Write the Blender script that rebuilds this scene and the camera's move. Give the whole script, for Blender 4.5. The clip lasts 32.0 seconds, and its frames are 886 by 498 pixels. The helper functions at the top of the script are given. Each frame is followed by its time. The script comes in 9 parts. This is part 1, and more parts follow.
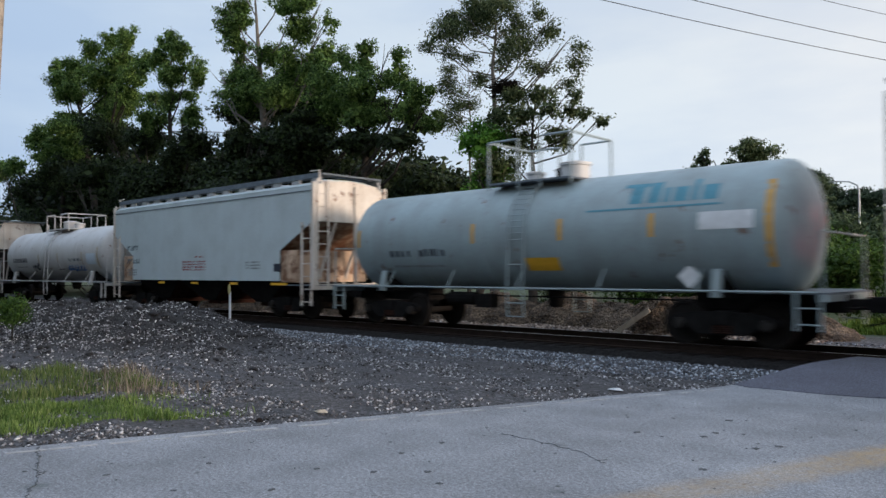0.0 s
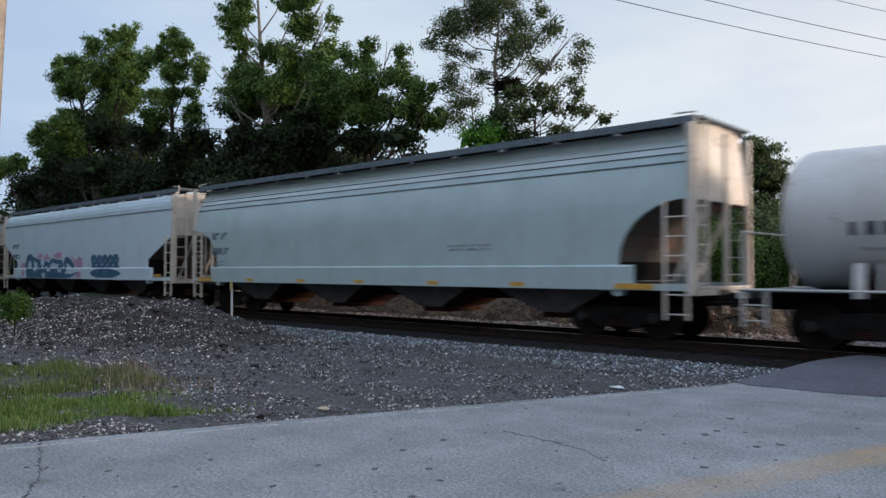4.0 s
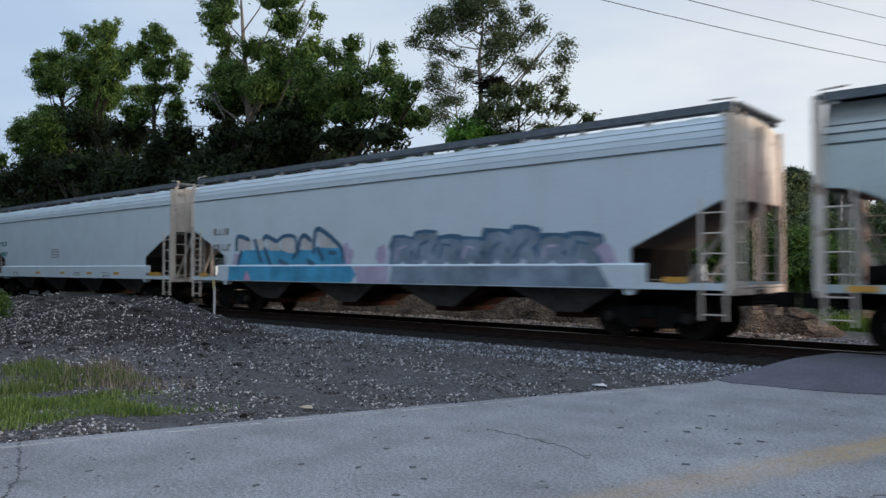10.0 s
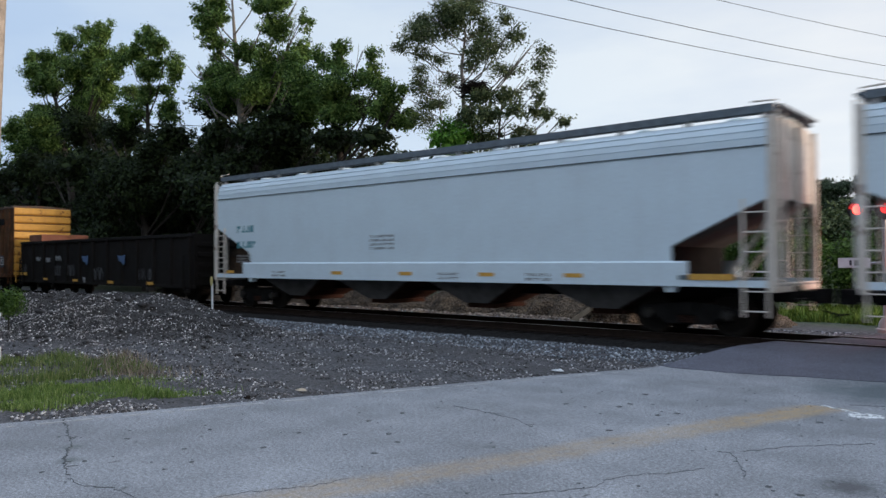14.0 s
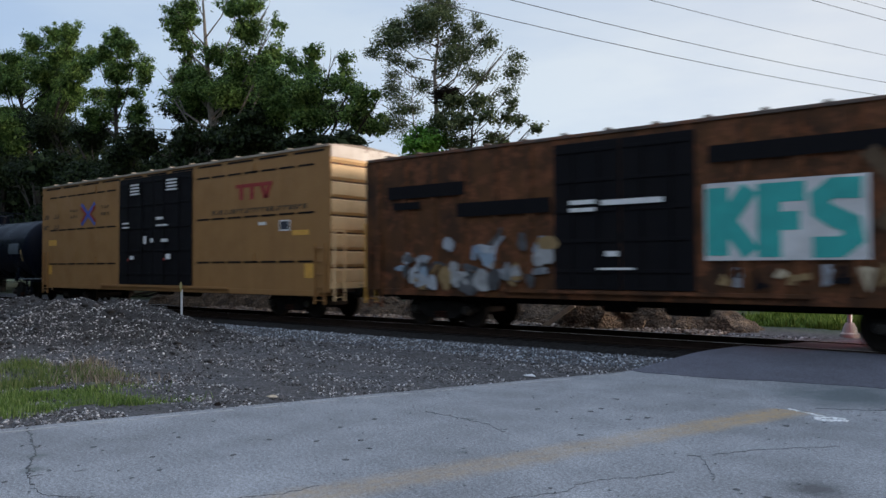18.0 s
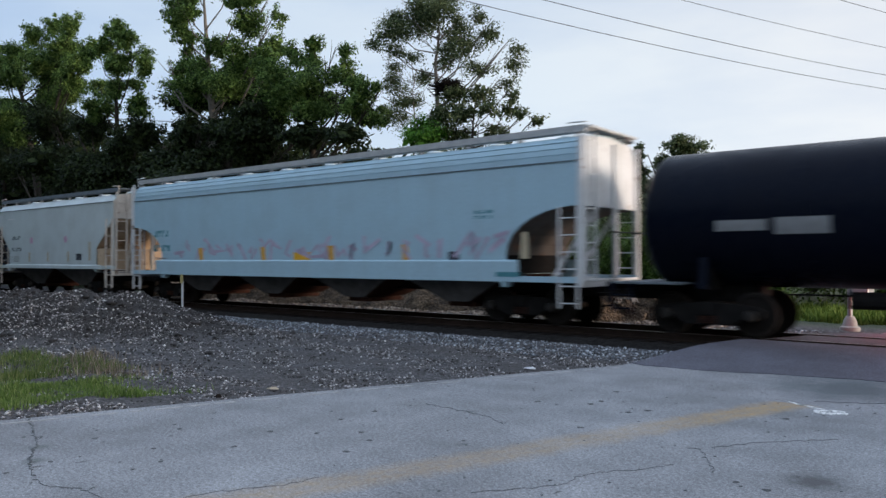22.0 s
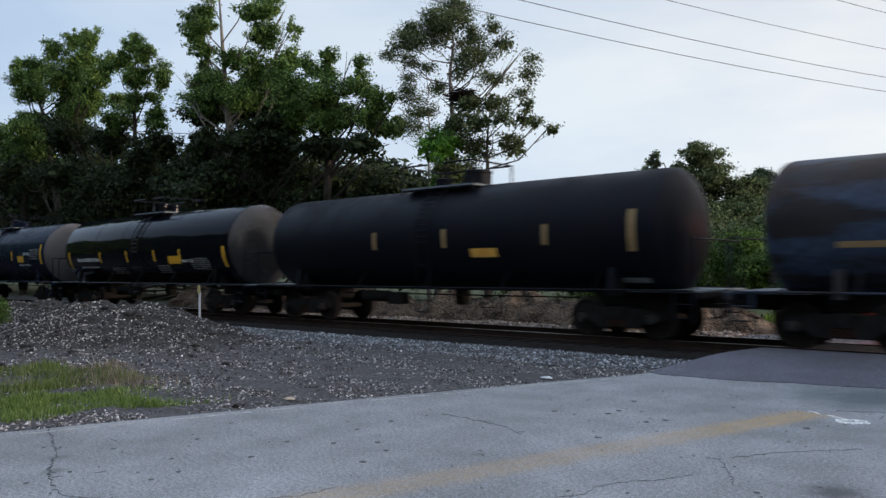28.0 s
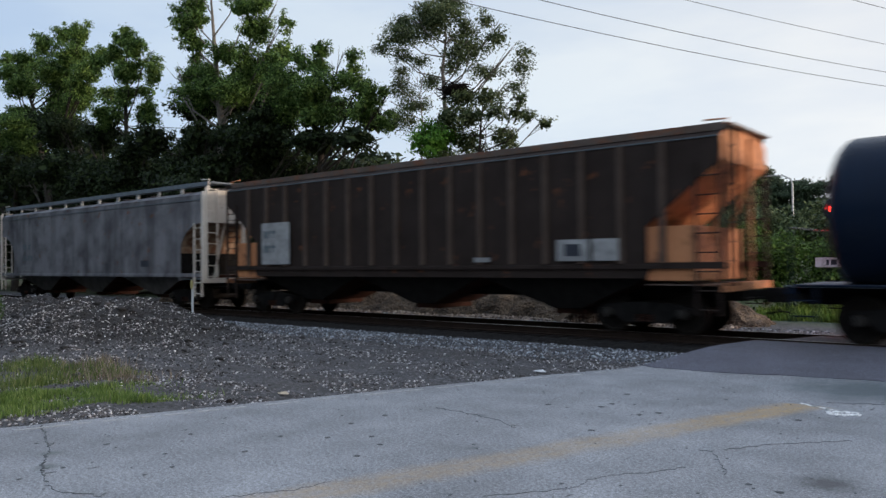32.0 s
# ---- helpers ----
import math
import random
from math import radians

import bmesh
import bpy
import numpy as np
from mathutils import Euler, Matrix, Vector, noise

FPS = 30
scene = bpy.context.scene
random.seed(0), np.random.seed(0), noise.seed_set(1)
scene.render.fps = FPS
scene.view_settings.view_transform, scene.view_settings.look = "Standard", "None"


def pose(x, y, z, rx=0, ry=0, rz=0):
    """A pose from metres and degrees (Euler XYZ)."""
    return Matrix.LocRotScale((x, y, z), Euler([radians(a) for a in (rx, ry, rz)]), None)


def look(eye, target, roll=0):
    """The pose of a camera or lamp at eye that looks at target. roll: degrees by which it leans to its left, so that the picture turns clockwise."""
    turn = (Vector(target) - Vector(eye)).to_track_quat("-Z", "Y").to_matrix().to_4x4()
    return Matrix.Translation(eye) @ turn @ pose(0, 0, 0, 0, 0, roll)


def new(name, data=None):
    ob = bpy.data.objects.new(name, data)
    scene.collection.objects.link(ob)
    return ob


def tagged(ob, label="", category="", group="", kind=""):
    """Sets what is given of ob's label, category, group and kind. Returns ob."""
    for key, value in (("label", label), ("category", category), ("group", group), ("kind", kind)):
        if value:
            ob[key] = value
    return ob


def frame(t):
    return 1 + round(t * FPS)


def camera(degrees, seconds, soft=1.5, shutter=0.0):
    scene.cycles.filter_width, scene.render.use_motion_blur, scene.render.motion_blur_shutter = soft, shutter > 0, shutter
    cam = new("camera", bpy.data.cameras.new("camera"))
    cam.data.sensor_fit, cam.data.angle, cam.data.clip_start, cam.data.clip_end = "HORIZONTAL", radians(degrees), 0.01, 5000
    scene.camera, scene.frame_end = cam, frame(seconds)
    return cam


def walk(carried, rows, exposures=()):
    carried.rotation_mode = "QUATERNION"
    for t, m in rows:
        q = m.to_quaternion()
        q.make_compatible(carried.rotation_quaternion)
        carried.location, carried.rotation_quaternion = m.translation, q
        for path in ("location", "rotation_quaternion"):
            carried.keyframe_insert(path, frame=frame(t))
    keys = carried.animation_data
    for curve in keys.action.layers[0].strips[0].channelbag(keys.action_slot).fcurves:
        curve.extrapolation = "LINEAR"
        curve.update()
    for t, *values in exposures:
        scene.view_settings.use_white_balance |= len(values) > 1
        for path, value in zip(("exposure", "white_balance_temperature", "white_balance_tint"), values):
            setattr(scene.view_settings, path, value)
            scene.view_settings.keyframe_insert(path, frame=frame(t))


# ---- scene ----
# One fixed standpoint beside a road, watching a freight train cross it.
# x runs along the track in the train's direction, y away from the viewer.
cam = camera(61.03, 32.0, 1.5, 0.5)


def view(t, x, y, z, yaw, pitch, roll):
    return t, pose(x, y, z, 90 + pitch, 0, yaw) @ pose(0, 0, 0, 0, 0, roll)


PATH = [
    (0, -0.796, 0.667, 1.721, 42.779, 1.826, -0.134),
    (0.5, -0.796, 0.667, 1.721, 42.542, 1.954, -0.082),
    (1, -0.796, 0.667, 1.721, 42.353, 2.21, -0.028),
    (1.5, -0.796, 0.667, 1.721, 42.468, 2.154, -0.003),
    (2, -0.796, 0.667, 1.721, 42.616, 2.127, -0.013),
    (2.5, -0.796, 0.667, 1.721, 42.823, 2.007, -0.04),
    (3, -0.796, 0.667, 1.721, 43.045, 1.827, -0.028),
    (3.5, -0.796, 0.667, 1.721, 42.982, 1.625, -0.052),
    (5.5, -0.796, 0.667, 1.721, 42.809, 1.698, 0.116),
    (6, -0.796, 0.667, 1.721, 42.846, 1.738, -0.035),
    (6.5, -0.796, 0.667, 1.721, 42.81, 1.788, 0.122),
    (7, -0.796, 0.667, 1.721, 42.789, 1.789, 0.122),
    (7.5, -0.796, 0.667, 1.721, 42.734, 1.79, 0.059),
    (8, -0.796, 0.667, 1.721, 42.51, 1.78, 0.041),
    (8.5, -0.796, 0.667, 1.721, 42.304, 1.816, -0.029),
    (9, -0.796, 0.667, 1.721, 42.038, 1.719, -0.104),
    (9.5, -0.796, 0.667, 1.721, 41.806, 1.615, -0.017),
    (10, -0.796, 0.667, 1.721, 41.694, 1.494, 0.048),
    (10.5, -0.796, 0.667, 1.721, 41.421, 1.393, 0.03),
    (11, -0.796, 0.667, 1.721, 41.26, 1.61, 0.26),
    (11.5, -0.796, 0.667, 1.721, 41.28, 2.04, 0.347),
    (12, -0.314, 0.263, 1.774, 41.498, 1.698, 0.082),
    (12.5, 0.408, -0.343, 1.854, 41.974, 1.164, -0.289),
    (13, 0.408, -0.343, 1.854, 41.497, 0.93, -0.32),
    (13.5, 0.408, -0.343, 1.854, 41.088, 0.841, -0.329),
    (14, 0.408, -0.343, 1.854, 40.976, 0.941, -0.235),
    (14.5, 0.408, -0.343, 1.854, 40.613, 1.446, -0.251),
    (16.5, 0.408, -0.343, 1.854, 39.302, 1.2, -0.142),
    (17, 0.408, -0.343, 1.854, 39.087, 1.053, -0.13),
    (17.5, 0.408, -0.343, 1.854, 38.894, 1.077, -0.203),
    (18, 0.408, -0.343, 1.854, 38.879, 1.348, -0.181),
    (18.5, 0.408, -0.343, 1.854, 38.861, 1.76, -0.125),
    (19, 0.408, -0.343, 1.854, 38.825, 1.824, -0.154),
    (19.5, 0.408, -0.343, 1.854, 38.788, 1.673, -0.206),
    (20, 0.408, -0.343, 1.854, 38.851, 1.543, -0.22),
    (20.5, 0.408, -0.343, 1.854, 38.736, 1.32, -0.105),
    (21, 0.408, -0.343, 1.854, 38.451, 1.317, 0.035),
    (21.5, 0.408, -0.343, 1.854, 38.558, 1.102, 0.109),
    (22, 0.408, -0.343, 1.854, 38.929, 0.788, -0.068),
    (22.5, 0.408, -0.343, 1.854, 39.252, 0.813, -0.245),
    (23, 0.408, -0.343, 1.854, 39.521, 0.858, -0.295),
    (23.5, 0.408, -0.343, 1.854, 39.605, 0.963, -0.412),
    (24, 0.408, -0.343, 1.854, 40.021, 1.135, -0.553),
    (24.5, 0.408, -0.343, 1.854, 40.251, 1.09, -0.616),
    (25, 0.408, -0.343, 1.854, 40.281, 1.155, -0.595),
    (25.5, 0.408, -0.343, 1.854, 40.305, 1.319, -0.649),
    (27.5, 0.408, -0.343, 1.854, 40.032, 1.642, -0.362),
    (28, 0.408, -0.343, 1.854, 40.103, 1.512, -0.377),
    (28.5, 0.408, -0.343, 1.854, 40.045, 1.512, -0.378),
    (29, 0.408, -0.343, 1.854, 40.17, 1.509, -0.39),
    (29.5, 0.408, -0.343, 1.854, 40.139, 1.398, -0.367),
    (30, 0.408, -0.343, 1.854, 40.036, 1.321, -0.356),
    (30.5, 0.408, -0.343, 1.854, 40.032, 1.32, -0.401),
    (31, 0.408, -0.343, 1.854, 40.024, 1.289, -0.558),
    (31.5, 0.408, -0.343, 1.854, 39.931, 1.097, -0.584),
    (32, 0.408, -0.343, 1.854, 39.596, 1.061, -0.567),
]
walk(cam, [view(*row) for row in PATH], [
    (0.0, 0.02, 6500, 10), (11.0, 0.0, 6500, 10), (12.5, 0.09, 6500, 10), (14.5, 0.08, 6500, 10), (16.5, -0.03, 6420, 10), (18.5, -0.06, 6300, 10), (19.2, -0.04, 6330, 10),
    (20.0, 0.13, 6420, 10), (21.0, 0.05, 6380, 10), (22.5, 0.07, 6480, 10), (28.0, 0.08, 6600, 10), (32.0, 0.08, 6600, 10)])

# ---- light: a pale evening sky and a low warm glow along the track ----
SUN_DIR = Vector((0.93, 0.30, 0.10)).normalized()
world = bpy.data.worlds.new("evening_sky")
scene.world = world
world.use_nodes = True
wn, wl = world.node_tree.nodes, world.node_tree.links
wn.clear()
w_out = wn.new("ShaderNodeOutputWorld")
w_bg = wn.new("ShaderNodeBackground")
w_sky = wn.new("ShaderNodeTexSky")
w_sky.sky_type = "NISHITA"
w_sky.sun_disc = False
w_sky.sun_elevation = radians(6)
w_sky.sun_rotation = math.atan2(SUN_DIR.x, SUN_DIR.y)
w_sky.air_density, w_sky.dust_density, w_sky.ozone_density = 1.0, 2.0, 1.5
w_gain = wn.new("ShaderNodeVectorMath")
w_gain.operation = "SCALE"
w_gain.inputs["Scale"].default_value = 0.10
w_geo = wn.new("ShaderNodeTexCoord")
w_sep = wn.new("ShaderNodeSeparateXYZ")
w_map = wn.new("ShaderNodeMapping")
w_map.inputs["Scale"].default_value = (1.6, 1.6, 6.0)
w_noise = wn.new("ShaderNodeTexNoise")
w_noise.inputs["Scale"].default_value = 1.7
w_noise.inputs["Detail"].default_value = 5.0
w_noise.inputs["Roughness"].default_value = 0.55
w_cloud = wn.new("ShaderNodeValToRGB")
w_cloud.color_ramp.elements[0].position, w_cloud.color_ramp.elements[0].color = 0.34, (0.89, 0.92, 0.98, 1)
w_cloud.color_ramp.elements[1].position, w_cloud.color_ramp.elements[1].color = 0.62, (1.05, 1.04, 1.03, 1)
# the evening brightens from the dusky blue west-facing side towards the glow
w_dot = wn.new("ShaderNodeVectorMath")
w_dot.operation = "DOT_PRODUCT"
w_dot.inputs[1].default_value = (0.50, 0.16, 0.36)
w_side = wn.new("ShaderNodeMapRange")
w_side.inputs["From Min"].default_value, w_side.inputs["From Max"].default_value = -0.5, 0.5
w_glow = wn.new("ShaderNodeValToRGB")
for k_, (p_, c_) in enumerate([(0.0, (0.42, 0.55, 0.78)), (0.20, (0.60, 0.75, 0.95)), (0.45, (0.82, 0.92, 1.02)), (0.72, (0.98, 1.0, 1.03)), (1.0, (1.12, 1.08, 1.02))]):
    e_ = w_glow.color_ramp.elements[k_] if k_ < 1 else (w_glow.color_ramp.elements.new(p_) if k_ < 4 else w_glow.color_ramp.elements[-1])
    e_.position, e_.color = p_, (*c_, 1)
w_tint = wn.new("ShaderNodeMix")
w_tint.data_type, w_tint.blend_type = "RGBA", "MULTIPLY"
w_tint.inputs["Factor"].default_value = 1.0
# the sky overhead is bluer and brighter than near the horizon
w_zen = wn.new("ShaderNodeMapRange")
w_zen.interpolation_type = "SMOOTHSTEP"
w_zen.inputs["From Min"].default_value, w_zen.inputs["From Max"].default_value = 0.30, 0.80
w_zen.inputs["To Min"].default_value, w_zen.inputs["To Max"].default_value = 0.0, 1.0
w_over = wn.new("ShaderNodeMix")
w_over.data_type, w_over.blend_type = "RGBA", "MULTIPLY"
w_over.inputs["B"].default_value = (1.36, 1.56, 1.86, 1)
w_up = wn.new("ShaderNodeMapRange")
w_up.inputs["From Min"].default_value, w_up.inputs["From Max"].default_value = 0.0, 0.55
w_up.inputs["To Min"].default_value, w_up.inputs["To Max"].default_value = 0.88, 0.72
w_mix = wn.new("ShaderNodeMix")
w_mix.data_type = "RGBA"
wl.new(w_geo.outputs["Generated"], w_map.inputs["Vector"])
wl.new(w_map.outputs["Vector"], w_noise.inputs["Vector"])
wl.new(w_noise.outputs["Fac"], w_cloud.inputs["Fac"])
wl.new(w_geo.outputs["Generated"], w_sep.inputs["Vector"])
wl.new(w_sep.outputs["Z"], w_up.inputs["Value"])
wl.new(w_up.outputs["Result"], w_mix.inputs["Factor"])
wl.new(w_sky.outputs["Color"], w_gain.inputs[0])
wl.new(w_gain.outputs["Vector"], w_mix.inputs["A"])
wl.new(w_geo.outputs["Generated"], w_dot.inputs[0])
wl.new(w_dot.outputs["Value"], w_side.inputs["Value"])
wl.new(w_side.outputs["Result"], w_glow.inputs["Fac"])
wl.new(w_glow.outputs["Color"], w_tint.inputs["A"])
wl.new(w_cloud.outputs["Color"], w_tint.inputs["B"])
wl.new(w_tint.outputs["Result"], w_mix.inputs["B"])
wl.new(w_sep.outputs["Z"], w_zen.inputs["Value"])
wl.new(w_mix.outputs["Result"], w_over.inputs["A"])
wl.new(w_zen.outputs["Result"], w_over.inputs["Factor"])
wl.new(w_over.outputs["Result"], w_bg.inputs["Color"])
w_bg.inputs["Strength"].default_value = 1.0
wl.new(w_bg.outputs["Background"], w_out.inputs["Surface"])
sun = new("sun", bpy.data.lights.new("sun", "SUN"))
sun.data.energy, sun.data.angle, sun.data.color = 3.6, radians(14), (1.0, 0.80, 0.64)
sun.matrix_world = look(SUN_DIR * 50, (0, 0, 0))

# ---- meshes ----
RAIL_Z, TRACK_Y = 0.22, 16.65


class Shape:
    """A growing list of points and faces, in the space of the thing it belongs to."""

    def __init__(self):
        self.v, self.f = [], []

    def add(self, points, faces):
        n = len(self.v)
        self.v += [tuple(p) for p in points]
        self.f += [tuple(n + i for i in face) for face in faces]
        return self

    def box(self, x0, x1, y0, y1, z0, z1):
        p = [(x, y, z) for x in (x0, x1) for y in (y0, y1) for z in (z0, z1)]
        return self.add(p, [(0, 1, 3, 2), (4, 6, 7, 5), (0, 4, 5, 1), (2, 3, 7, 6), (0, 2, 6, 4), (1, 5, 7, 3)])

    def prism_x(self, outline, x0, x1):
        n = len(outline)
        p = [(x0, y, z) for y, z in outline] + [(x1, y, z) for y, z in outline]
        return self.add(p, [(i, (i + 1) % n, n + (i + 1) % n, n + i) for i in range(n)] + [tuple(range(n))[::-1], tuple(range(n, 2 * n))])

    def prism_y(self, outline, y0, y1):
        n = len(outline)
        p = [(x, y0, z) for x, z in outline] + [(x, y1, z) for x, z in outline]
        return self.add(p, [(i, n + i, n + (i + 1) % n, (i + 1) % n) for i in range(n)] + [tuple(range(n)), tuple(range(n, 2 * n))[::-1]])

    def prism_z(self, outline, z0, z1):
        n = len(outline)
        p = [(x, y, z0) for x, y in outline] + [(x, y, z1) for x, y in outline]
        return self.add(p, [(i, (i + 1) % n, n + (i + 1) % n, n + i) for i in range(n)] + [tuple(range(n))[::-1], tuple(range(n, 2 * n))])

    def tube(self, points, r, n=6, caps=True):
        points = [Vector(p) for p in points]
        radii = r if isinstance(r, (list, tuple)) else [r] * len(points)
        rings = []
        for i, p in enumerate(points):
            d = (points[min(i + 1, len(points) - 1)] - points[max(i - 1, 0)])
            d = d.normalized() if d.length > 1e-9 else Vector((0, 0, 1))
            a = d.cross(Vector((0, 0, 1)) if abs(d.z) < 0.9 else Vector((1, 0, 0))).normalized()
            b = d.cross(a)
            rings.append([p + (a * math.cos(2 * math.pi * k / n) + b * math.sin(2 * math.pi * k / n)) * radii[i] for k in range(n)])
        faces = []
        for i in range(len(points) - 1):
            faces += [(i * n + k, i * n + (k + 1) % n, (i + 1) * n + (k + 1) % n, (i + 1) * n + k) for k in range(n)]
        if caps:
            faces += [tuple(range(n))[::-1], tuple(range((len(points) - 1) * n, len(points) * n))]
        return self.add([p for ring in rings for p in ring], faces)

    def turned_x(self, profile, cy, cz, n=32):
        """A solid of revolution round the x axis through (cy, cz)."""
        p = [(x, cy + r * math.cos(2 * math.pi * k / n), cz + r * math.sin(2 * math.pi * k / n)) for x, r in profile for k in range(n)]
        f = []
        for i in range(len(profile) - 1):
            f += [(i * n + k, (i + 1) * n + k, (i + 1) * n + (k + 1) % n, i * n + (k + 1) % n) for k in range(n)]
        f += [tuple(range(n)), tuple(range((len(profile) - 1) * n, len(profile) * n))[::-1]]
        return self.add(p, f)

    def turned_y(self, profile, cx, cz, n=24):
        p = [(cx + r * math.cos(2 * math.pi * k / n), y, cz + r * math.sin(2 * math.pi * k / n)) for y, r in profile for k in range(n)]
        f = []
        for i in range(len(profile) - 1):
            f += [(i * n + k, i * n + (k + 1) % n, (i + 1) * n + (k + 1) % n, (i + 1) * n + k) for k in range(n)]
        f += [tuple(range(n))[::-1], tuple(range((len(profile) - 1) * n, len(profile) * n))]
        return self.add(p, f)

    def turned_z(self, profile, cx, cy, n=16):
        p = [(cx + r * math.cos(2 * math.pi * k / n), cy + r * math.sin(2 * math.pi * k / n), z) for z, r in profile for k in range(n)]
        f = []
        for i in range(len(profile) - 1):
            f += [(i * n + k, i * n + (k + 1) % n, (i + 1) * n + (k + 1) % n, (i + 1) * n + k) for k in range(n)]
        f += [tuple(range(n))[::-1], tuple(range((len(profile) - 1) * n, len(profile) * n))]
        return self.add(p, f)

    def ribbon(self, points, width, y, thick=0.004):
        """A flat stroke on a wall that faces -y: points are (x, z)."""
        left, right = [], []
        for i, (x, z) in enumerate(points):
            a, b = points[max(i - 1, 0)], points[min(i + 1, len(points) - 1)]
            dx, dz = b[0] - a[0], b[1] - a[1]
            d = math.hypot(dx, dz) or 1
            left.append((x - dz / d * width / 2, z + dx / d * width / 2))
            right.append((x + dz / d * width / 2, z - dx / d * width / 2))
        n = len(points)
        p = [(x, y, z) for x, z in left] + [(x, y, z) for x, z in right] + [(x, y - thick, z) for x, z in left] + [(x, y - thick, z) for x, z in right]
        f = []
        for i in range(n - 1):
            f += [(2 * n + i, 3 * n + i, 3 * n + i + 1, 2 * n + i + 1), (i, i + 1, n + i + 1, n + i),
                  (i, 2 * n + i, 2 * n + i + 1, i + 1), (n + i, n + i + 1, 3 * n + i + 1, 3 * n + i)]
        return self.add(p, f)

    def stroke(self, points, width, y, thick=0.004, taper=1.0):
        """A rounded brush stroke on a wall that faces -y, through the points (x, z)."""
        fine = []
        n = len(points)
        for i in range(n - 1):
            p0, p1, p2, p3 = (points[max(i - 1, 0)], points[i], points[i + 1], points[min(i + 2, n - 1)])
            for k in range(6):
                u = k / 6
                fine.append(tuple(0.5 * (2 * b + (c - a) * u + (2 * a - 5 * b + 4 * c - d) * u * u + (3 * b - a - 3 * c + d) * u ** 3) for a, b, c, d in zip(p0, p1, p2, p3)))
        fine.append(points[-1])
        m = len(fine)
        rows = []
        for i, (x, z) in enumerate(fine):
            a, b = fine[max(i - 1, 0)], fine[min(i + 1, m - 1)]
            dx, dz = b[0] - a[0], b[1] - a[1]
            d = math.hypot(dx, dz) or 1
            dx, dz = dx / d, dz / d
            h = width / 2 * (1 - (1 - taper) * i / (m - 1))
            if i == 0:
                rows += [(x - dx * h * c, z - dz * h * c, dx, dz, h * q) for c, q in ((0.98, 0.2), (0.8, 0.6), (0.45, 0.89))]
            rows.append((x, z, dx, dz, h))
            if i == m - 1:
                rows += [(x + dx * h * c, z + dz * h * c, dx, dz, h * q) for c, q in ((0.45, 0.89), (0.8, 0.6), (0.98, 0.2))]
        p = []
        for yy in (y, y - thick):
            for x, z, dx, dz, h in rows:
                p += [(x - dz * h, yy, z + dx * h), (x + dz * h, yy, z - dx * h)]
        k, f = len(rows), []
        for i in range(k - 1):
            a, b = 2 * i, 2 * (k + i)
            f += [(b, b + 1, b + 3, b + 2), (a, a + 2, a + 3, a + 1), (a, b, b + 2, a + 2), (a + 1, a + 3, b + 3, b + 1)]
        f += [(0, 1, 2 * k + 1, 2 * k), (2 * k - 2, 4 * k - 2, 4 * k - 1, 2 * k - 1)]
        return self.add(p, f)

    def blob(self, x, z, rx, rz, y, wob=0.15, n=18, seed=0, thick=0.004):
        """A flat patch of paint with an uneven outline on a wall that faces -y."""
        rnd = random.Random(seed)
        k = [1 + rnd.uniform(-wob, wob) for _ in range(n)]
        k = [(k[i] + k[i - 1]) / 2 for i in range(n)]
        return self.prism_y([(x + rx * k[i] * math.cos(2 * math.pi * i / n), z + rz * k[i] * math.sin(2 * math.pi * i / n)) for i in range(n)], y - thick, y)


def mesh_of(shape, name, material, smooth=None, bevel=0.0):
    me = bpy.data.meshes.new(name)
    me.from_pydata(shape.v, [], shape.f)
    bm = bmesh.new()
    bm.from_mesh(me)
    bmesh.ops.recalc_face_normals(bm, faces=bm.faces)
    if bevel:
        sharp = [e for e in bm.edges if e.is_manifold and e.calc_face_angle(0) > 0.6]
        bmesh.ops.bevel(bm, geom=sharp, offset=bevel, segments=2, affect="EDGES", clamp_overlap=True, profile=0.6)
    bm.to_mesh(me)
    bm.free()
    if smooth is not None:
        me.shade_smooth()
        me.set_sharp_from_angle(angle=radians(smooth))
    me.materials.append(material)
    return me


def part(name, shape, material, parent=None, label="", smooth=None, bevel=0.0):
    ob = new(name, mesh_of(shape, name, material, smooth, bevel) if isinstance(shape, Shape) else shape)
    if parent is not None:
        ob.parent = parent
    return tagged(ob, label)


def thing(name, label, category, group="", at=None):
    ob = new(name)
    if at is not None:
        ob.matrix_world = at
    return tagged(ob, label, category, group)


def big_mesh(name, verts, faces, material, smooth=False):
    """A large mesh from numpy arrays, all faces with the same number of corners."""
    verts, faces = np.asarray(verts, np.float32), np.asarray(faces, np.int32)
    me = bpy.data.meshes.new(name)
    me.vertices.add(len(verts))
    me.vertices.foreach_set("co", verts.ravel())
    k = faces.shape[1]
    me.loops.add(faces.size)
    me.loops.foreach_set("vertex_index", faces.ravel())
    me.polygons.add(len(faces))
    me.polygons.foreach_set("loop_start", np.arange(len(faces), dtype=np.int32) * k)
    me.update(calc_edges=True)
    me.validate()
    if smooth:
        me.shade_smooth()
    me.materials.append(material)
    return me


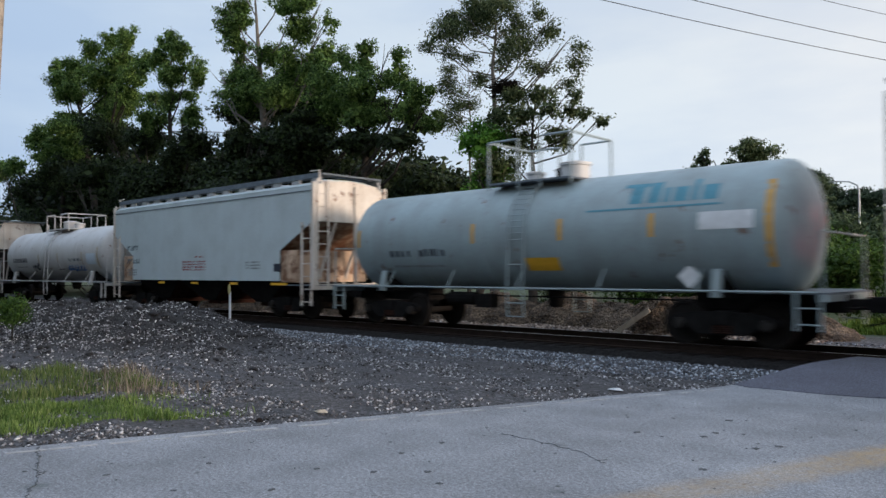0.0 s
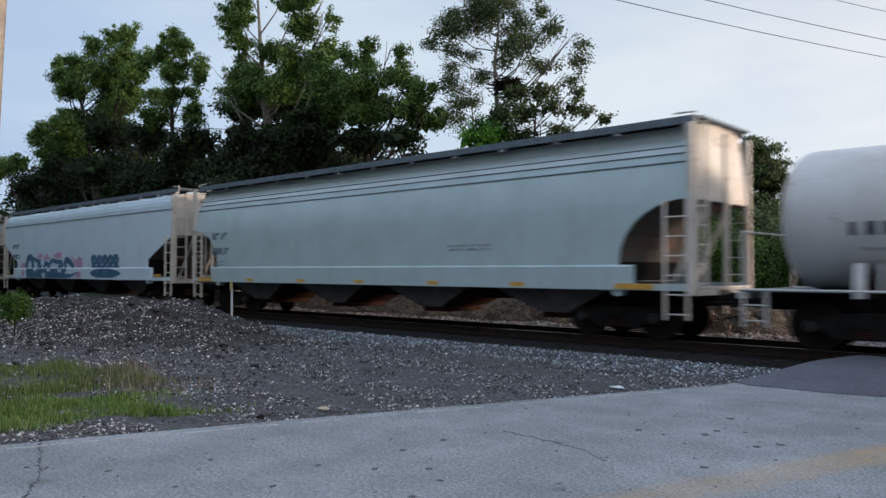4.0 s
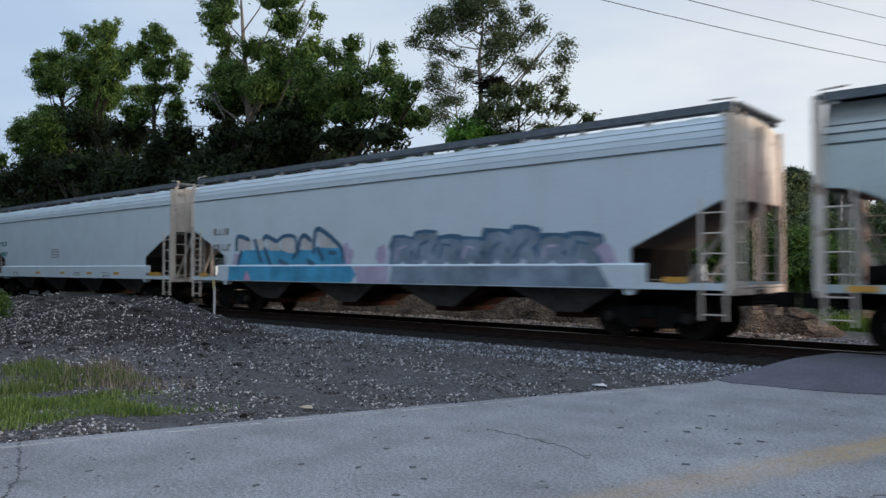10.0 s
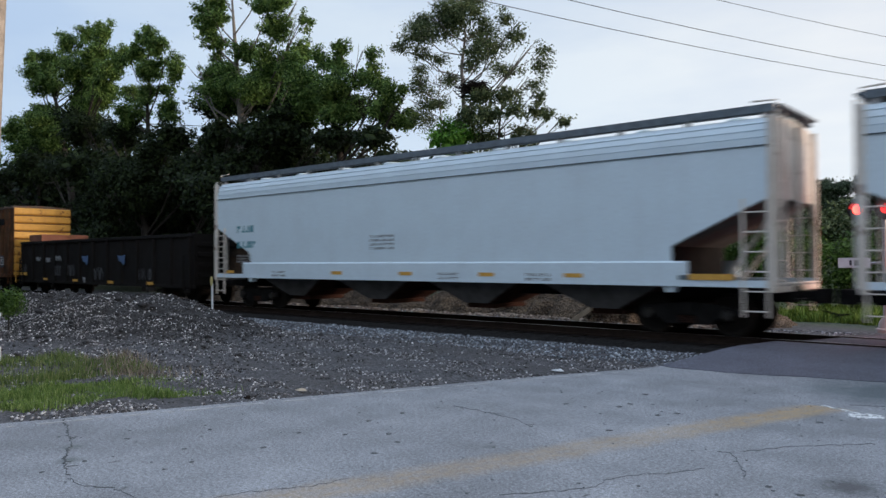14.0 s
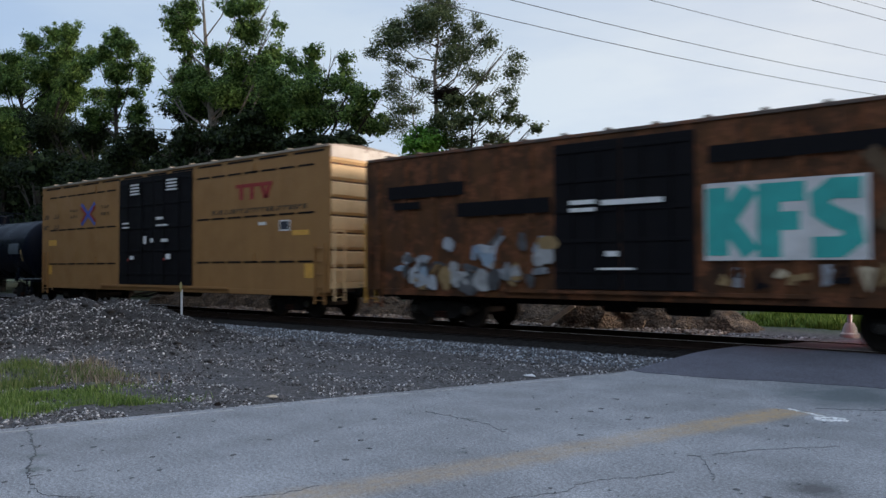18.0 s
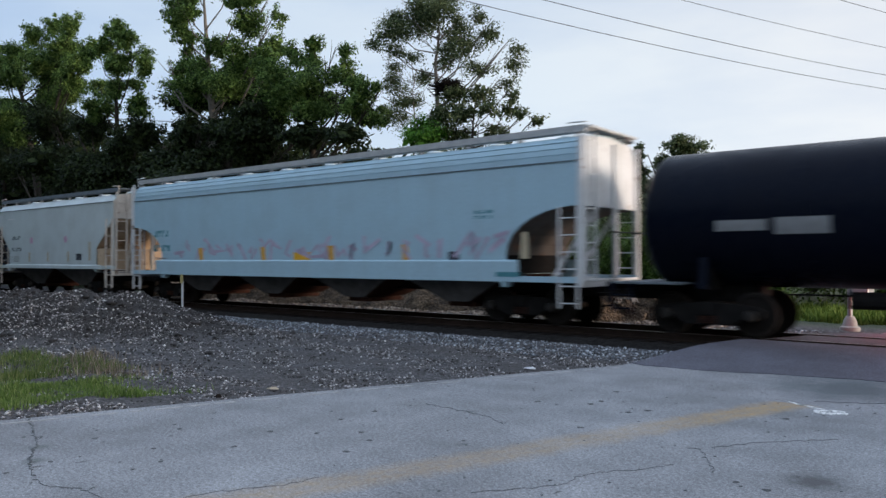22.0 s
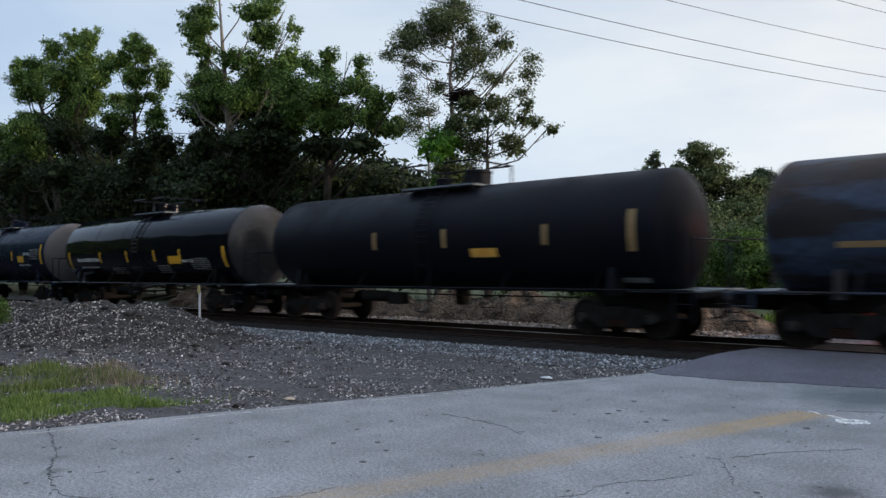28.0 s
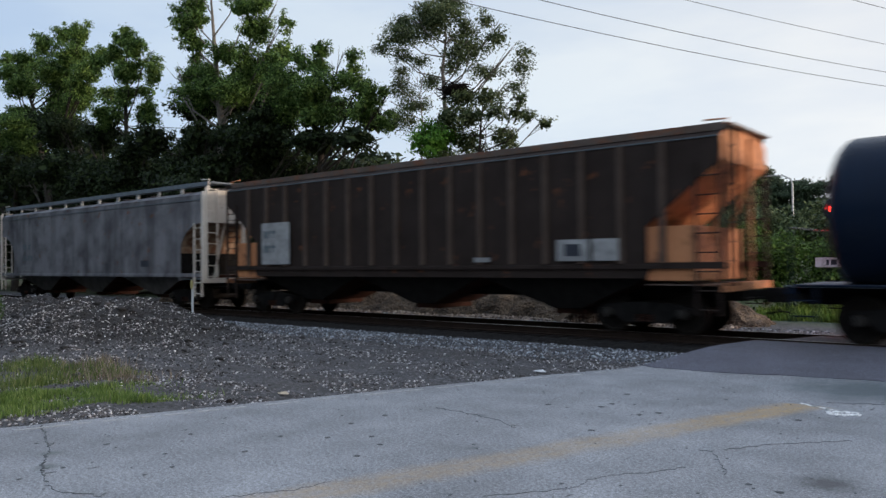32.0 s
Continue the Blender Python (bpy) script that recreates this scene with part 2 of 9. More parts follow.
# ---- materials ----
class Nodes:
    def __init__(self, name):
        self.m = bpy.data.materials.new(name)
        self.m.use_nodes = True
        self.t = self.m.node_tree
        self.b = self.t.nodes["Principled BSDF"]
        self.co = self.t.nodes.new("ShaderNodeTexCoord").outputs["Object"]

    def link(self, a, b):
        self.t.links.new(a, b)

    def mapping(self, scale):
        n = self.t.nodes.new("ShaderNodeMapping")
        n.inputs["Scale"].default_value = scale
        self.link(self.co, n.inputs["Vector"])
        return n.outputs["Vector"]

    def noise(self, scale, detail=4.0, rough=0.55, stretch=None):
        n = self.t.nodes.new("ShaderNodeTexNoise")
        n.inputs["Scale"].default_value, n.inputs["Detail"].default_value, n.inputs["Roughness"].default_value = scale, detail, rough
        self.link(self.mapping(stretch) if stretch else self.co, n.inputs["Vector"])
        return n.outputs["Fac"]

    def voronoi(self, scale, feature="F1", out="Distance", rnd=1.0):
        n = self.t.nodes.new("ShaderNodeTexVoronoi")
        n.feature = feature
        n.inputs["Scale"].default_value = scale
        n.inputs["Randomness"].default_value = rnd
        self.link(self.co, n.inputs["Vector"])
        return n.outputs[out]

    def ramp(self, fac, stops):
        n = self.t.nodes.new("ShaderNodeValToRGB")
        e = n.color_ramp.elements
        while len(e) < len(stops):
            e.new(0.5)
        for k, (p, c) in zip(e, stops):
            k.position = p
            k.color = (*c, 1) if isinstance(c, (tuple, list)) else (c, c, c, 1)
        self.link(fac, n.inputs["Fac"])
        return n.outputs["Color"]

    def mix(self, fac, a, b, mode="MIX"):
        n = self.t.nodes.new("ShaderNodeMix")
        n.data_type, n.blend_type = "RGBA", mode
        for value, key in ((fac, "Factor"), (a, "A"), (b, "B")):
            if isinstance(value, bpy.types.NodeSocket):
                self.link(value, n.inputs[key])
            elif key == "Factor":
                n.inputs[key].default_value = value
            else:
                n.inputs[key].default_value = (*value, 1)
        return n.outputs["Result"]

    def times(self, a, b):
        n = self.t.nodes.new("ShaderNodeMath")
        n.operation = "MULTIPLY"
        for value, s in ((a, n.inputs[0]), (b, n.inputs[1])):
            if isinstance(value, bpy.types.NodeSocket):
                self.link(value, s)
            else:
                s.default_value = value
        return n.outputs[0]

    def sum(self, a, b):
        n = self.t.nodes.new("ShaderNodeMath")
        n.operation = "ADD"
        self.link(a, n.inputs[0])
        if isinstance(b, bpy.types.NodeSocket):
            self.link(b, n.inputs[1])
        else:
            n.inputs[1].default_value = b
        return n.outputs[0]

    def from_line(self, slope, shift):
        """Distance in x from the line x = slope * y + shift."""
        n = self.t.nodes.new("ShaderNodeVectorMath")
        n.operation = "DOT_PRODUCT"
        self.link(self.co, n.inputs[0])
        n.inputs[1].default_value = (1, -slope, 0)
        a = self.t.nodes.new("ShaderNodeMath")
        a.operation = "ABSOLUTE"
        self.link(self.sum(n.outputs["Value"], -shift), a.inputs[0])
        return a.outputs[0]

    def from_point(self, x, y, r):
        """Distance from a point of the ground, in radii."""
        n = self.t.nodes.new("ShaderNodeMapping")
        n.vector_type = "POINT"
        n.inputs["Location"].default_value = (-x / r, -y / r, 0)
        n.inputs["Scale"].default_value = (1 / r, 1 / r, 0)
        self.link(self.co, n.inputs["Vector"])
        d = self.t.nodes.new("ShaderNodeVectorMath")
        d.operation = "LENGTH"
        self.link(n.outputs["Vector"], d.inputs[0])
        return d.outputs["Value"]

    def random(self, island=True):
        if island:
            return self.t.nodes.new("ShaderNodeNewGeometry").outputs["Random Per Island"]
        return self.t.nodes.new("ShaderNodeObjectInfo").outputs["Random"]

    def bump(self, height, strength=0.3, distance=0.02):
        n = self.t.nodes.new("ShaderNodeBump")
        n.inputs["Strength"].default_value, n.inputs["Distance"].default_value = strength, distance
        self.link(height, n.inputs["Height"])
        self.link(n.outputs["Normal"], self.b.inputs["Normal"])

    def done(self, color=None, rough=0.6, metal=0.0, spec=None):
        for value, key in ((color, "Base Color"), (rough, "Roughness"), (metal, "Metallic"), (spec, "Specular IOR Level")):
            if value is None:
                continue
            s = self.b.inputs[key]
            if isinstance(value, bpy.types.NodeSocket):
                self.link(value, s)
            else:
                s.default_value = (*value, 1) if key == "Base Color" else value
        return self.m


def paint(name, color, dirt=(0.10, 0.08, 0.06), amount=0.35, rough=0.45, rust=0.0, streak=0.3, metal=0.0, spec=0.4, dull=0.25, wide=1.0):
    """Weathered vehicle paint: road dust low on the thing, run-down streaks, blotches and rust."""
    n = Nodes(name)
    c = tuple(color)
    blot = n.ramp(n.noise(0.9, 6, 0.6), [(0.42, 0.0), (0.72, 1.0)])
    run = n.ramp(n.noise(1.0, 5, 0.6, (3.2 / wide, 3.2 / wide, 0.22 / wide)), [(0.45, 0.0), (0.75, 1.0)])
    fine = n.noise(14, 5, 0.6)
    base = n.mix(n.ramp(fine, [(0.3, 0.0), (0.7, 1.0)]), tuple(x * 0.93 for x in c), tuple(min(1, x * 1.05) for x in c))
    base = n.mix(n.times(blot, amount), base, dirt)
    base = n.mix(n.times(run, streak), base, dirt)
    if rust:
        spots = n.ramp(n.noise(2.3, 9, 0.68), [(0.62 - 0.30 * rust, 0.0), (0.68 - 0.26 * rust, 1.0)])
        base = n.mix(n.times(spots, 0.85), base, n.ramp(n.noise(11, 6, 0.7), [(0.3, (0.055, 0.022, 0.012)), (0.7, (0.21, 0.078, 0.032))]))
    n.bump(fine, 0.06, 0.01)
    return n.done(base, n.ramp(blot, [(0.0, rough), (1.0, min(1, rough + dull))]), metal, spec)


def grimy_tank(name):
    """Old tank paint: soot, faded blue left in long patches, brown rust spreading from the top."""
    n = Nodes(name)
    sep = n.t.nodes.new("ShaderNodeSeparateXYZ")
    n.link(n.co, sep.inputs["Vector"])
    high = n.t.nodes.new("ShaderNodeMapRange")
    high.inputs["From Min"].default_value, high.inputs["From Max"].default_value = 2.6, 3.8
    n.link(sep.outputs["Z"], high.inputs["Value"])
    base = n.ramp(n.noise(1.3, 7, 0.65, (0.6, 1.0, 1.0)), [(0.30, (0.009, 0.009, 0.011)), (0.70, (0.026, 0.023, 0.024))])
    blue = n.ramp(n.noise(0.8, 6, 0.6, (0.35, 1.0, 1.6)), [(0.50, 0.0), (0.58, 1.0)])
    base = n.mix(n.times(blue, 0.8), base, n.ramp(n.noise(6, 5, 0.6), [(0.3, (0.020, 0.032, 0.058)), (0.7, (0.045, 0.070, 0.115))]))
    rust = n.ramp(n.noise(1.1, 8, 0.7, (0.5, 1.0, 1.0)), [(0.40, 0.0), (0.60, 1.0)])
    base = n.mix(n.times(n.times(rust, high.outputs["Result"]), 0.9), base, n.ramp(n.noise(9, 6, 0.7), [(0.3, (0.030, 0.019, 0.015)), (0.7, (0.085, 0.050, 0.036))]))
    n.bump(n.noise(14, 5, 0.6), 0.08, 0.01)
    return n.done(base, n.ramp(rust, [(0.0, 0.42), (1.0, 0.75)]), 0.0, 0.12)


def plain(name, color, rough=0.6, metal=0.0, vary=0.15, scale=6.0, bump=0.1, spec=0.3):
    n = Nodes(name)
    k = n.noise(scale, 5, 0.6)
    c = tuple(color)
    n.bump(n.noise(scale * 5, 4, 0.6), bump, 0.01)
    return n.done(n.mix(n.ramp(k, [(0.3, 0.0), (0.7, 1.0)]), tuple(x * (1 - vary) for x in c), tuple(min(1, x * (1 + vary)) for x in c)), rough, metal, spec)


def glow(name, color, strength):
    n = Nodes(name)
    n.b.inputs["Emission Color"].default_value = (*color, 1)
    n.b.inputs["Emission Strength"].default_value = strength
    return n.done(tuple(c * 0.3 for c in color), 0.3)


MAT = {
    "hopper_grey": paint("weathered_grey_paint", (0.48, 0.555, 0.58), (0.20, 0.21, 0.20), 0.20, 0.42, 0.0, 0.09),
    "hopper_sage": paint("weathered_sage_grey_paint", (0.395, 0.485, 0.505), (0.17, 0.19, 0.19), 0.20, 0.42, 0.0, 0.10),
    "hopper_pale": paint("pale_grey_paint", (0.575, 0.68, 0.755), (0.30, 0.29, 0.30), 0.13, 0.40, 0.0, 0.06),
    "hopper_blue": paint("pale_blue_grey_paint", (0.335, 0.495, 0.595), (0.20, 0.21, 0.22), 0.15, 0.40, 0.0, 0.09),
    "end_white": paint("dusty_white_paint", (0.66, 0.62, 0.57), (0.26, 0.18, 0.12), 0.35, 0.55, 0.10, 0.35),
    "slope_rust": paint("rusty_slope_sheet", (0.33, 0.24, 0.17), (0.12, 0.06, 0.035), 0.6, 0.7, 0.55, 0.5),
    "end_peach": paint("rust_eaten_peach_paint", (0.58, 0.41, 0.29), (0.07, 0.04, 0.03), 0.75, 0.65, 0.42, 0.5),
    "end_cool": paint("dusty_cool_white_paint", (0.62, 0.65, 0.68), (0.25, 0.23, 0.21), 0.3, 0.5, 0.04, 0.3),
    # grime, and the shade inside the end recesses put into the grey
    "slope_dark": paint("shaded_grimy_slope_sheet", (0.085, 0.075, 0.068), (0.03, 0.02, 0.016), 0.6, 0.7, 0.15, 0.5),
    "tan": paint("tan_end_paint", (0.52, 0.40, 0.28), (0.20, 0.13, 0.08), 0.4, 0.6, 0.15, 0.4),
    "tank_blue": paint("dusty_blue_grey_tank_paint", (0.275, 0.345, 0.365), (0.15, 0.145, 0.125), 0.35, 0.42, 0.03, 0.25),
    "tank_white": paint("dusty_white_tank_paint", (0.53, 0.53, 0.53), (0.30, 0.25, 0.21), 0.24, 0.42, 0.02, 0.18),
    "tank_black": paint("satin_black_tank_paint", (0.004, 0.006, 0.013), (0.010, 0.010, 0.012), 0.25, 0.25, 0.0, 0.15, 0.0, 0.045),
    "tank_gloss": paint("glossy_black_tank_paint", (0.003, 0.004, 0.007), (0.005, 0.006, 0.008), 0.10, 0.06, 0.0, 0.05, 0.0, 0.10, 0.04),
    "tank_dull": paint("dull_black_tank_paint", (0.0045, 0.006, 0.010), (0.010, 0.008, 0.009), 0.4, 0.42, 0.0, 0.3, 0.0, 0.07),
    "tank_dirty": grimy_tank("grimy_blue_black_tank_paint"),
    "tank_navy": paint("satin_navy_tank_paint", (0.008, 0.015, 0.031), (0.010, 0.012, 0.017), 0.45, 0.22, 0.0, 0.35, 0.0, 0.05, 0.12),
    # the sky's reflection on the black head is put into this lighter grey
    "head_bright": paint("sky_glow_tank_head", (0.026, 0.025, 0.027), (0.020, 0.018, 0.018), 0.4, 0.18, 0.0, 0.3, 0.0, 0.32),
    "head_grey": paint("grey_tank_head", (0.085, 0.08, 0.085), (0.05, 0.04, 0.04), 0.4, 0.5, 0.0, 0.3),
    # yellow paint lightened with the sunlight that falls on the car end
    "end_sunlit": paint("sunlit_pale_yellow_end_paint", (0.70, 0.50, 0.28), (0.32, 0.20, 0.10), 0.25, 0.5, 0.0, 0.2),
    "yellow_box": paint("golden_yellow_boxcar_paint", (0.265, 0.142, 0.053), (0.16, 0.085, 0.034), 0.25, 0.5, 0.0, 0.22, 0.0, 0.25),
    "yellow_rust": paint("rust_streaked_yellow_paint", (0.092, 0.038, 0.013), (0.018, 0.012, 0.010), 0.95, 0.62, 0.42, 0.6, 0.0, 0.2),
    # yellow brighter than the side: sun on the end is in the colour
    "yellow_end": paint("sunlit_yellow_end_paint", (0.62, 0.33, 0.055), (0.22, 0.10, 0.04), 0.3, 0.5, 0.12, 0.25),
    "door_black": paint("black_door_paint", (0.007, 0.007, 0.009), (0.015, 0.014, 0.014), 0.35, 0.6, 0.0, 0.2, 0.0, 0.06),
    "roof_grey": paint("galvanised_roof", (0.30, 0.26, 0.21), (0.12, 0.08, 0.06), 0.5, 0.6, 0.1, 0.2),
    "roof_dark": paint("dark_rust_and_seam_shade", (0.09, 0.07, 0.06), (0.05, 0.03, 0.02), 0.5, 0.7, 0.4, 0.2),
    "gondola": paint("black_gondola_paint", (0.010, 0.009, 0.009), (0.018, 0.014, 0.012), 0.45, 0.7, 0.0, 0.3, 0.0, 0.1),
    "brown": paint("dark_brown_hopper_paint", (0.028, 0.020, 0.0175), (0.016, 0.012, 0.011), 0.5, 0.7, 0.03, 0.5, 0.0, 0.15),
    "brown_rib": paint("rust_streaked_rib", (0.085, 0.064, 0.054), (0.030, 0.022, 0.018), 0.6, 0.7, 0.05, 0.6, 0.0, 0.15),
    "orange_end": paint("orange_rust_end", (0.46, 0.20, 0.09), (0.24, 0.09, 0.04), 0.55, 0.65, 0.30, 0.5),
    "old_grey": paint("soot_streaked_grey_paint", (0.19, 0.19, 0.21), (0.022, 0.022, 0.028), 0.75, 0.6, 0.04, 0.95, 0.0, 0.3, 0.25, 2.6),
    "load_red": paint("red_brown_crate", (0.20, 0.075, 0.045), (0.08, 0.04, 0.03), 0.5, 0.7, 0.2, 0.3),
    "under": plain("sooty_steel_and_end_shade", (0.011, 0.0105, 0.0105), 0.9, 0.0, 0.4, 5, 0.1, 0.08),
    "under_grey": plain("dusty_hopper_outlet_steel", (0.085, 0.083, 0.085), 0.85, 0.0, 0.3, 3, 0.1, 0.1),
    "under_rust": plain("rusty_outlet_steel", (0.042, 0.019, 0.014), 0.85, 0.0, 0.4, 3, 0.1, 0.1),
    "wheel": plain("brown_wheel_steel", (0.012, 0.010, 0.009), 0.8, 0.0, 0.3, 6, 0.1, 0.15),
    "tread": plain("worn_bearing_steel", (0.028, 0.025, 0.023), 0.5, 0.3, 0.2, 6),
    "walk_dark": plain("dark_walkway_grating", (0.115, 0.14, 0.165), 0.8, 0.0, 0.3, 6),
    "walk_grey": plain("grey_walkway_grating", (0.40, 0.41, 0.42), 0.6, 0.4, 0.2, 6),
    "mark_dark": plain("dark_lettering_paint", (0.085, 0.11, 0.13), 0.6),
    "mark_black": plain("black_lettering_paint", (0.03, 0.035, 0.05), 0.6),
    "mark_teal": plain("teal_lettering_paint", (0.06, 0.20, 0.24), 0.6),
    "mark_white": plain("white_lettering_paint", (0.62, 0.63, 0.64), 0.6),
    "mark_grey": plain("faded_grey_lettering_paint", (0.20, 0.21, 0.22), 0.6),
    "mark_tan": plain("dull_stencil_paint", (0.22, 0.15, 0.07), 0.6),
    "mark_umber": plain("dark_umber_stencil_paint", (0.075, 0.048, 0.026), 0.6),
    "mark_yellow": plain("yellow_reflector", (0.66, 0.36, 0.03), 0.5),
    "mark_amber": plain("amber_safety_stripe", (0.55, 0.30, 0.06), 0.55),
    "mark_buff": plain("faded_buff_stripe", (0.40, 0.34, 0.24), 0.6),
    "mark_red": plain("red_emblem_paint", (0.24, 0.030, 0.028), 0.55),
    "mark_blue": plain("blue_emblem_paint", (0.045, 0.085, 0.36), 0.55),
    "logo_blue": plain("faded_blue_emblem_paint", (0.075, 0.24, 0.31), 0.55),
    "g_navy": plain("navy_spray_paint", (0.055, 0.13, 0.22), 0.55, 0, 0.35, 2),
    "g_pink": plain("pink_spray_paint", (0.50, 0.30, 0.44), 0.6, 0, 0.2, 2),
    "g_pale": plain("pale_blue_spray_paint", (0.52, 0.60, 0.68), 0.6, 0, 0.1, 2),
    "g_cyan": plain("sky_blue_spray_paint", (0.07, 0.33, 0.55), 0.55, 0, 0.3, 1.5),
    "g_blue": plain("royal_blue_spray_paint", (0.045, 0.125, 0.36), 0.55, 0, 0.35, 3),
    "g_slate": plain("slate_blue_spray_paint", (0.20, 0.265, 0.34), 0.6, 0, 0.4, 1.5),
    "g_lilac": plain("lilac_spray_paint", (0.42, 0.38, 0.52), 0.6, 0, 0.2, 2),
    "g_mauve": plain("faded_mauve_spray_paint", (0.38, 0.33, 0.44), 0.6, 0, 0.25, 2),
    "g_teal": plain("teal_spray_paint", (0.035, 0.33, 0.31), 0.55, 0, 0.12, 2),
    "g_white": plain("white_spray_paint", (0.52, 0.53, 0.54), 0.6, 0, 0.15, 2),
    "g_mixed": plain("grey_blue_spray_paint", (0.23, 0.25, 0.28), 0.6, 0, 0.6, 1.2),
    "g_dim": plain("dim_grey_spray_paint", (0.060, 0.062, 0.068), 0.7, 0, 0.5, 3),
    "g_faded": plain("faded_white_spray_paint", (0.26, 0.27, 0.28), 0.7, 0, 0.3, 4),
    "mark_dim": plain("dull_slate_placard", (0.065, 0.08, 0.10), 0.6),
    "tarp": plain("blue_plastic_tarpaulin", (0.075, 0.13, 0.25), 0.45, 0, 0.3, 4),
}


def gravel_material():
    n = Nodes("dark_crushed_stone")
    cell = n.voronoi(22, "F1", "Color")
    grey = n.t.nodes.new("ShaderNodeRGBToBW")
    n.link(cell, grey.inputs["Color"])
    stone = n.ramp(grey.outputs["Val"], [(0.15, (0.05, 0.052, 0.058)), (0.55, (0.13, 0.135, 0.15)), (0.85, (0.33, 0.34, 0.36))])
    dust = n.ramp(n.noise(0.55, 6, 0.6), [(0.40, 0.0), (0.66, 1.0)])
    base = n.mix(n.times(dust, 0.75), stone, (0.085, 0.078, 0.075))
    n.bump(n.voronoi(22), 0.8, 0.04)
    return n.done(base, 0.9)


def asphalt_material(name, tone, blue=1.06, line=None, stains=()):
    """Worn asphalt. line: (slope, shift) of a rubbed-out yellow centre line; stains: (x, y, radius, colour, strength)."""
    n = Nodes(name)
    speck = n.ramp(n.noise(62, 4, 0.75), [(0.32, 0.44), (0.68, 1.60)])
    worn = n.ramp(n.noise(0.5, 6, 0.6), [(0.32, 0.72), (0.70, 1.20)])
    pit = n.ramp(n.noise(6.5, 3, 0.5, (1.0, 0.55, 1.0)), [(0.235, 0.30), (0.275, 1.0)])
    base = n.mix(1.0, n.mix(1.0, (tone * 0.955, tone, tone * blue), speck, "MULTIPLY"), worn, "MULTIPLY")
    base = n.mix(1.0, base, pit, "MULTIPLY")
    base = n.mix(1.0, base, n.ramp(n.noise(27, 5, 0.7), [(0.34, 0.60), (0.67, 1.38)]), "MULTIPLY")
    base = n.mix(1.0, base, n.ramp(n.noise(1.7, 5, 0.6), [(0.30, 0.86), (0.70, 1.12)]), "MULTIPLY")
    if line:
        off = n.sum(n.from_line(*line), n.times(n.sum(n.noise(3.2, 5, 0.65), -0.5), 0.34))
        across = n.ramp(off, [(0.0, 0.62), (0.10, 0.85), (0.19, 0.50), (0.34, 0.0)])
        worn_off = n.ramp(n.noise(9.0, 6, 0.75), [(0.30, 0.25), (0.64, 1.0)])
        along = n.t.nodes.new("ShaderNodeMapRange")
        along.inputs["From Min"].default_value, along.inputs["From Max"].default_value = 7.2, 9.0
        along.inputs["To Min"].default_value, along.inputs["To Max"].default_value = 0.55, 1.0
        sep = n.t.nodes.new("ShaderNodeSeparateXYZ")
        n.link(n.co, sep.inputs["Vector"])
        n.link(sep.outputs["Y"], along.inputs["Value"])
        base = n.mix(n.times(n.times(across, worn_off), along.outputs["Result"]), base, (0.36, 0.235, 0.090))
    for x, y, r, colour, strength in stains:
        edge = n.sum(n.from_point(x, y, r), n.times(n.sum(n.noise(2.2 / r, 6, 0.7), -0.5), 1.1))
        base = n.mix(n.times(n.ramp(edge, [(0.25, 1.0), (1.0, 0.0)]), strength), base, colour)
    n.bump(n.noise(95, 4, 0.7), 0.45, 0.012)
    return n.done(base, 0.85)


def earth_material():
    n = Nodes("brown_clay_earth")
    base = n.ramp(n.noise(1.9, 8, 0.7), [(0.30, (0.030, 0.021, 0.015)), (0.50, (0.120, 0.083, 0.053)), (0.70, (0.27, 0.195, 0.128))])
    grit = n.ramp(n.noise(17, 6, 0.75), [(0.32, 0.35), (0.50, 1.0), (0.72, 1.75)])
    rotten = n.ramp(n.voronoi(11), [(0.05, 1.25), (0.55, 0.6)])
    n.bump(n.sum(n.noise(6, 9, 0.75), n.times(n.voronoi(13), 0.5)), 1.0, 0.22)
    return n.done(n.mix(1.0, n.mix(1.0, base, grit, "MULTIPLY"), rotten, "MULTIPLY"), 0.95)


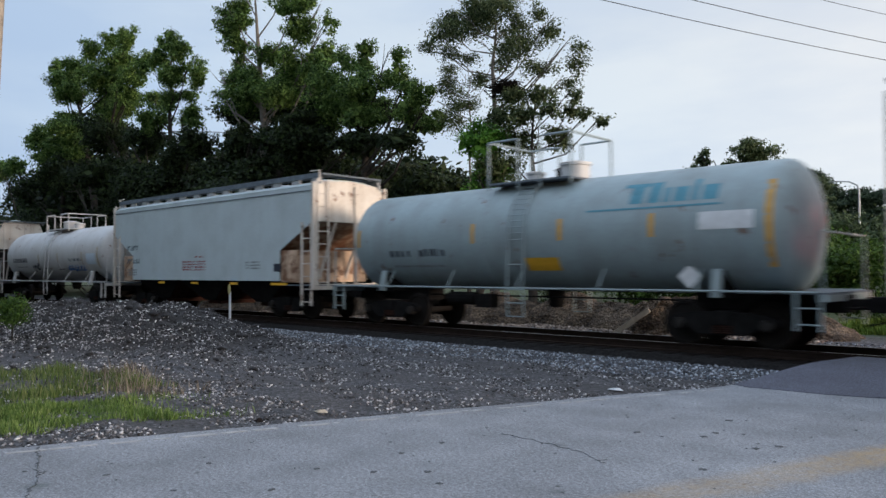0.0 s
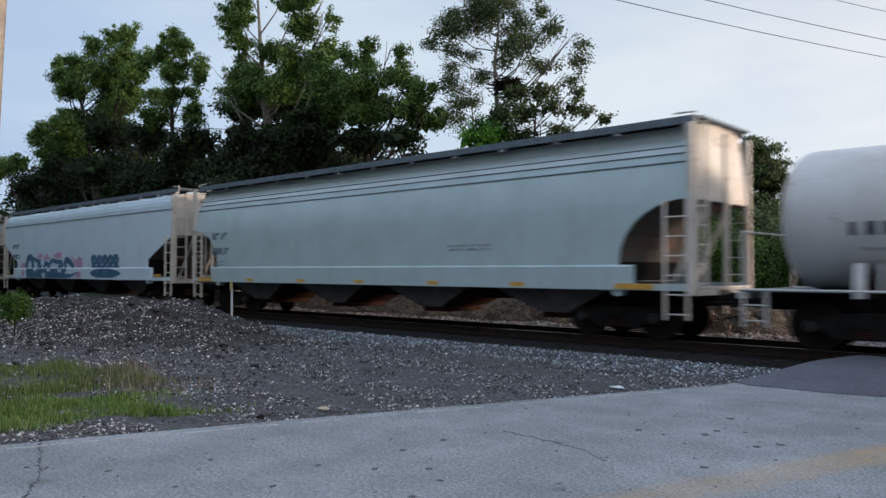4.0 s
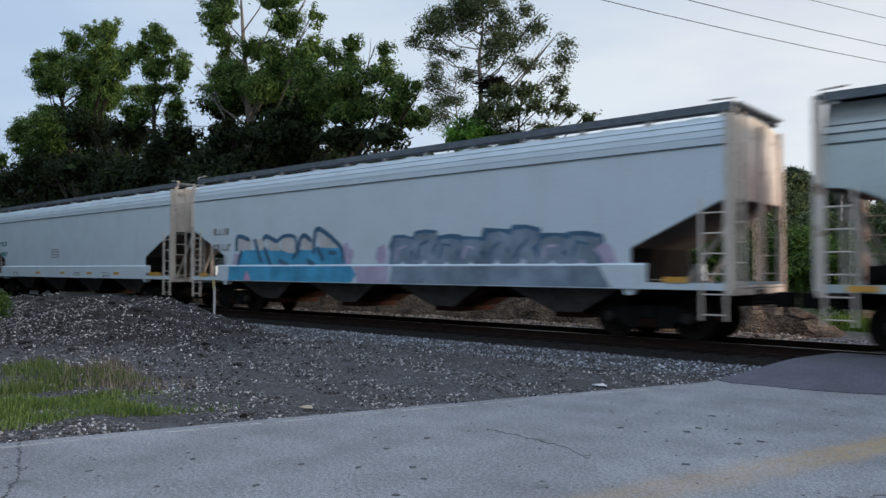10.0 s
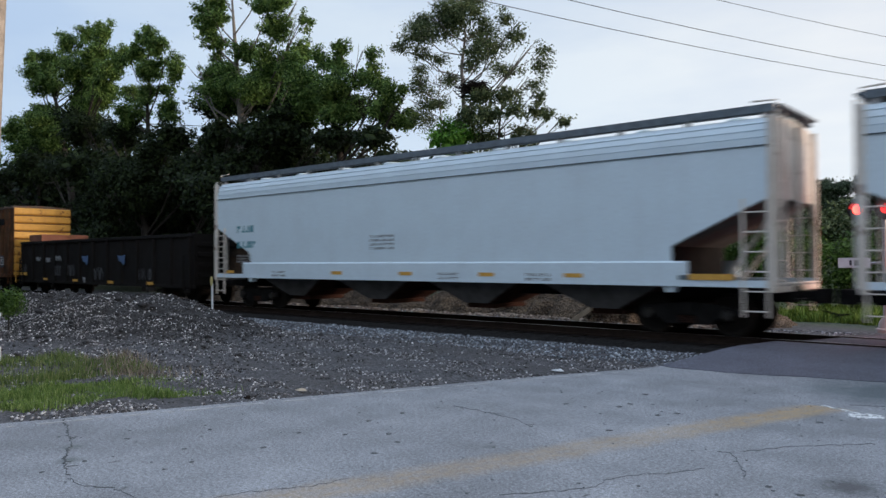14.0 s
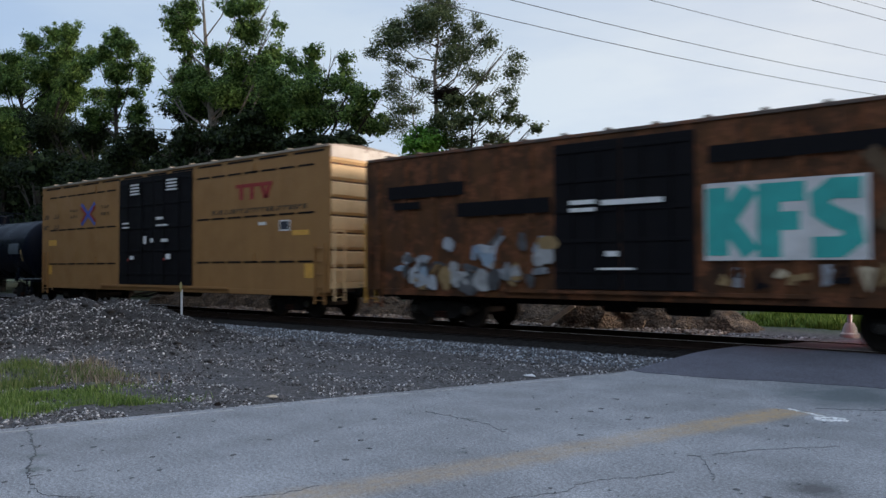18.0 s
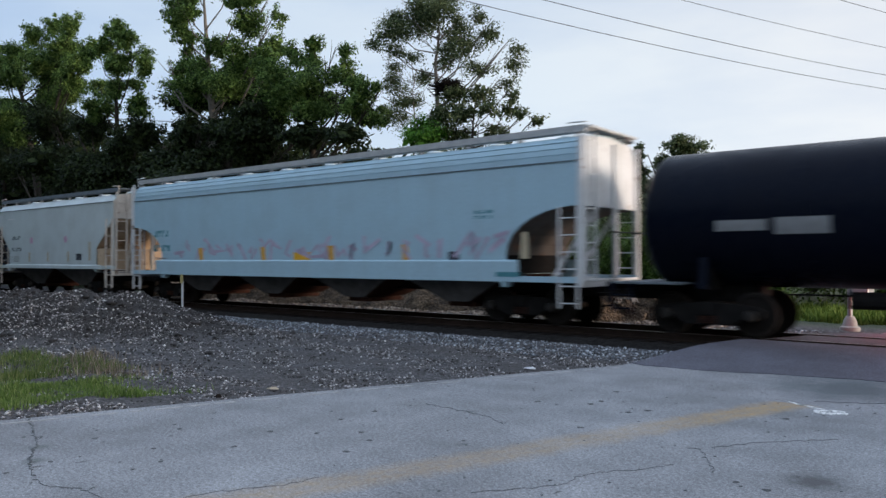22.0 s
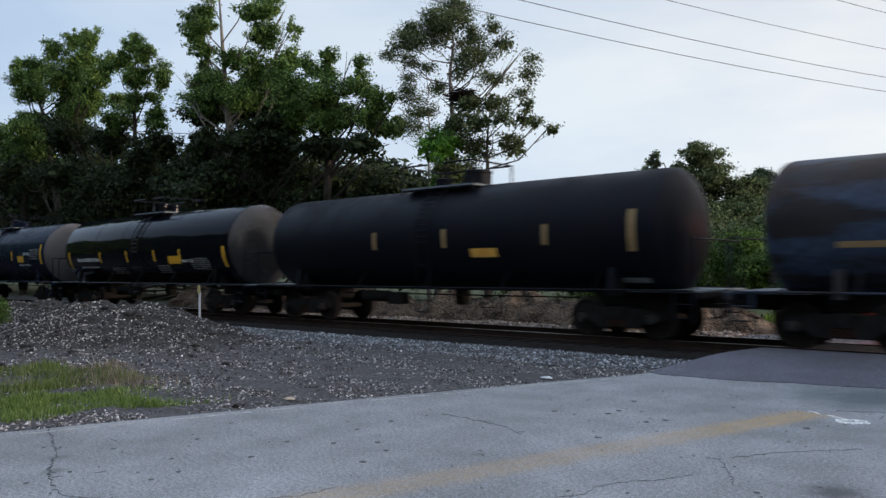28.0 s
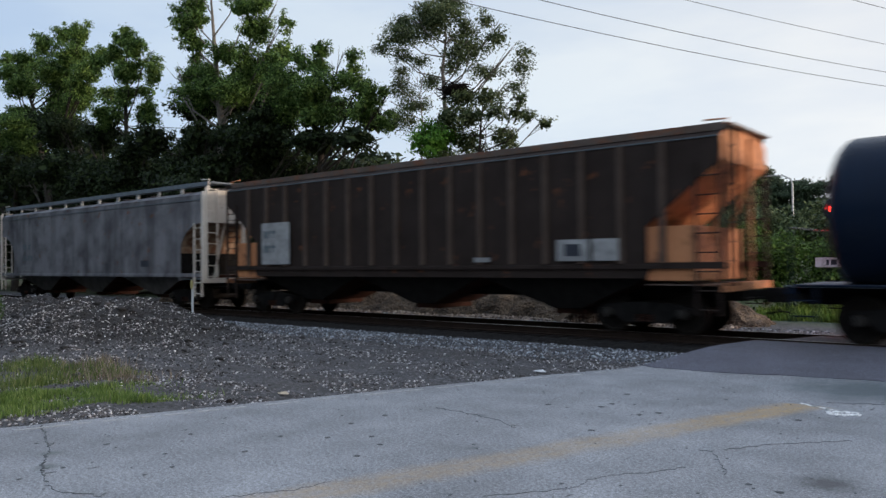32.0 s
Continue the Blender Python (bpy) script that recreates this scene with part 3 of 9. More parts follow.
def ground_material():
    n = Nodes("gravelly_ground_and_meadow")
    sep = n.t.nodes.new("ShaderNodeSeparateXYZ")
    n.link(n.co, sep.inputs["Vector"])
    cell = n.voronoi(24, "F1", "Color")
    grey = n.t.nodes.new("ShaderNodeRGBToBW")
    n.link(cell, grey.inputs["Color"])
    stone = n.ramp(grey.outputs["Val"], [(0.15, (0.016, 0.016, 0.018)), (0.6, (0.045, 0.045, 0.050)), (0.9, (0.15, 0.15, 0.165))])
    dust = n.ramp(n.noise(0.9, 6, 0.62, (0.35, 1.6, 1.0)), [(0.36, 0.0), (0.60, 1.0)])
    near = n.mix(n.times(dust, 0.8), stone, n.ramp(n.noise(9, 5, 0.6), [(0.3, (0.026, 0.024, 0.025)), (0.7, (0.064, 0.060, 0.061))]))
    fines = n.t.nodes.new("ShaderNodeMapRange")
    fines.inputs["From Min"].default_value, fines.inputs["From Max"].default_value = 0.06, 0.26
    n.link(sep.outputs["Z"], fines.inputs["Value"])
    near = n.mix(fines.outputs["Result"], near, n.ramp(n.noise(7, 6, 0.65), [(0.3, (0.007, 0.0065, 0.007)), (0.7, (0.024, 0.021, 0.021))]))
    green = n.ramp(n.noise(3, 6, 0.6), [(0.3, (0.020, 0.032, 0.010)), (0.7, (0.050, 0.072, 0.022))])
    edge = n.t.nodes.new("ShaderNodeMapRange")
    edge.inputs["From Min"].default_value, edge.inputs["From Max"].default_value = 22.0, 24.5
    n.link(sep.outputs["Y"], edge.inputs["Value"])
    n.bump(n.voronoi(24), 0.6, 0.03)
    return n.done(n.mix(edge.outputs["Result"], near, green), 0.95)


MAT["gravel"] = gravel_material()
MAT["asphalt"] = asphalt_material("worn_pale_asphalt", 0.215, 1.08, None,
                                  [(-1.14, 6.49, 0.30, (0.045, 0.046, 0.050), 0.80), (-1.9, 11.6, 1.35, (0.055, 0.074, 0.085), 0.85),
                                   (-5.1, 7.0, 0.10, (0.05, 0.055, 0.06), 0.6), (-4.15, 5.65, 0.13, (0.05, 0.055, 0.06), 0.5), (-6.9, 2.7, 0.16, (0.06, 0.075, 0.07), 0.55), (-7.4, 2.95, 0.14, (0.06, 0.075, 0.07), 0.5)])
MAT["patch"] = asphalt_material("newer_dark_asphalt", 0.078, 1.32)
# gravel whose black holds the shade under the passing cars
MAT["shade_bed"] = plain("shade_blackened_gravel", (0.020, 0.019, 0.019), 0.95, 0, 0.5, 14, 0.9, 0.05)
MAT["earth"] = earth_material()
MAT["ground"] = ground_material()
MAT["rail"] = plain("rusty_rail_steel", (0.022, 0.015, 0.012), 0.85, 0.0, 0.3, 4, 0.1, 0.1)
MAT["railtop"] = plain("polished_rail_head", (0.30, 0.30, 0.31), 0.28, 0.9, 0.1, 6)
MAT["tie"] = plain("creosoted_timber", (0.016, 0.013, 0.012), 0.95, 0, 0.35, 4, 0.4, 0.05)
MAT["white_line"] = plain("worn_white_road_paint", (0.29, 0.295, 0.30), 0.8, 0, 0.3, 12)
MAT["white_scuff"] = plain("chipped_white_road_paint", (0.62, 0.63, 0.64), 0.8, 0, 0.35, 18)
MAT["yellow_line"] = asphalt_material("rubbed_out_yellow_road_paint", 0.215, 1.08, (0.340, -5.565))
MAT["crack"] = plain("tarry_crack", (0.068, 0.074, 0.080), 0.95, 0, 0.5, 20)
MAT["wood_pole"] = plain("weathered_pole_timber", (0.27, 0.235, 0.20), 0.9, 0, 0.3, 5, 0.4)
MAT["wood_pale"] = plain("pale_sawn_timber", (0.42, 0.36, 0.28), 0.9, 0, 0.2, 8, 0.3)
MAT["steel"] = plain("galvanised_steel", (0.36, 0.37, 0.38), 0.45, 0.6, 0.15, 8)
MAT["wire"] = plain("black_cable", (0.03, 0.03, 0.035), 0.7)
MAT["concrete"] = plain("grey_concrete", (0.34, 0.33, 0.31), 0.9, 0, 0.15, 6)
MAT["black_shield"] = plain("black_signal_shield", (0.012, 0.012, 0.013), 0.7)
MAT["lens_lit"] = glow("lit_red_lens", (1.0, 0.03, 0.02), 20.0)
MAT["lens_dim"] = glow("dim_red_lens", (0.9, 0.02, 0.02), 5.0)
MAT["sign_white"] = plain("white_sign_sheeting", (0.55, 0.57, 0.60), 0.55)
MAT["stucco"] = plain("beige_stucco", (0.36, 0.32, 0.28), 0.9, 0, 0.1, 3)


# ---- ground, road and track ----
def smooth01(a, b, x):
    u = np.clip((x - a) / (b - a), 0, 1)
    return u * u * (3 - 2 * u)


def road_left(y):
    """x of the road's edge line at y."""
    return np.where(y < 12, -10.05 + 0.352 * y + 0.0042 * y * y, -5.22 + 0.42 * (y - 12))


def ground_height(x, y):
    wave = 0.05 * np.sin(x * 1.3 + 0.7 * y) * np.sin(y * 1.9 - 0.4 * x) + 0.03 * np.sin(3.7 * x + 1.1) * np.sin(4.3 * y)
    on_road = smooth01(-0.25, 0.15, x - road_left(y)) * smooth01(-0.2, 0.2, road_left(y) + 8.2 - x)
    h = wave * 0.5 * (1 - on_road) - 0.03 - 0.09 * on_road
    # the heap of crushed stone beside the track
    ridge = smooth01(5.6, 9.0, y + 0.02 * x + 0.25 * np.sin(x * 0.9)) * (1 - smooth01(10.2, 13.0, y + 0.3 * np.sin(x * 0.7)))
    along = (1 - smooth01(-19.5, -12.6, x)) * (1 - 0.35 * smooth01(-22, -34, x))
    lump = 0.05 * np.sin(6.9 * x + 2.0 * y) * np.sin(7.7 * y - x) + 0.09 * np.sin(2.1 * x) * np.sin(1.7 * y + 0.5) + 0.07 * np.sin(4.3 * x + 1) * np.sin(3.9 * y)
    h = h + ridge * along * (0.86 + lump)
    # ballast under the track
    h = np.where(np.abs(y - TRACK_Y) < 4.2, h * (1 - (1 - smooth01(1.6, 4.2, np.abs(y - TRACK_Y)))) - 0.10 * (1 - smooth01(1.5, 3.2, np.abs(y - TRACK_Y))), h)
    under = on_road * (1 - smooth01(2.2, 4.6, np.abs(y - TRACK_Y)))
    h = h - 0.14 * under
    # land rises gently beyond the tracks
    return h + 2.0 * smooth01(30, 90, y)


def spaced(lo, hi, step, far):
    inner = np.arange(lo, hi + 1e-6, step)
    k = np.cumsum(step * 1.35 ** np.arange(1, 26))
    k = k[k < far]
    return np.concatenate([(lo - np.append(k, far))[::-1], inner, hi + np.append(k, far)])


gx, gy = spaced(-40, 8, 0.2, 1500), spaced(-2, 26, 0.2, 1500)
GX, GY = np.meshgrid(gx, gy, indexing="ij")
GZ = ground_height(GX, GY) + np.random.RandomState(3).normal(0, 0.012, GX.shape)
nx, ny = GX.shape
ii, jj = np.meshgrid(np.arange(nx - 1), np.arange(ny - 1), indexing="ij")
quad = (ii * ny + jj).ravel()
ground = new("ground", big_mesh("ground", np.stack([GX, GY, GZ], -1).reshape(-1, 3), np.stack([quad, quad + ny, quad + ny + 1, quad + 1], -1), MAT["ground"], True))
tagged(ground, "dark gravelly ground with dusty wheel ruts", "ground", kind="structure")


def road_height(y):
    return 0.19 * smooth01(11.6, 14.6, y) - 0.15 * smooth01(19.5, 26, y) + 2.0 * smooth01(34, 90, y)


def road_strip(name, y0, y1, u0, u1, lift, material, step=0.35, wob=0.0, label="", kind="structure", parent=None):
    """A slab that follows the road: u is metres across it from the edge line."""
    ys = np.arange(y0, y1 + step * 0.5, step)
    s = Shape()
    rnd = random.Random(int(abs(y0 * 10 + u0 * 100)))
    rows = []
    for y in ys:
        a, b = u0 + rnd.uniform(-wob, wob), u1 + rnd.uniform(-wob, wob)
        z = float(road_height(y)) + lift
        x = float(road_left(y))
        rows.append([(x + a, y, z), (x + (a + b) / 2, y, z), (x + b, y, z), (x + a, y, z - 0.09 if lift < 0.002 else z - lift), (x + b, y, z - 0.09 if lift < 0.002 else z - lift)])
    for i, row in enumerate(rows):
        s.v += row
        if i:
            p, q = 5 * (i - 1), 5 * i
            s.f += [(p, q, q + 1, p + 1), (p + 1, q + 1, q + 2, p + 2), (p + 3, q + 3, q, p), (p + 2, q + 2, q + 4, p + 4)]
    ob = part(name, s, material, parent, label, smooth=40)
    return ob


road = road_strip("road", -40, 15.0, -0.16, 7.9, 0.0, MAT["asphalt"], wob=0.02)
tagged(road, "worn pale grey asphalt road with cracks and pits", "road", kind="structure")
far_road = road_strip("road", 18.4, 140, -0.16, 7.9, 0.0, MAT["asphalt"])
tagged(far_road, "pale asphalt road beyond the railway crossing", "road", kind="structure")
crossing = Shape()
cols, rows_n = np.linspace(-5.35, 5.0, 34), 12
rnd = random.Random(12)
front = np.interp(cols, [-5.35, -5.0, -4.4, -3.8, -3.3, -2.6, -1.6, 0.5, 5.0], [12.10, 11.95, 12.06, 12.08, 12.18, 12.28, 12.42, 12.70, 13.2])
for x, y0 in zip(cols, front):
    y0 = y0 + rnd.uniform(-0.05, 0.05)
    for j in range(rows_n + 1):
        y = y0 + (15.72 - y0) * j / rows_n
        crossing.v.append((x + 0.8 * (y - 12.15) / 3.57 * (5.0 - x) / 10.35, y, float(road_height(y)) + 0.012))
    crossing.v.append((x, y0 - 0.01, float(road_height(y0)) - 0.10))
for i in range(len(cols) - 1):
    p, q = i * (rows_n + 2), (i + 1) * (rows_n + 2)
    crossing.f += [(p + j, q + j, q + j + 1, p + j + 1) for j in range(rows_n)] + [(p + rows_n + 1, q + rows_n + 1, q, p)]
tagged(part("asphalt_patch", crossing, MAT["patch"], smooth=60), "darker asphalt apron leading up to the track", "pavement", kind="structure")
mid = Shape()
mid.prism_z([(-4.2, TRACK_Y - 0.66), (5.6, TRACK_Y - 0.66), (6.2, TRACK_Y + 0.66), (-3.7, TRACK_Y + 0.66)], 0.05, 0.205)
mid.prism_z([(-3.65, TRACK_Y + 0.80), (6.3, TRACK_Y + 0.80), (7.0, 18.6), (-2.9, 18.6)], 0.02, 0.207)
tagged(part("crossing_planks", mid, MAT["patch"], bevel=0.02), "asphalt filling between and beside the crossing rails", "pavement", kind="structure")

track = thing("railway_track", "single railway track of rusty rails on timber ties", "track")
track["kind"] = "structure"
for side in (-1, 1):
    y = TRACK_Y + side * 0.755
    prof = [(-0.075, 0.0), (0.075, 0.0), (0.07, 0.02), (0.012, 0.035), (0.012, 0.13), (0.037, 0.14), (0.037, 0.172), (0.028, 0.178), (-0.028, 0.178), (-0.037, 0.172), (-0.037, 0.14), (-0.012, 0.13), (-0.012, 0.035), (-0.07, 0.02)]
    part("rail", Shape().prism_x([(y + a, 0.045 + b - 0.004) for a, b in prof], -160, 90), MAT["rail"], track)
    part("rail_head", Shape().box(-160, 90, y - 0.027, y + 0.027, 0.2155, 0.2200), MAT["railtop"], track, "polished rail head")
tie = mesh_of(Shape().box(-0.115, 0.115, -1.32, 1.32, -0.14, 0.041), "tie", MAT["tie"], bevel=0.015)
for k in range(120):
    ob = part("tie", tie, None, track)
    ob.location = (-44 + k * 0.52, TRACK_Y + 0.03 * math.sin(k * 2.3), 0)
tagged(part("gravel_bed", Shape().prism_x([(TRACK_Y - 1.95, -0.2), (TRACK_Y - 1.40, 0.028), (TRACK_Y - 0.6, 0.022), (TRACK_Y + 0.6, 0.022), (TRACK_Y + 1.45, 0.0), (TRACK_Y + 1.9, -0.2)], -160, -5.2), MAT["shade_bed"], track), "crushed stone blackened as the shade under the train")

# paint and cracks on the road
edge_line = thing("edge_line", "worn broken white edge line", "road marking")
edge_line["kind"] = "structure"
rnd = random.Random(4)
y = -6.0
while y < 11.6:
    ln = rnd.uniform(0.06, 0.34)
    road_strip("paint_stroke", y, y + ln, 0.03 + rnd.uniform(0, 0.03), 0.12 - rnd.uniform(0, 0.03), 0.0045, MAT["white_line"], step=ln, wob=0.012, parent=edge_line)
    y += ln + rnd.choice((0.02, 0.05, 0.10, 0.22))
centre = thing("centre_line", "faded double yellow centre line", "road marking")
centre["kind"] = "structure"
stripe = Shape()
for k in range(37):
    y = -8.0 + 0.5 * k
    c = 0.340 * y - 5.565
    stripe.v += [(c - 0.52, y, 0.0008), (c + 0.52, y, 0.0008)]
    if k:
        stripe.f.append((2 * k - 2, 2 * k - 1, 2 * k + 1, 2 * k))
part("yellow_stripe", stripe, MAT["yellow_line"], centre)
scuff = Shape()
for k in range(16):
    u = k / 15
    a, b = -2.27 + 0.42 * u + rnd.uniform(-0.02, 0.02), 10.04 - 0.24 * u + rnd.uniform(-0.03, 0.03)
    w, l = rnd.uniform(0.02, 0.05), rnd.uniform(0.03, 0.08)
    scuff.prism_z([(a, b), (a + l, b - w), (a + l * 1.2, b + w * 0.3), (a + l * 0.3, b + w)], 0.0, 0.0045)
for k in range(26):
    a, b = rnd.uniform(-1.88, -1.52), rnd.uniform(9.52, 9.82)
    w, l = rnd.uniform(0.02, 0.06), rnd.uniform(0.03, 0.10)
    scuff.prism_z([(a, b), (a + l, b - w * 0.6), (a + l * 1.1, b + w * 0.5), (a + l * 0.2, b + w)], 0.0, 0.0045 + 0.0001 * k)
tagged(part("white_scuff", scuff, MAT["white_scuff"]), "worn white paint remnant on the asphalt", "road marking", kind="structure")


def crack(points, width, seed, forks=0.14):
    """A ragged crack with short side branches."""
    rnd = random.Random(seed)
    s = Shape()

    def run(pts, wide):
        for a, b in zip(pts, pts[1:]):
            d = math.hypot(b[0] - a[0], b[1] - a[1]) or 1
            w = wide * rnd.choice((0.1, 0.2, 0.35, 0.6, 1.1)) / 2
            p, q = -(b[1] - a[1]) / d * w, (b[0] - a[0]) / d * w
            e = rnd.uniform(0.2, 1.0)
            s.prism_z([(a[0] + p, a[1] + q), (a[0] - p * e, a[1] - q * e), (b[0] - p, b[1] - q), (b[0] + p * e, b[1] + q * e)], -0.01, 0.0042)

    line = []
    for a, b in zip(points, points[1:]):
        n = max(2, int(math.hypot(b[0] - a[0], b[1] - a[1]) / 0.055))
        for i in range(n):
            line.append((a[0] + (b[0] - a[0]) * i / n + rnd.uniform(-0.022, 0.022), a[1] + (b[1] - a[1]) * i / n + rnd.uniform(-0.022, 0.022)))
    line.append(points[-1])
    run(line, width)
    for a in line:
        if rnd.random() < forks:
            g, twig = rnd.uniform(0, 6.28), [a]
            for i in range(rnd.randint(1, 3)):
                g += rnd.uniform(-0.6, 0.6)
                twig.append((twig[-1][0] + 0.045 * math.cos(g), twig[-1][1] + 0.045 * math.sin(g)))
            run(twig, width * 0.5)
    return tagged(part("road_crack", s, MAT["crack"]), "dark ragged crack in the asphalt", "crack", "cracks in the road", "structure")


crack([(-8.85, 3.45), (-8.09, 3.20), (-7.55, 2.99), (-7.05, 2.73), (-6.72, 2.58), (-6.24, 2.44)], 0.024, 1, 0.10)
crack([(-6.24, 2.44), (-5.95, 2.43), (-5.72, 2.56), (-5.31, 2.55), (-4.9, 2.6)], 0.013, 8)
crack([(-5.86, 7.04), (-5.39, 7.00), (-5.15, 6.98), (-4.75, 6.88), (-4.41, 6.67)], 0.009, 2, 0.2)
crack([(-2.38, 6.91), (-2.26, 6.96), (-2.11, 6.66), (-1.95, 6.39), (-1.89, 6.21)], 0.006, 3)
crack([(-2.19, 7.07), (-1.96, 7.5), (-1.56, 7.95), (-1.32, 8.22)], 0.004, 9, 0.05)
crack([(-3.18, 4.48), (-2.89, 4.84), (-2.71, 5.16), (-2.76, 5.36), (-2.65, 5.63), (-2.42, 5.92), (-2.25, 6.25)], 0.0036, 4, 0.05)
crack([(-4.87, 2.96), (-4.80, 3.17), (-4.68, 3.41), (-4.51, 3.62), (-4.45, 4.0)], 0.005, 10)
crack([(-2.0, 10.3), (-1.4, 10.6), (-0.9, 10.9), (-0.2, 11.3)], 0.012, 5)
crack([(-1.25, 11.3), (-1.2, 10.9), (-1.35, 10.6)], 0.012, 6)
pits = Shape()


def pit(x, y, r):
    a = rnd.uniform(0, 3)
    pits.prism_z([(x + r * rnd.uniform(0.6, 1.2) * math.cos(a + k * 0.7), y + r * rnd.uniform(0.6, 1.3) * math.sin(a + k * 0.7)) for k in range(9)], -0.01, 0.004)


# tar spots along the lane, and fine chips everywhere
for x, y in ((-6.02, 6.29), (-6.01, 5.71), (-5.70, 5.07), (-5.36, 5.39), (-5.04, 5.20), (-5.90, 4.17), (-6.15, 4.80), (-7.32, 3.47), (-6.75, 2.78), (-5.96, 3.42), (-4.17, 8.60), (-3.58, 8.16), (-4.18, 8.34),
             (-3.44, 8.41), (-4.33, 9.37), (-4.80, 8.07), (-4.89, 4.73), (-1.64, 6.06), (-1.38, 5.99), (-2.00, 8.95), (-3.63, 7.06), (-6.67, 2.37), (-6.46, 3.63), (-7.03, 4.27)):
    pit(x, y, 0.017 + 0.003 * y)
for k in range(150):
    y = rnd.uniform(2.2, 11.0)
    pit(float(road_left(y)) + rnd.uniform(0.4, 6.8), y, rnd.uniform(0.006, 0.020))
tagged(part("asphalt_pits", pits, MAT["crack"]), "scattered dark pits and tar spots in the road surface", "pits", kind="stuff")


# ---- loose stone, grass ----
def stones(name, count, where, size, material, label, seed, lift=0.0, flat=0.6):
    """Many small angular stones in one mesh. where(rs, n) gives x, y."""
    rs = np.random.RandomState(seed)
    x, y = where(rs, count)
    n = len(x)
    r = size[0] + (size[1] - size[0]) * rs.rand(n) ** 2.2
    base = np.array([(1, 0, 0), (-1, 0, 0), (0, 1, 0), (0, -1, 0), (0, 0, 1), (0, 0, -1)], float)
    face = np.array([(0, 2, 4), (2, 1, 4), (1, 3, 4), (3, 0, 4), (2, 0, 5), (1, 2, 5), (3, 1, 5), (0, 3, 5)])
    v = base[None] * (0.65 + 0.7 * rs.rand(n, 6, 1)) * np.array([1, 0.8, flat]) * r[:, None, None]
    a, b = rs.rand(n) * 6.28, (rs.rand(n) - 0.5) * 1.2
    ca, sa, cb, sb = np.cos(a)[:, None], np.sin(a)[:, None], np.cos(b)[:, None], np.sin(b)[:, None]
    vx, vz = v[..., 0] * cb + v[..., 2] * sb, -v[..., 0] * sb + v[..., 2] * cb
    v = np.stack([vx * ca - v[..., 1] * sa, vx * sa + v[..., 1] * ca, vz], -1)
    v += np.stack([x, y, ground_height(x, y) + r * 0.25 + lift], -1)[:, None]
    f = (np.arange(n) * 6)[:, None, None] + face[None]
    ob = new(name, big_mesh(name, v.reshape(-1, 3), f.reshape(-1, 3), material))
    return tagged(ob, label, "gravel", kind="stuff")


def stone_material(name, lo, mid, hi):
    n = Nodes(name)
    c = n.ramp(n.random(), [(0.0, lo), (0.60, mid), (0.93, hi), (1.0, tuple(min(1, k * 1.3) for k in hi))])
    return n.done(n.mix(0.05, c, n.ramp(n.noise(30, 3, 0.6), [(0.3, 0.02), (0.7, 0.25)])), 0.85)


MAT["stone_heap"] = stone_material("heap_stone", (0.012, 0.011, 0.012), (0.050, 0.047, 0.052), (0.43, 0.42, 0.44))
MAT["stone_lot"] = stone_material("lot_stone", (0.018, 0.017, 0.018), (0.100, 0.096, 0.101), (0.45, 0.445, 0.46))
MAT["stone_bed"] = stone_material("ballast_stone", (0.020, 0.023, 0.028), (0.105, 0.122, 0.150), (0.40, 0.44, 0.49))


def on_heap(rs, n):
    x, y = rs.uniform(-30, -10.5, n), rs.uniform(5.0, 13.2, n)
    keep = rs.rand(n) < np.clip((ground_height(x, y) + 0.06) / 0.40, 0.05, 1.0)
    return x[keep], y[keep]


def on_bed(rs, n):
    x = rs.uniform(-34, -5.0, n)
    return x, rs.uniform(12.4, 15.22, n) - 0.02 * (x + 10) * (rs.rand(n) < 0.5)


def on_lot(rs, n):
    y = rs.uniform(3.0, 13.2, n)
    x = road_left(y) - 0.25 - 9.0 * rs.rand(n) ** 1.3
    band = np.sin(2.9 * y + 0.35 * x + 0.8 * np.sin(0.7 * x)) + 0.7 * np.sin(6.3 * y - 0.5 * x + 1.1 * np.sin(0.9 * x + y))
    keep = rs.rand(n) < np.clip(0.42 + 0.45 * band, 0.05, 1.0)
    return x[keep], y[keep]


def behind(rs, n):
    return rs.uniform(-30, -4.2, n), rs.uniform(18.0, 21.2, n)


def pale_patches(rs, n):
    x, y = on_heap(rs, n)
    keep = (np.sin(1.9 * x + 0.6) * np.sin(2.3 * y - 0.7 * x) + 0.6 * np.sin(4.1 * x + 2.2 * y)) > -0.05
    return x[keep], y[keep]


MAT["stone_dark"] = stone_material("dark_heap_stone", (0.006, 0.0055, 0.006), (0.017, 0.0155, 0.017), (0.055, 0.052, 0.055))
MAT["stone_pale"] = stone_material("pale_heap_stone", (0.11, 0.104, 0.108), (0.38, 0.365, 0.375), (0.76, 0.745, 0.74))


def heap_face(rs, n):
    """Coarse pale stones, thickest on the slope that faces the lot."""
    x, y = on_heap(rs, n)
    keep = rs.rand(len(x)) < np.clip(0.25 + 0.95 * (1 - np.abs(y - 6.8) / 2.2), 0.12, 1) * np.clip(0.80 + 0.5 * np.sin(1.3 * x + 0.4) * np.sin(1.9 * y - 0.5 * x), 0.1, 1)
    return x[keep], y[keep]


stones("stone_heap", 42000, on_heap, (0.014, 0.046), MAT["stone_dark"], "heap of dark crushed stone", 1)
stones("dark_clods", 700, on_heap, (0.06, 0.15), MAT["stone_dark"], "dark earth clods bedded in the stone heap", 10)
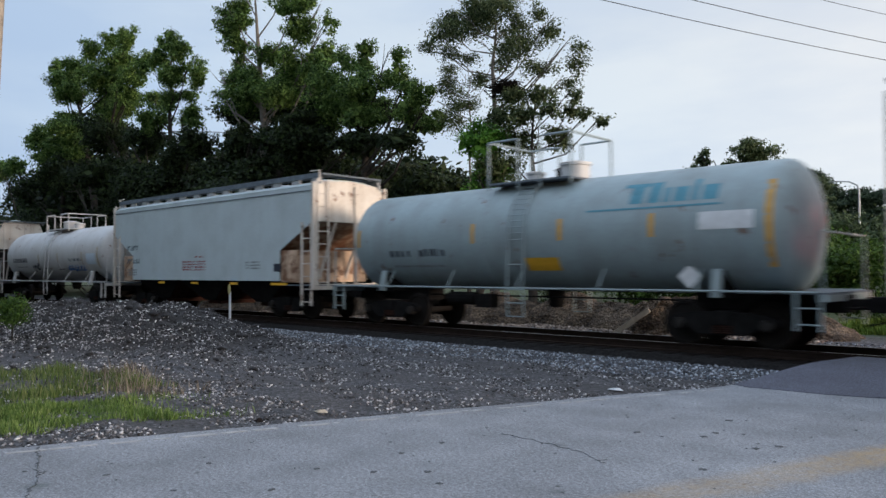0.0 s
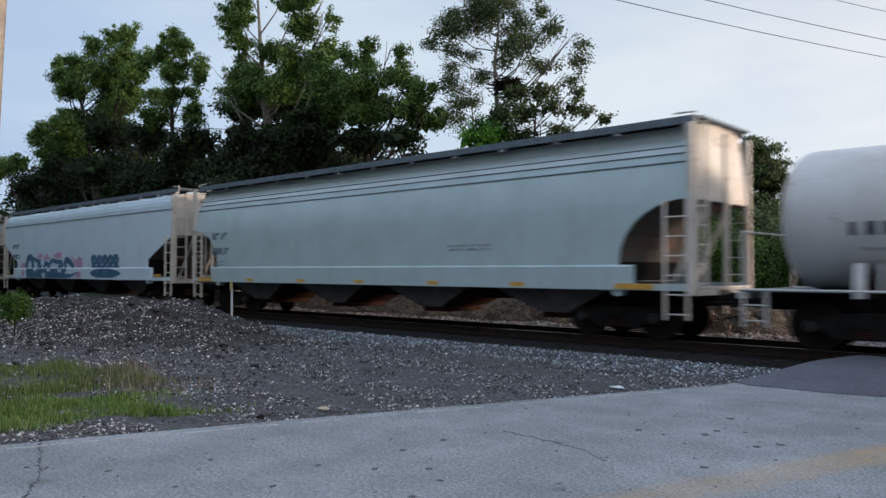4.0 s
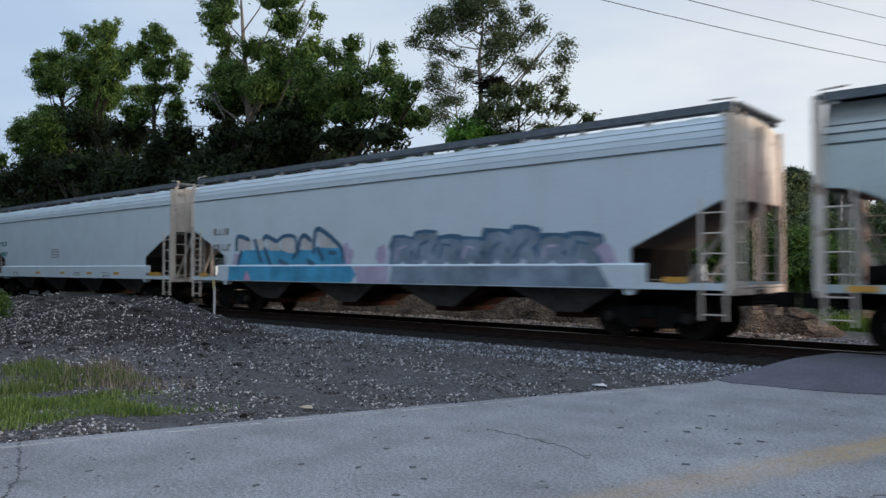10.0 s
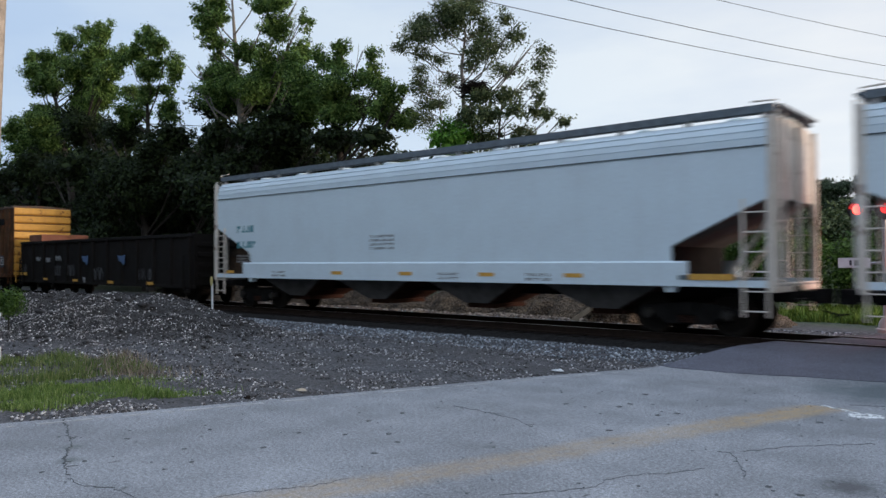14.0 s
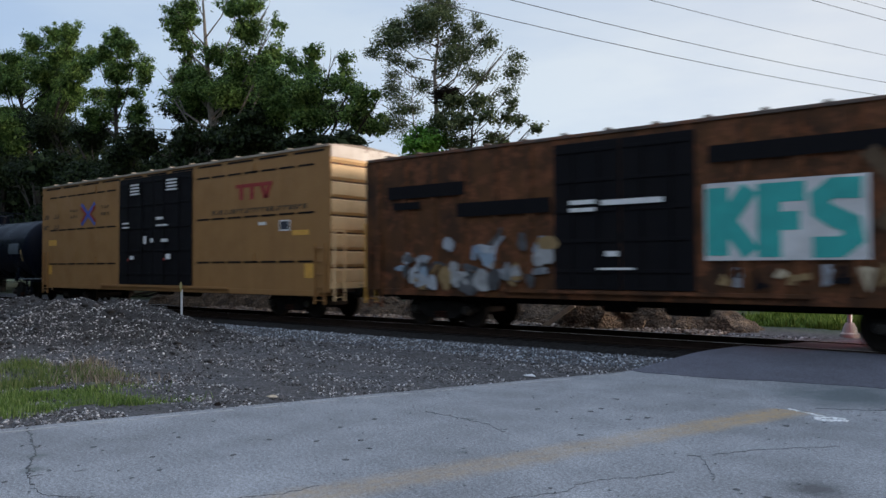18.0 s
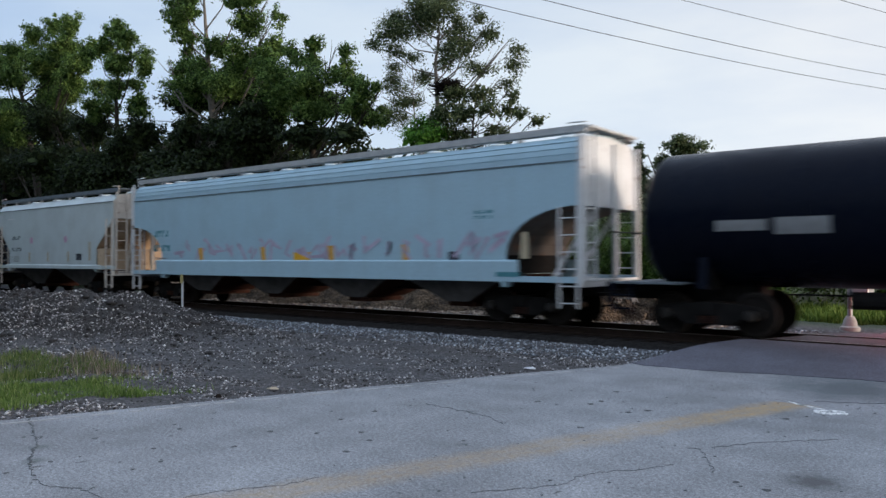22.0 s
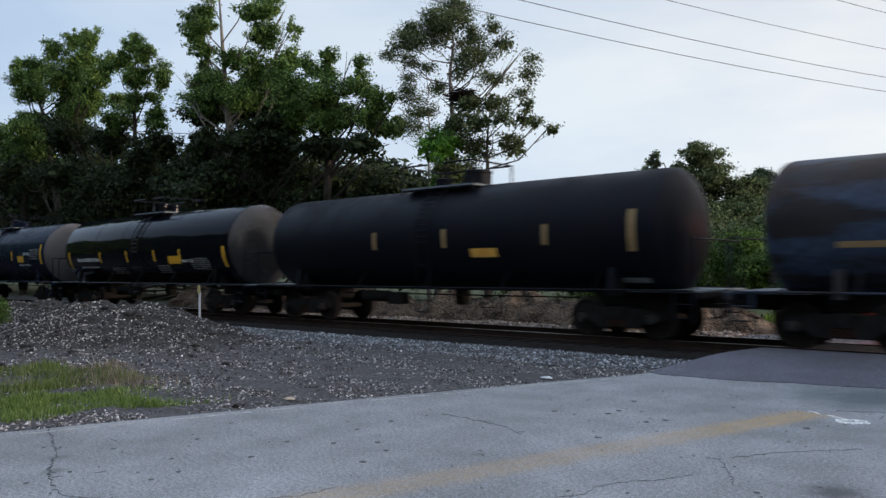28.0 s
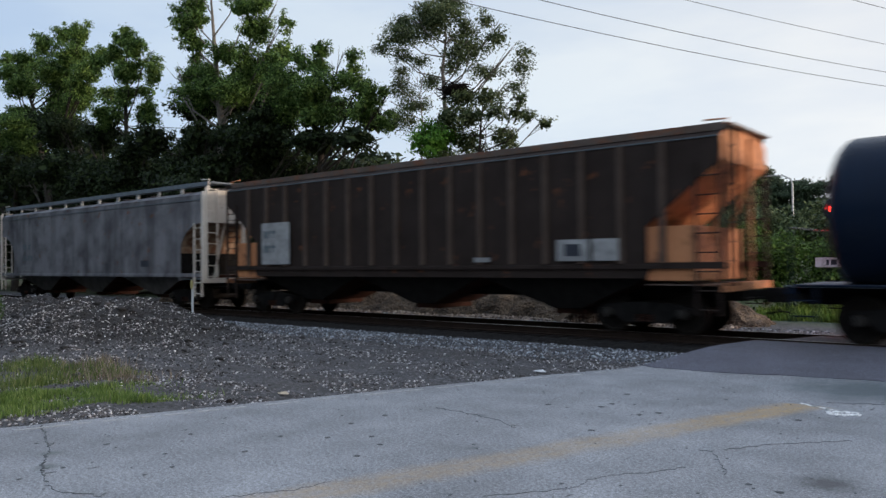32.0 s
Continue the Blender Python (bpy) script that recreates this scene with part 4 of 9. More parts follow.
stones("pale_stones", 26000, pale_patches, (0.009, 0.030), MAT["stone_pale"], "pale broken stones strewn over the dark heap", 9, 0.012, 0.45)
stones("coarse_stones", 40000, heap_face, (0.012, 0.040), MAT["stone_pale"], "coarse pale stones on the slope of the heap", 11, 0.02, 0.45)
stones("ballast", 18000, on_bed, (0.016, 0.044), MAT["stone_bed"], "blue-grey track ballast of crushed stone", 2)
stones("loose_gravel", 44000, on_lot, (0.007, 0.034), MAT["stone_lot"], "loose gravel scattered over the dusty lot", 3)
stones("far_ballast", 6000, behind, (0.02, 0.055), MAT["stone_bed"], "grey gravel beside the far rail", 4)


def leaf_material(name, dark, mid, light, rough=0.55):
    n = Nodes(name)
    c = n.ramp(n.random(), [(0.0, dark), (0.55, mid), (1.0, light)])
    n.b.inputs["Transmission Weight"].default_value = 0.0
    n.done(c, rough, 0.0, 0.10)
    tr = n.t.nodes.new("ShaderNodeBsdfTranslucent")
    n.link(c, tr.inputs["Color"])
    mix = n.t.nodes.new("ShaderNodeMixShader")
    mix.inputs["Fac"].default_value = 0.30
    n.link(n.b.outputs["BSDF"], mix.inputs[1])
    n.link(tr.outputs["BSDF"], mix.inputs[2])
    n.link(mix.outputs["Shader"], n.t.nodes["Material Output"].inputs["Surface"])
    return n.m


MAT["leaf_dark"] = leaf_material("deep_green_leaf", (0.020, 0.045, 0.013), (0.076, 0.140, 0.036), (0.195, 0.295, 0.082))
# the shade below the tall crowns is put into this leaf colour
MAT["leaf_shade"] = leaf_material("canopy_shade_leaf", (0.009, 0.015, 0.008), (0.020, 0.032, 0.014), (0.046, 0.070, 0.026))
MAT["leaf_olive"] = leaf_material("olive_green_leaf", (0.022, 0.036, 0.016), (0.064, 0.094, 0.040), (0.160, 0.190, 0.092))
MAT["leaf_bright"] = leaf_material("bright_ivy_leaf", (0.030, 0.085, 0.012), (0.070, 0.19, 0.028), (0.14, 0.30, 0.05))
MAT["leaf_far"] = leaf_material("hazy_green_leaf", (0.028, 0.045, 0.030), (0.050, 0.075, 0.045), (0.080, 0.110, 0.060))
MAT["grass"] = leaf_material("grass_blade", (0.062, 0.108, 0.025), (0.135, 0.215, 0.054), (0.26, 0.32, 0.12))
MAT["weed"] = leaf_material("weed_leaf", (0.022, 0.045, 0.011), (0.050, 0.10, 0.020), (0.10, 0.165, 0.035))
MAT["weed_light"] = leaf_material("sunlit_weed_leaf", (0.045, 0.085, 0.015), (0.12, 0.19, 0.035), (0.24, 0.30, 0.07))
MAT["dry_weed"] = leaf_material("dry_weed_stalk", (0.050, 0.085, 0.022), (0.115, 0.170, 0.048), (0.24, 0.25, 0.115))
MAT["straw"] = leaf_material("straw_coloured_stalk", (0.10, 0.082, 0.060), (0.21, 0.175, 0.135), (0.36, 0.31, 0.26))
MAT["bark"] = plain("grey_bark", (0.034, 0.030, 0.026), 0.95, 0, 0.35, 6, 0.6)
MAT["bark_pale"] = plain("pale_bark", (0.135, 0.125, 0.112), 0.95, 0, 0.3, 6, 0.6)


def leaves(rs, centres, radii, per_area, leaf, core=0.04, fine=1.0, loose=1.0):
    """Leaf rhombs on the outsides of small clumps within each ellipsoid, turned to the sky. Returns points and faces."""
    pos, nor, size = [], [], []
    for c, r in zip(centres, radii):
        n_sub = int(np.clip(14 + 14 * fine * r[0] * r[2], 14, 46))
        for q in range(n_sub):
            d = rs.normal(size=3)
            d /= np.linalg.norm(d)
            rr = np.maximum(r * rs.uniform(0.20, 0.48) * loose, 0.13) * np.array([1.0, 1.0, rs.uniform(0.75, 1.1)])
            cc = c + d * r * rs.uniform(0.20, 1.0)
            n = max(8, int(per_area * 7.6 * rr[0] * rr[2] / loose ** 2))
            o = rs.normal(size=(n, 3))
            o[:, 2] = np.where(rs.rand(n) < 0.55, np.abs(o[:, 2]), o[:, 2])
            o /= np.linalg.norm(o, axis=1)[:, None]
            k = 0.45 + 0.65 * rs.rand(n, 1)
            k[rs.rand(n) < 0.14] *= 1.5
            pos.append(cc + o * k * rr + rs.normal(size=(n, 3)) * 0.05)
            nor.append(o * 0.75 + np.array([0, 0, 0.5]) + rs.normal(size=(n, 3)) * 0.55)
            size.append(leaf * (0.40 + 0.64 * rs.rand(n)))
        n = int(core * per_area * 4 * r[0] * r[2])
        if n:
            o = rs.normal(size=(n, 3))
            o *= (0.70 * rs.rand(n) ** 0.4 / np.linalg.norm(o, axis=1))[:, None]
            pos.append(c + o * r)
            nor.append(rs.normal(size=(n, 3)))
            size.append(leaf * 2.6 * (0.7 + 0.6 * rs.rand(n)))
    p, w, s = np.concatenate(pos), np.concatenate(nor), np.concatenate(size)[:, None]
    w /= np.linalg.norm(w, axis=1)[:, None] + 1e-9
    t = np.cross(w, rs.normal(size=p.shape))
    t /= np.linalg.norm(t, axis=1)[:, None] + 1e-9
    u = np.cross(w, t)
    v = np.stack([p - t * s, p + u * s * 0.55, p + t * s, p - u * s * 0.55], 1).reshape(-1, 3)
    return v, np.arange(4 * len(p)).reshape(-1, 4)


def tree(name, label, y, blobs, leaf, material, per_area, base=None, trunk=0.28, bark="bark", depth=1.0, seed=1, category="tree", first=0.8, core=0.05, fine=1.0, spread=0.5, lean=0.7, rise=0.75, loose=1.0):
    """A tapered trunk with limbs to each leafy mass. blobs: (x, z, half width, half height)."""
    rs = np.random.RandomState(seed)
    xs = [b[0] for b in blobs]
    x0 = base if base is not None else sum(b[0] * b[2] for b in blobs) / sum(b[2] for b in blobs)
    g = float(ground_height(np.array(x0), np.array(y)))
    top = max(b[1] for b in blobs)
    root = thing(name, label, category, at=pose(x0, y, g))
    wood = Shape()
    stem = [(0, 0, -0.2)]
    steps = 9
    bx = max(blobs, key=lambda b: b[1])[0] - x0
    for i in range(1, steps + 1):
        k = i / steps
        stem.append((bx * k * k * lean + rs.normal() * 0.08, rs.normal() * 0.08, (top - g) * k * 0.97))
    wood.tube(stem, [trunk * (1 - 0.9 * i / steps) for i in range(steps + 1)], 8)
    for bxx, bz, w, h in blobs:
        zt = max(first, min((top - g) * 0.9, bz - g - rise * abs(bxx - x0) - 0.4))
        k = min(1, zt / ((top - g) * 0.97))
        a = Vector((bx * k * k * lean, 0, zt))
        b = Vector((bxx - x0, rs.normal() * 0.3 * depth, bz - g + h * 0.4))
        m = a.lerp(b, 0.5) + Vector((0, 0, -0.12 * (b - a).length)) + Vector(rs.normal(size=3) * 0.1)
        r = trunk * (1 - 0.9 * k) * 0.36 + 0.014
        wood.tube([a, a.lerp(m, 0.6), m, m.lerp(b, 0.6), b], [r, r * 0.8, r * 0.65, r * 0.45, 0.012], 5)
        for q in range(4):
            e = b + Vector(np.clip(rs.normal(size=3), -1.2, 1.2) * np.array([w, w * depth, h]) * 0.45)
            wood.tube([m.lerp(b, 0.3 + 0.2 * q), m.lerp(b, 0.5).lerp(e, 0.5), e], [r * 0.4, r * 0.25, 0.006], 4)
    part("trunk", wood, MAT[bark], root, smooth=60)
    cs = np.array([(b[0] - x0, rs.normal() * spread * depth, b[1] - g) for b in blobs])
    rad = np.array([(b[2], b[2] * depth, b[3]) for b in blobs])
    v, f = leaves(rs, cs, rad * 0.98, per_area, leaf, core, fine, loose)
    ob = new("crown", big_mesh("crown", v, f, material))
    ob.parent = root
    return root


tree("tall_tree", "tall broad-leaved tree with dark ragged crown", 24.5,
     [(-67.1, 19.1, 0.68, 0.74), (-65.4, 17.4, 1.29, 1.03), (-61.8, 17.7, 1.19, 1.24), (-62.1, 15.9, 1.37, 0.94), (-58.8, 18.5, 0.96, 1.08), (-56.4, 19.0, 0.89, 0.89), (-52.9, 18.2, 0.76, 1.07), (-55.1, 17.1, 1.38, 1.15), (-50.9, 16.4, 0.74, 0.91), (-52.2, 15.5, 1.15, 0.93), (-57.4, 16.1, 1.89, 1.3), (-55.8, 14.2, 1.62, 1.27), (-59.2, 14.4, 1.44, 1.08), (-52.9, 14.4, 0.78, 0.89)],
     0.105, MAT["leaf_dark"], 150, -58.0, 0.42, seed=11)
tree("broad_tree", "rounded dark green tree below the tall ones", 24.0,
     [(-63.1, 13.7, 1.37, 1.05), (-66.8, 12.6, 1.35, 1.3), (-61.0, 12.1, 1.83, 1.58), (-68.8, 11.7, 0.8, 0.66), (-72.7, 10.9, 1.1, 0.97), (-78.9, 11.1, 1.76, 1.17), (-65.2, 10.8, 2.04, 1.53)],
     0.12, MAT["leaf_dark"], 120, -64.0, 0.3, seed=10, core=0.10)
tree("tall_tree", "tall narrow tree with a leafy split crown", 24.0,
     [(-46.1, 16.5, 0.89, 0.89), (-47.1, 15.6, 0.74, 1.03), (-44.2, 15.4, 0.83, 0.99), (-43.2, 14.0, 0.66, 0.93), (-45.5, 14.2, 1.11, 0.9), (-48.3, 15.1, 0.46, 0.84), (-48.9, 13.3, 0.74, 0.74), (-45.9, 12.8, 0.91, 0.81), (-44.5, 11.5, 0.89, 0.89), (-47.9, 11.7, 1.14, 1.04), (-44.9, 13.0, 0.8, 0.5)],
     0.10, MAT["leaf_dark"], 160, -46.3, 0.34, seed=12)
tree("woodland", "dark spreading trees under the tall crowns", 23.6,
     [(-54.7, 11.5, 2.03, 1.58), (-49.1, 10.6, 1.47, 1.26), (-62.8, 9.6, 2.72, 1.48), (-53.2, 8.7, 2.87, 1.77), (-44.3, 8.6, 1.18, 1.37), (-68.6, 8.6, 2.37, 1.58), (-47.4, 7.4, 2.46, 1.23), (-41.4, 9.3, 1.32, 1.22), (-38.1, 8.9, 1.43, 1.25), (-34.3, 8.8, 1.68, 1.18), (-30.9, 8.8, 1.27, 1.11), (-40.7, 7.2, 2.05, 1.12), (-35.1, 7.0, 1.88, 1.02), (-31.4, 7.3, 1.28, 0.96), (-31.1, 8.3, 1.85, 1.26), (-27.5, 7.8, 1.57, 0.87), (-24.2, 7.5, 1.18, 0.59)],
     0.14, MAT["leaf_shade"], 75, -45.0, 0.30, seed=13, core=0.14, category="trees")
tree("tall_tree", "tall open-topped tree with leafy upright limbs", 24.5,
     [(-40.6, 17.0, 0.95, 0.95), (-39.0, 17.2, 0.92, 0.74), (-38.3, 16.1, 1.01, 0.73), (-39.8, 15.7, 0.75, 0.56), (-38.5, 14.7, 0.82, 0.73), (-39.1, 14.1, 0.55, 0.46), (-40.6, 13.4, 0.94, 0.72), (-38.3, 12.9, 1.1, 0.91), (-40.2, 12.2, 1.41, 0.94), (-36.2, 13.8, 1.06, 0.88), (-37.1, 11.8, 1.43, 1.07), (-38.3, 18.5, 1.28, 0.92), (-33.5, 15.7, 1.07, 0.71), (-31.8, 15.5, 0.87, 0.69), (-31.0, 14.5, 0.58, 0.55), (-32.8, 14.5, 1.06, 0.88), (-32.1, 13.3, 0.87, 0.78), (-34.0, 12.8, 1.26, 1.08), (-32.1, 12.0, 1.04, 0.87), (-34.3, 11.3, 1.26, 1.08), (-31.0, 12.4, 0.68, 0.68), (-33.5, 17.3, 1.25, 0.89)],
     0.095, MAT["leaf_dark"], 160, -36.0, 0.40, "bark_pale", seed=14)
tree("broad_tree", "dense green tree with pointed leaders", 24.2,
     [(-27.6, 12.4, 0.51, 0.58), (-27.7, 11.6, 0.8, 0.72), (-29.0, 12.1, 0.69, 0.62), (-25.7, 11.6, 0.46, 0.65), (-26.0, 10.7, 0.85, 0.78), (-24.9, 10.1, 0.68, 0.61), (-24.0, 9.4, 0.57, 0.67), (-27.2, 10.3, 1.19, 0.87), (-29.4, 10.9, 0.99, 0.91), (-24.8, 9.0, 1.06, 0.76), (-27.0, 9.1, 1.42, 0.79), (-29.6, 9.7, 1.33, 0.99), (-23.6, 8.4, 0.74, 0.67), (-23.5, 9.7, 0.27, 0.37)],
     0.085, MAT["leaf_dark"], 190, -27.5, 0.34, seed=15, core=0.08)
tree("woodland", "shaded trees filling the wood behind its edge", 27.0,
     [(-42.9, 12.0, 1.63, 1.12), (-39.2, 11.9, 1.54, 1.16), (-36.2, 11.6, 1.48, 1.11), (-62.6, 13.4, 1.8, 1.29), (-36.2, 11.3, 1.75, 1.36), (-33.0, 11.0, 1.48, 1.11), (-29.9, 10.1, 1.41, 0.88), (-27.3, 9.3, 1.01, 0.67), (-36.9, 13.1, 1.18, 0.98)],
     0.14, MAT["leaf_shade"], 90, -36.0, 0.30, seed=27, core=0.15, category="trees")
# the airy tree: an upper crown and a low side limb on one pale trunk
tree("lone_tree", "tall pale-trunked tree with a sparse airy crown", 24.6,
     [(-21.8, 13.2, 0.79, 0.4), (-20.6, 12.8, 0.71, 0.42), (-22.1, 12.6, 0.73, 0.51), (-21.0, 12.2, 0.85, 0.57), (-22.6, 12.2, 0.66, 0.51), (-23.8, 11.8, 0.6, 0.3), (-22.8, 11.3, 0.66, 0.41), (-21.3, 11.5, 0.79, 0.5), (-19.9, 12.1, 0.69, 0.63), (-18.9, 12.1, 0.65, 0.54), (-19.6, 11.4, 0.76, 0.55), (-18.4, 11.4, 0.54, 0.47), (-17.3, 11.5, 0.39, 0.46), (-17.2, 10.9, 0.59, 0.52), (-16.4, 10.3, 0.41, 0.41), (-16.9, 9.9, 0.59, 0.46), (-17.8, 10.5, 0.6, 0.53), (-17.8, 9.6, 0.8, 0.46), (-16.9, 9.0, 0.45, 0.32), (-18.9, 10.4, 0.61, 0.48), (-20.6, 13.5, 1.13, 0.49)],
     0.066, MAT["leaf_olive"], 250, -20.0, 0.22, "bark_pale", seed=16, first=6.4, core=0.0, fine=1.6, spread=0.8, lean=0.05, rise=0.42, loose=1.4)
tree("sapling", "thin leafy sapling against the sky", 24.9,
     [(-23.3, 10.1, 0.48, 0.48), (-22.5, 9.5, 0.66, 0.52), (-21.6, 8.8, 0.65, 0.36), (-23.5, 9.2, 0.53, 0.45), (-22.4, 8.2, 0.66, 0.44), (-22.9, 10.6, 0.52, 0.37), (-21.9, 10.1, 0.55, 0.41), (-21.6, 10.8, 0.58, 0.43), (-20.9, 9.8, 0.43, 0.36), (-20.0, 10.3, 0.49, 0.42)],
     0.062, MAT["leaf_olive"], 230, -21.6, 0.10, "bark_pale", seed=26, core=0.0, fine=1.6, rise=0.3, loose=1.4)
tree("ivy_tree", "trunk smothered in bright green ivy", 23.4,
     [(-19.9, 7.6, 0.67, 0.38), (-20.3, 7.2, 0.82, 0.48), (-19.2, 7.1, 0.6, 0.4), (-19.6, 6.7, 1.07, 0.67), (-19.8, 5.8, 1.07, 0.81), (-19.7, 4.7, 0.94, 0.8)],
     0.075, MAT["leaf_bright"], 190, -19.8, 0.18, seed=17, core=0.10)
tree("vine_thicket", "dark vine-draped thicket beside the lone tree", 24.2,
     [(-18.6, 8.5, 0.74, 0.6), (-17.7, 8.6, 0.72, 0.59), (-18.0, 7.7, 1.05, 0.53), (-16.9, 7.8, 0.64, 0.45), (-16.3, 7.8, 0.44, 0.44), (-15.8, 8.2, 0.23, 0.35), (-15.0, 7.2, 0.34, 0.25), (-15.5, 7.5, 0.31, 0.25), (-19.0, 7.7, 0.67, 0.54), (-18.6, 6.9, 0.94, 0.67), (-17.2, 6.9, 0.78, 0.65), (-19.0, 5.8, 0.94, 0.81)],
     0.075, MAT["leaf_olive"], 190, -18.0, 0.2, seed=18, rise=0.3)
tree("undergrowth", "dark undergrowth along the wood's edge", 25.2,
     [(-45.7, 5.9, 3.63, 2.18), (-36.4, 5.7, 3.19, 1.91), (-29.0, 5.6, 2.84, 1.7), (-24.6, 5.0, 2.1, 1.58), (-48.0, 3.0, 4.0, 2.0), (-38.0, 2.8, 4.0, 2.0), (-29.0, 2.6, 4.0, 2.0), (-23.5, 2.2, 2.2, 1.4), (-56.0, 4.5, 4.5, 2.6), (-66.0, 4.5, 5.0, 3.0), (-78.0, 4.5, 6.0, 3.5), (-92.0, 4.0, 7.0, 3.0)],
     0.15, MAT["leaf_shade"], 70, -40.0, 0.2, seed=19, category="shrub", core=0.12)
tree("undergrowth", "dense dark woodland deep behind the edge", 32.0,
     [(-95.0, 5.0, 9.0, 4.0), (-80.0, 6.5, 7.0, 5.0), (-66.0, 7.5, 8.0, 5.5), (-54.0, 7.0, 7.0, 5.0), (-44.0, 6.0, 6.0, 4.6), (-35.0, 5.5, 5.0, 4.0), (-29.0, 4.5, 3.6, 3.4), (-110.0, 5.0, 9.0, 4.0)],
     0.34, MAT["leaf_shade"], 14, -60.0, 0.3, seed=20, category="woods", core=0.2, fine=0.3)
tree("cedar_clump", "clump of cedars and shrubs across the road", 48.0,
     [(-21.5, 9.1, 0.54, 0.76), (-21.8, 7.8, 1.15, 0.96), (-18.2, 9.0, 1.47, 0.95), (-17.9, 7.5, 2.01, 1.28), (-22.2, 6.5, 2.12, 1.16), (-19.0, 5.9, 2.22, 1.11), (-15.7, 6.6, 1.6, 1.42), (-19.4, 8.2, 0.82, 0.82), (-15.9, 5.4, 2.13, 1.07), (-21.0, 4.5, 2.5, 1.2), (-17.0, 4.2, 2.5, 1.2)],
     0.13, MAT["leaf_olive"], 110, -19.0, 0.26, seed=21)
for k, (x, z, w, h) in enumerate([(-36.6, 14.8, 2.3, 2.4), (-34.1, 13.3, 2.2, 2.1), (-29.7, 11.8, 3.4, 1.7), (-27.4, 12.1, 1.9, 1.3), (-24.4, 12.7, 1.8, 1.6), (-21.4, 11.7, 2.4, 1.6), (-18.6, 12.3, 2.1, 1.8), (-15.9, 12.5, 2.3, 1.9), (-12.0, 11.9, 3.0, 1.9), (-76.5, 10.4, 2.7, 1.3), (-73.4, 11.2, 2.1, 1.5), (-70.4, 11.2, 1.7, 1.7), (-8.2, 12.0, 3.0, 2.2), (-2.0, 12.0, 3.5, 2.4), (5.0, 12.5, 3.5, 2.4)]):
    tree("pine", "distant pine with a rounded top", 120.0, [(x, z, w, h), (x + 0.6, z - 2.2, w * 1.3, h * 0.9), (x - 0.8, z - 4.2, w * 1.5, h)],
         0.24, MAT["leaf_far"], 34, x, 0.25, seed=40 + k)
far_woods = thing("far_woods", "low band of distant woodland", "woods")
far_woods["kind"] = "stuff"
rs = np.random.RandomState(77)
cs = np.array([(x, 128 + rs.uniform(-4, 10), z + rs.uniform(-0.5, 1.6)) for x in np.arange(-330, 130, 6.0) for z in (3.5, 7.0)])
v, f = leaves(rs, cs, np.array([(4.8, 4.0, rs.uniform(3.0, 3.8)) for _ in cs]), 3.5, 0.7, 0.2, 0.2)
part("woods_foliage", big_mesh("woods_foliage", v, f, MAT["leaf_far"]), None, far_woods)
# tall woods across the road, behind the viewer
road_woods = thing("roadside_woods", "tall dark woods along the near side, with a row added to shade the left cars", "woods")
road_woods["kind"] = "stuff"
cs = np.array([(x + rs.uniform(-1.5, 1.5), -22 + rs.uniform(-2, 2) - 0.1 * max(0, -14 - x), z + rs.uniform(-0.6, 1.2)) for x in np.concatenate([np.arange(-80, -18.5, 4.0), np.arange(-2, 60, 4.0)]) for z in (2.5, 6.0, 9.5, 12.0)]
              # unseen row at the left, added to shade the left cars and the heap
              + [(-27 - 47 * k + rs.uniform(-1, 1), 0.5 + 9.0 * k + rs.uniform(-1.2, 0.6), z + rs.uniform(-0.5, 1.0)) for k in np.linspace(0, 1, 14) for z in (2.5, 5.5, 8.0)]
              + [(x, -75, z) for x in np.arange(-60, -5, 6.0) for z in (4, 9, 14)])
v, f = leaves(rs, cs, np.array([(3.0, 2.0, rs.uniform(2.2, 3.0)) for _ in cs]), 4, 0.62, 0.2, 0.2)
part("woods_foliage", big_mesh("woods_foliage", v, f, MAT["leaf_dark"]), None, road_woods)


def grass(name, label, count, where, tall, material, seed, lean=0.35, width=0.006):
    rs = np.random.RandomState(seed)
    x, y = where(rs, count)
    n = len(x)
    z = ground_height(x, y)
    h = (tall[0] + (tall[1] - tall[0]) * rs.rand(n)) * (0.75 + 0.35 * np.sin(3.3 * x + 1.7 * y) * np.sin(2.9 * y - 1.3 * x) + 0.3 * np.sin(7.1 * x - 2 * y) * np.sin(6.3 * y + 3 * x))
    a = rs.rand(n) * 6.28
    l = lean * h * rs.rand(n)
    b = np.stack([x, y, z - 0.01], -1)
    side = np.stack([np.cos(a + 1.57), np.sin(a + 1.57), 0 * a], -1) * (width * (0.6 + 0.8 * rs.rand(n)))[:, None]
    tip = b + np.stack([np.cos(a) * l, np.sin(a) * l, h], -1)
    midp = b * 0.5 + tip * 0.5 + np.array([0, 0, 1]) * (0.08 * h)[:, None]
    v = np.stack([b - side, b + side, midp + side * 0.8, midp - side * 0.8, tip], 1).reshape(-1, 3)
    k = np.arange(n) * 5
    f = np.concatenate([np.stack([k, k + 1, k + 2], -1), np.stack([k, k + 2, k + 3], -1), np.stack([k + 3, k + 2, k + 4], -1)])
    ob = new(name, big_mesh(name, v, f, material))
    return tagged(ob, label, "grass", kind="stuff")


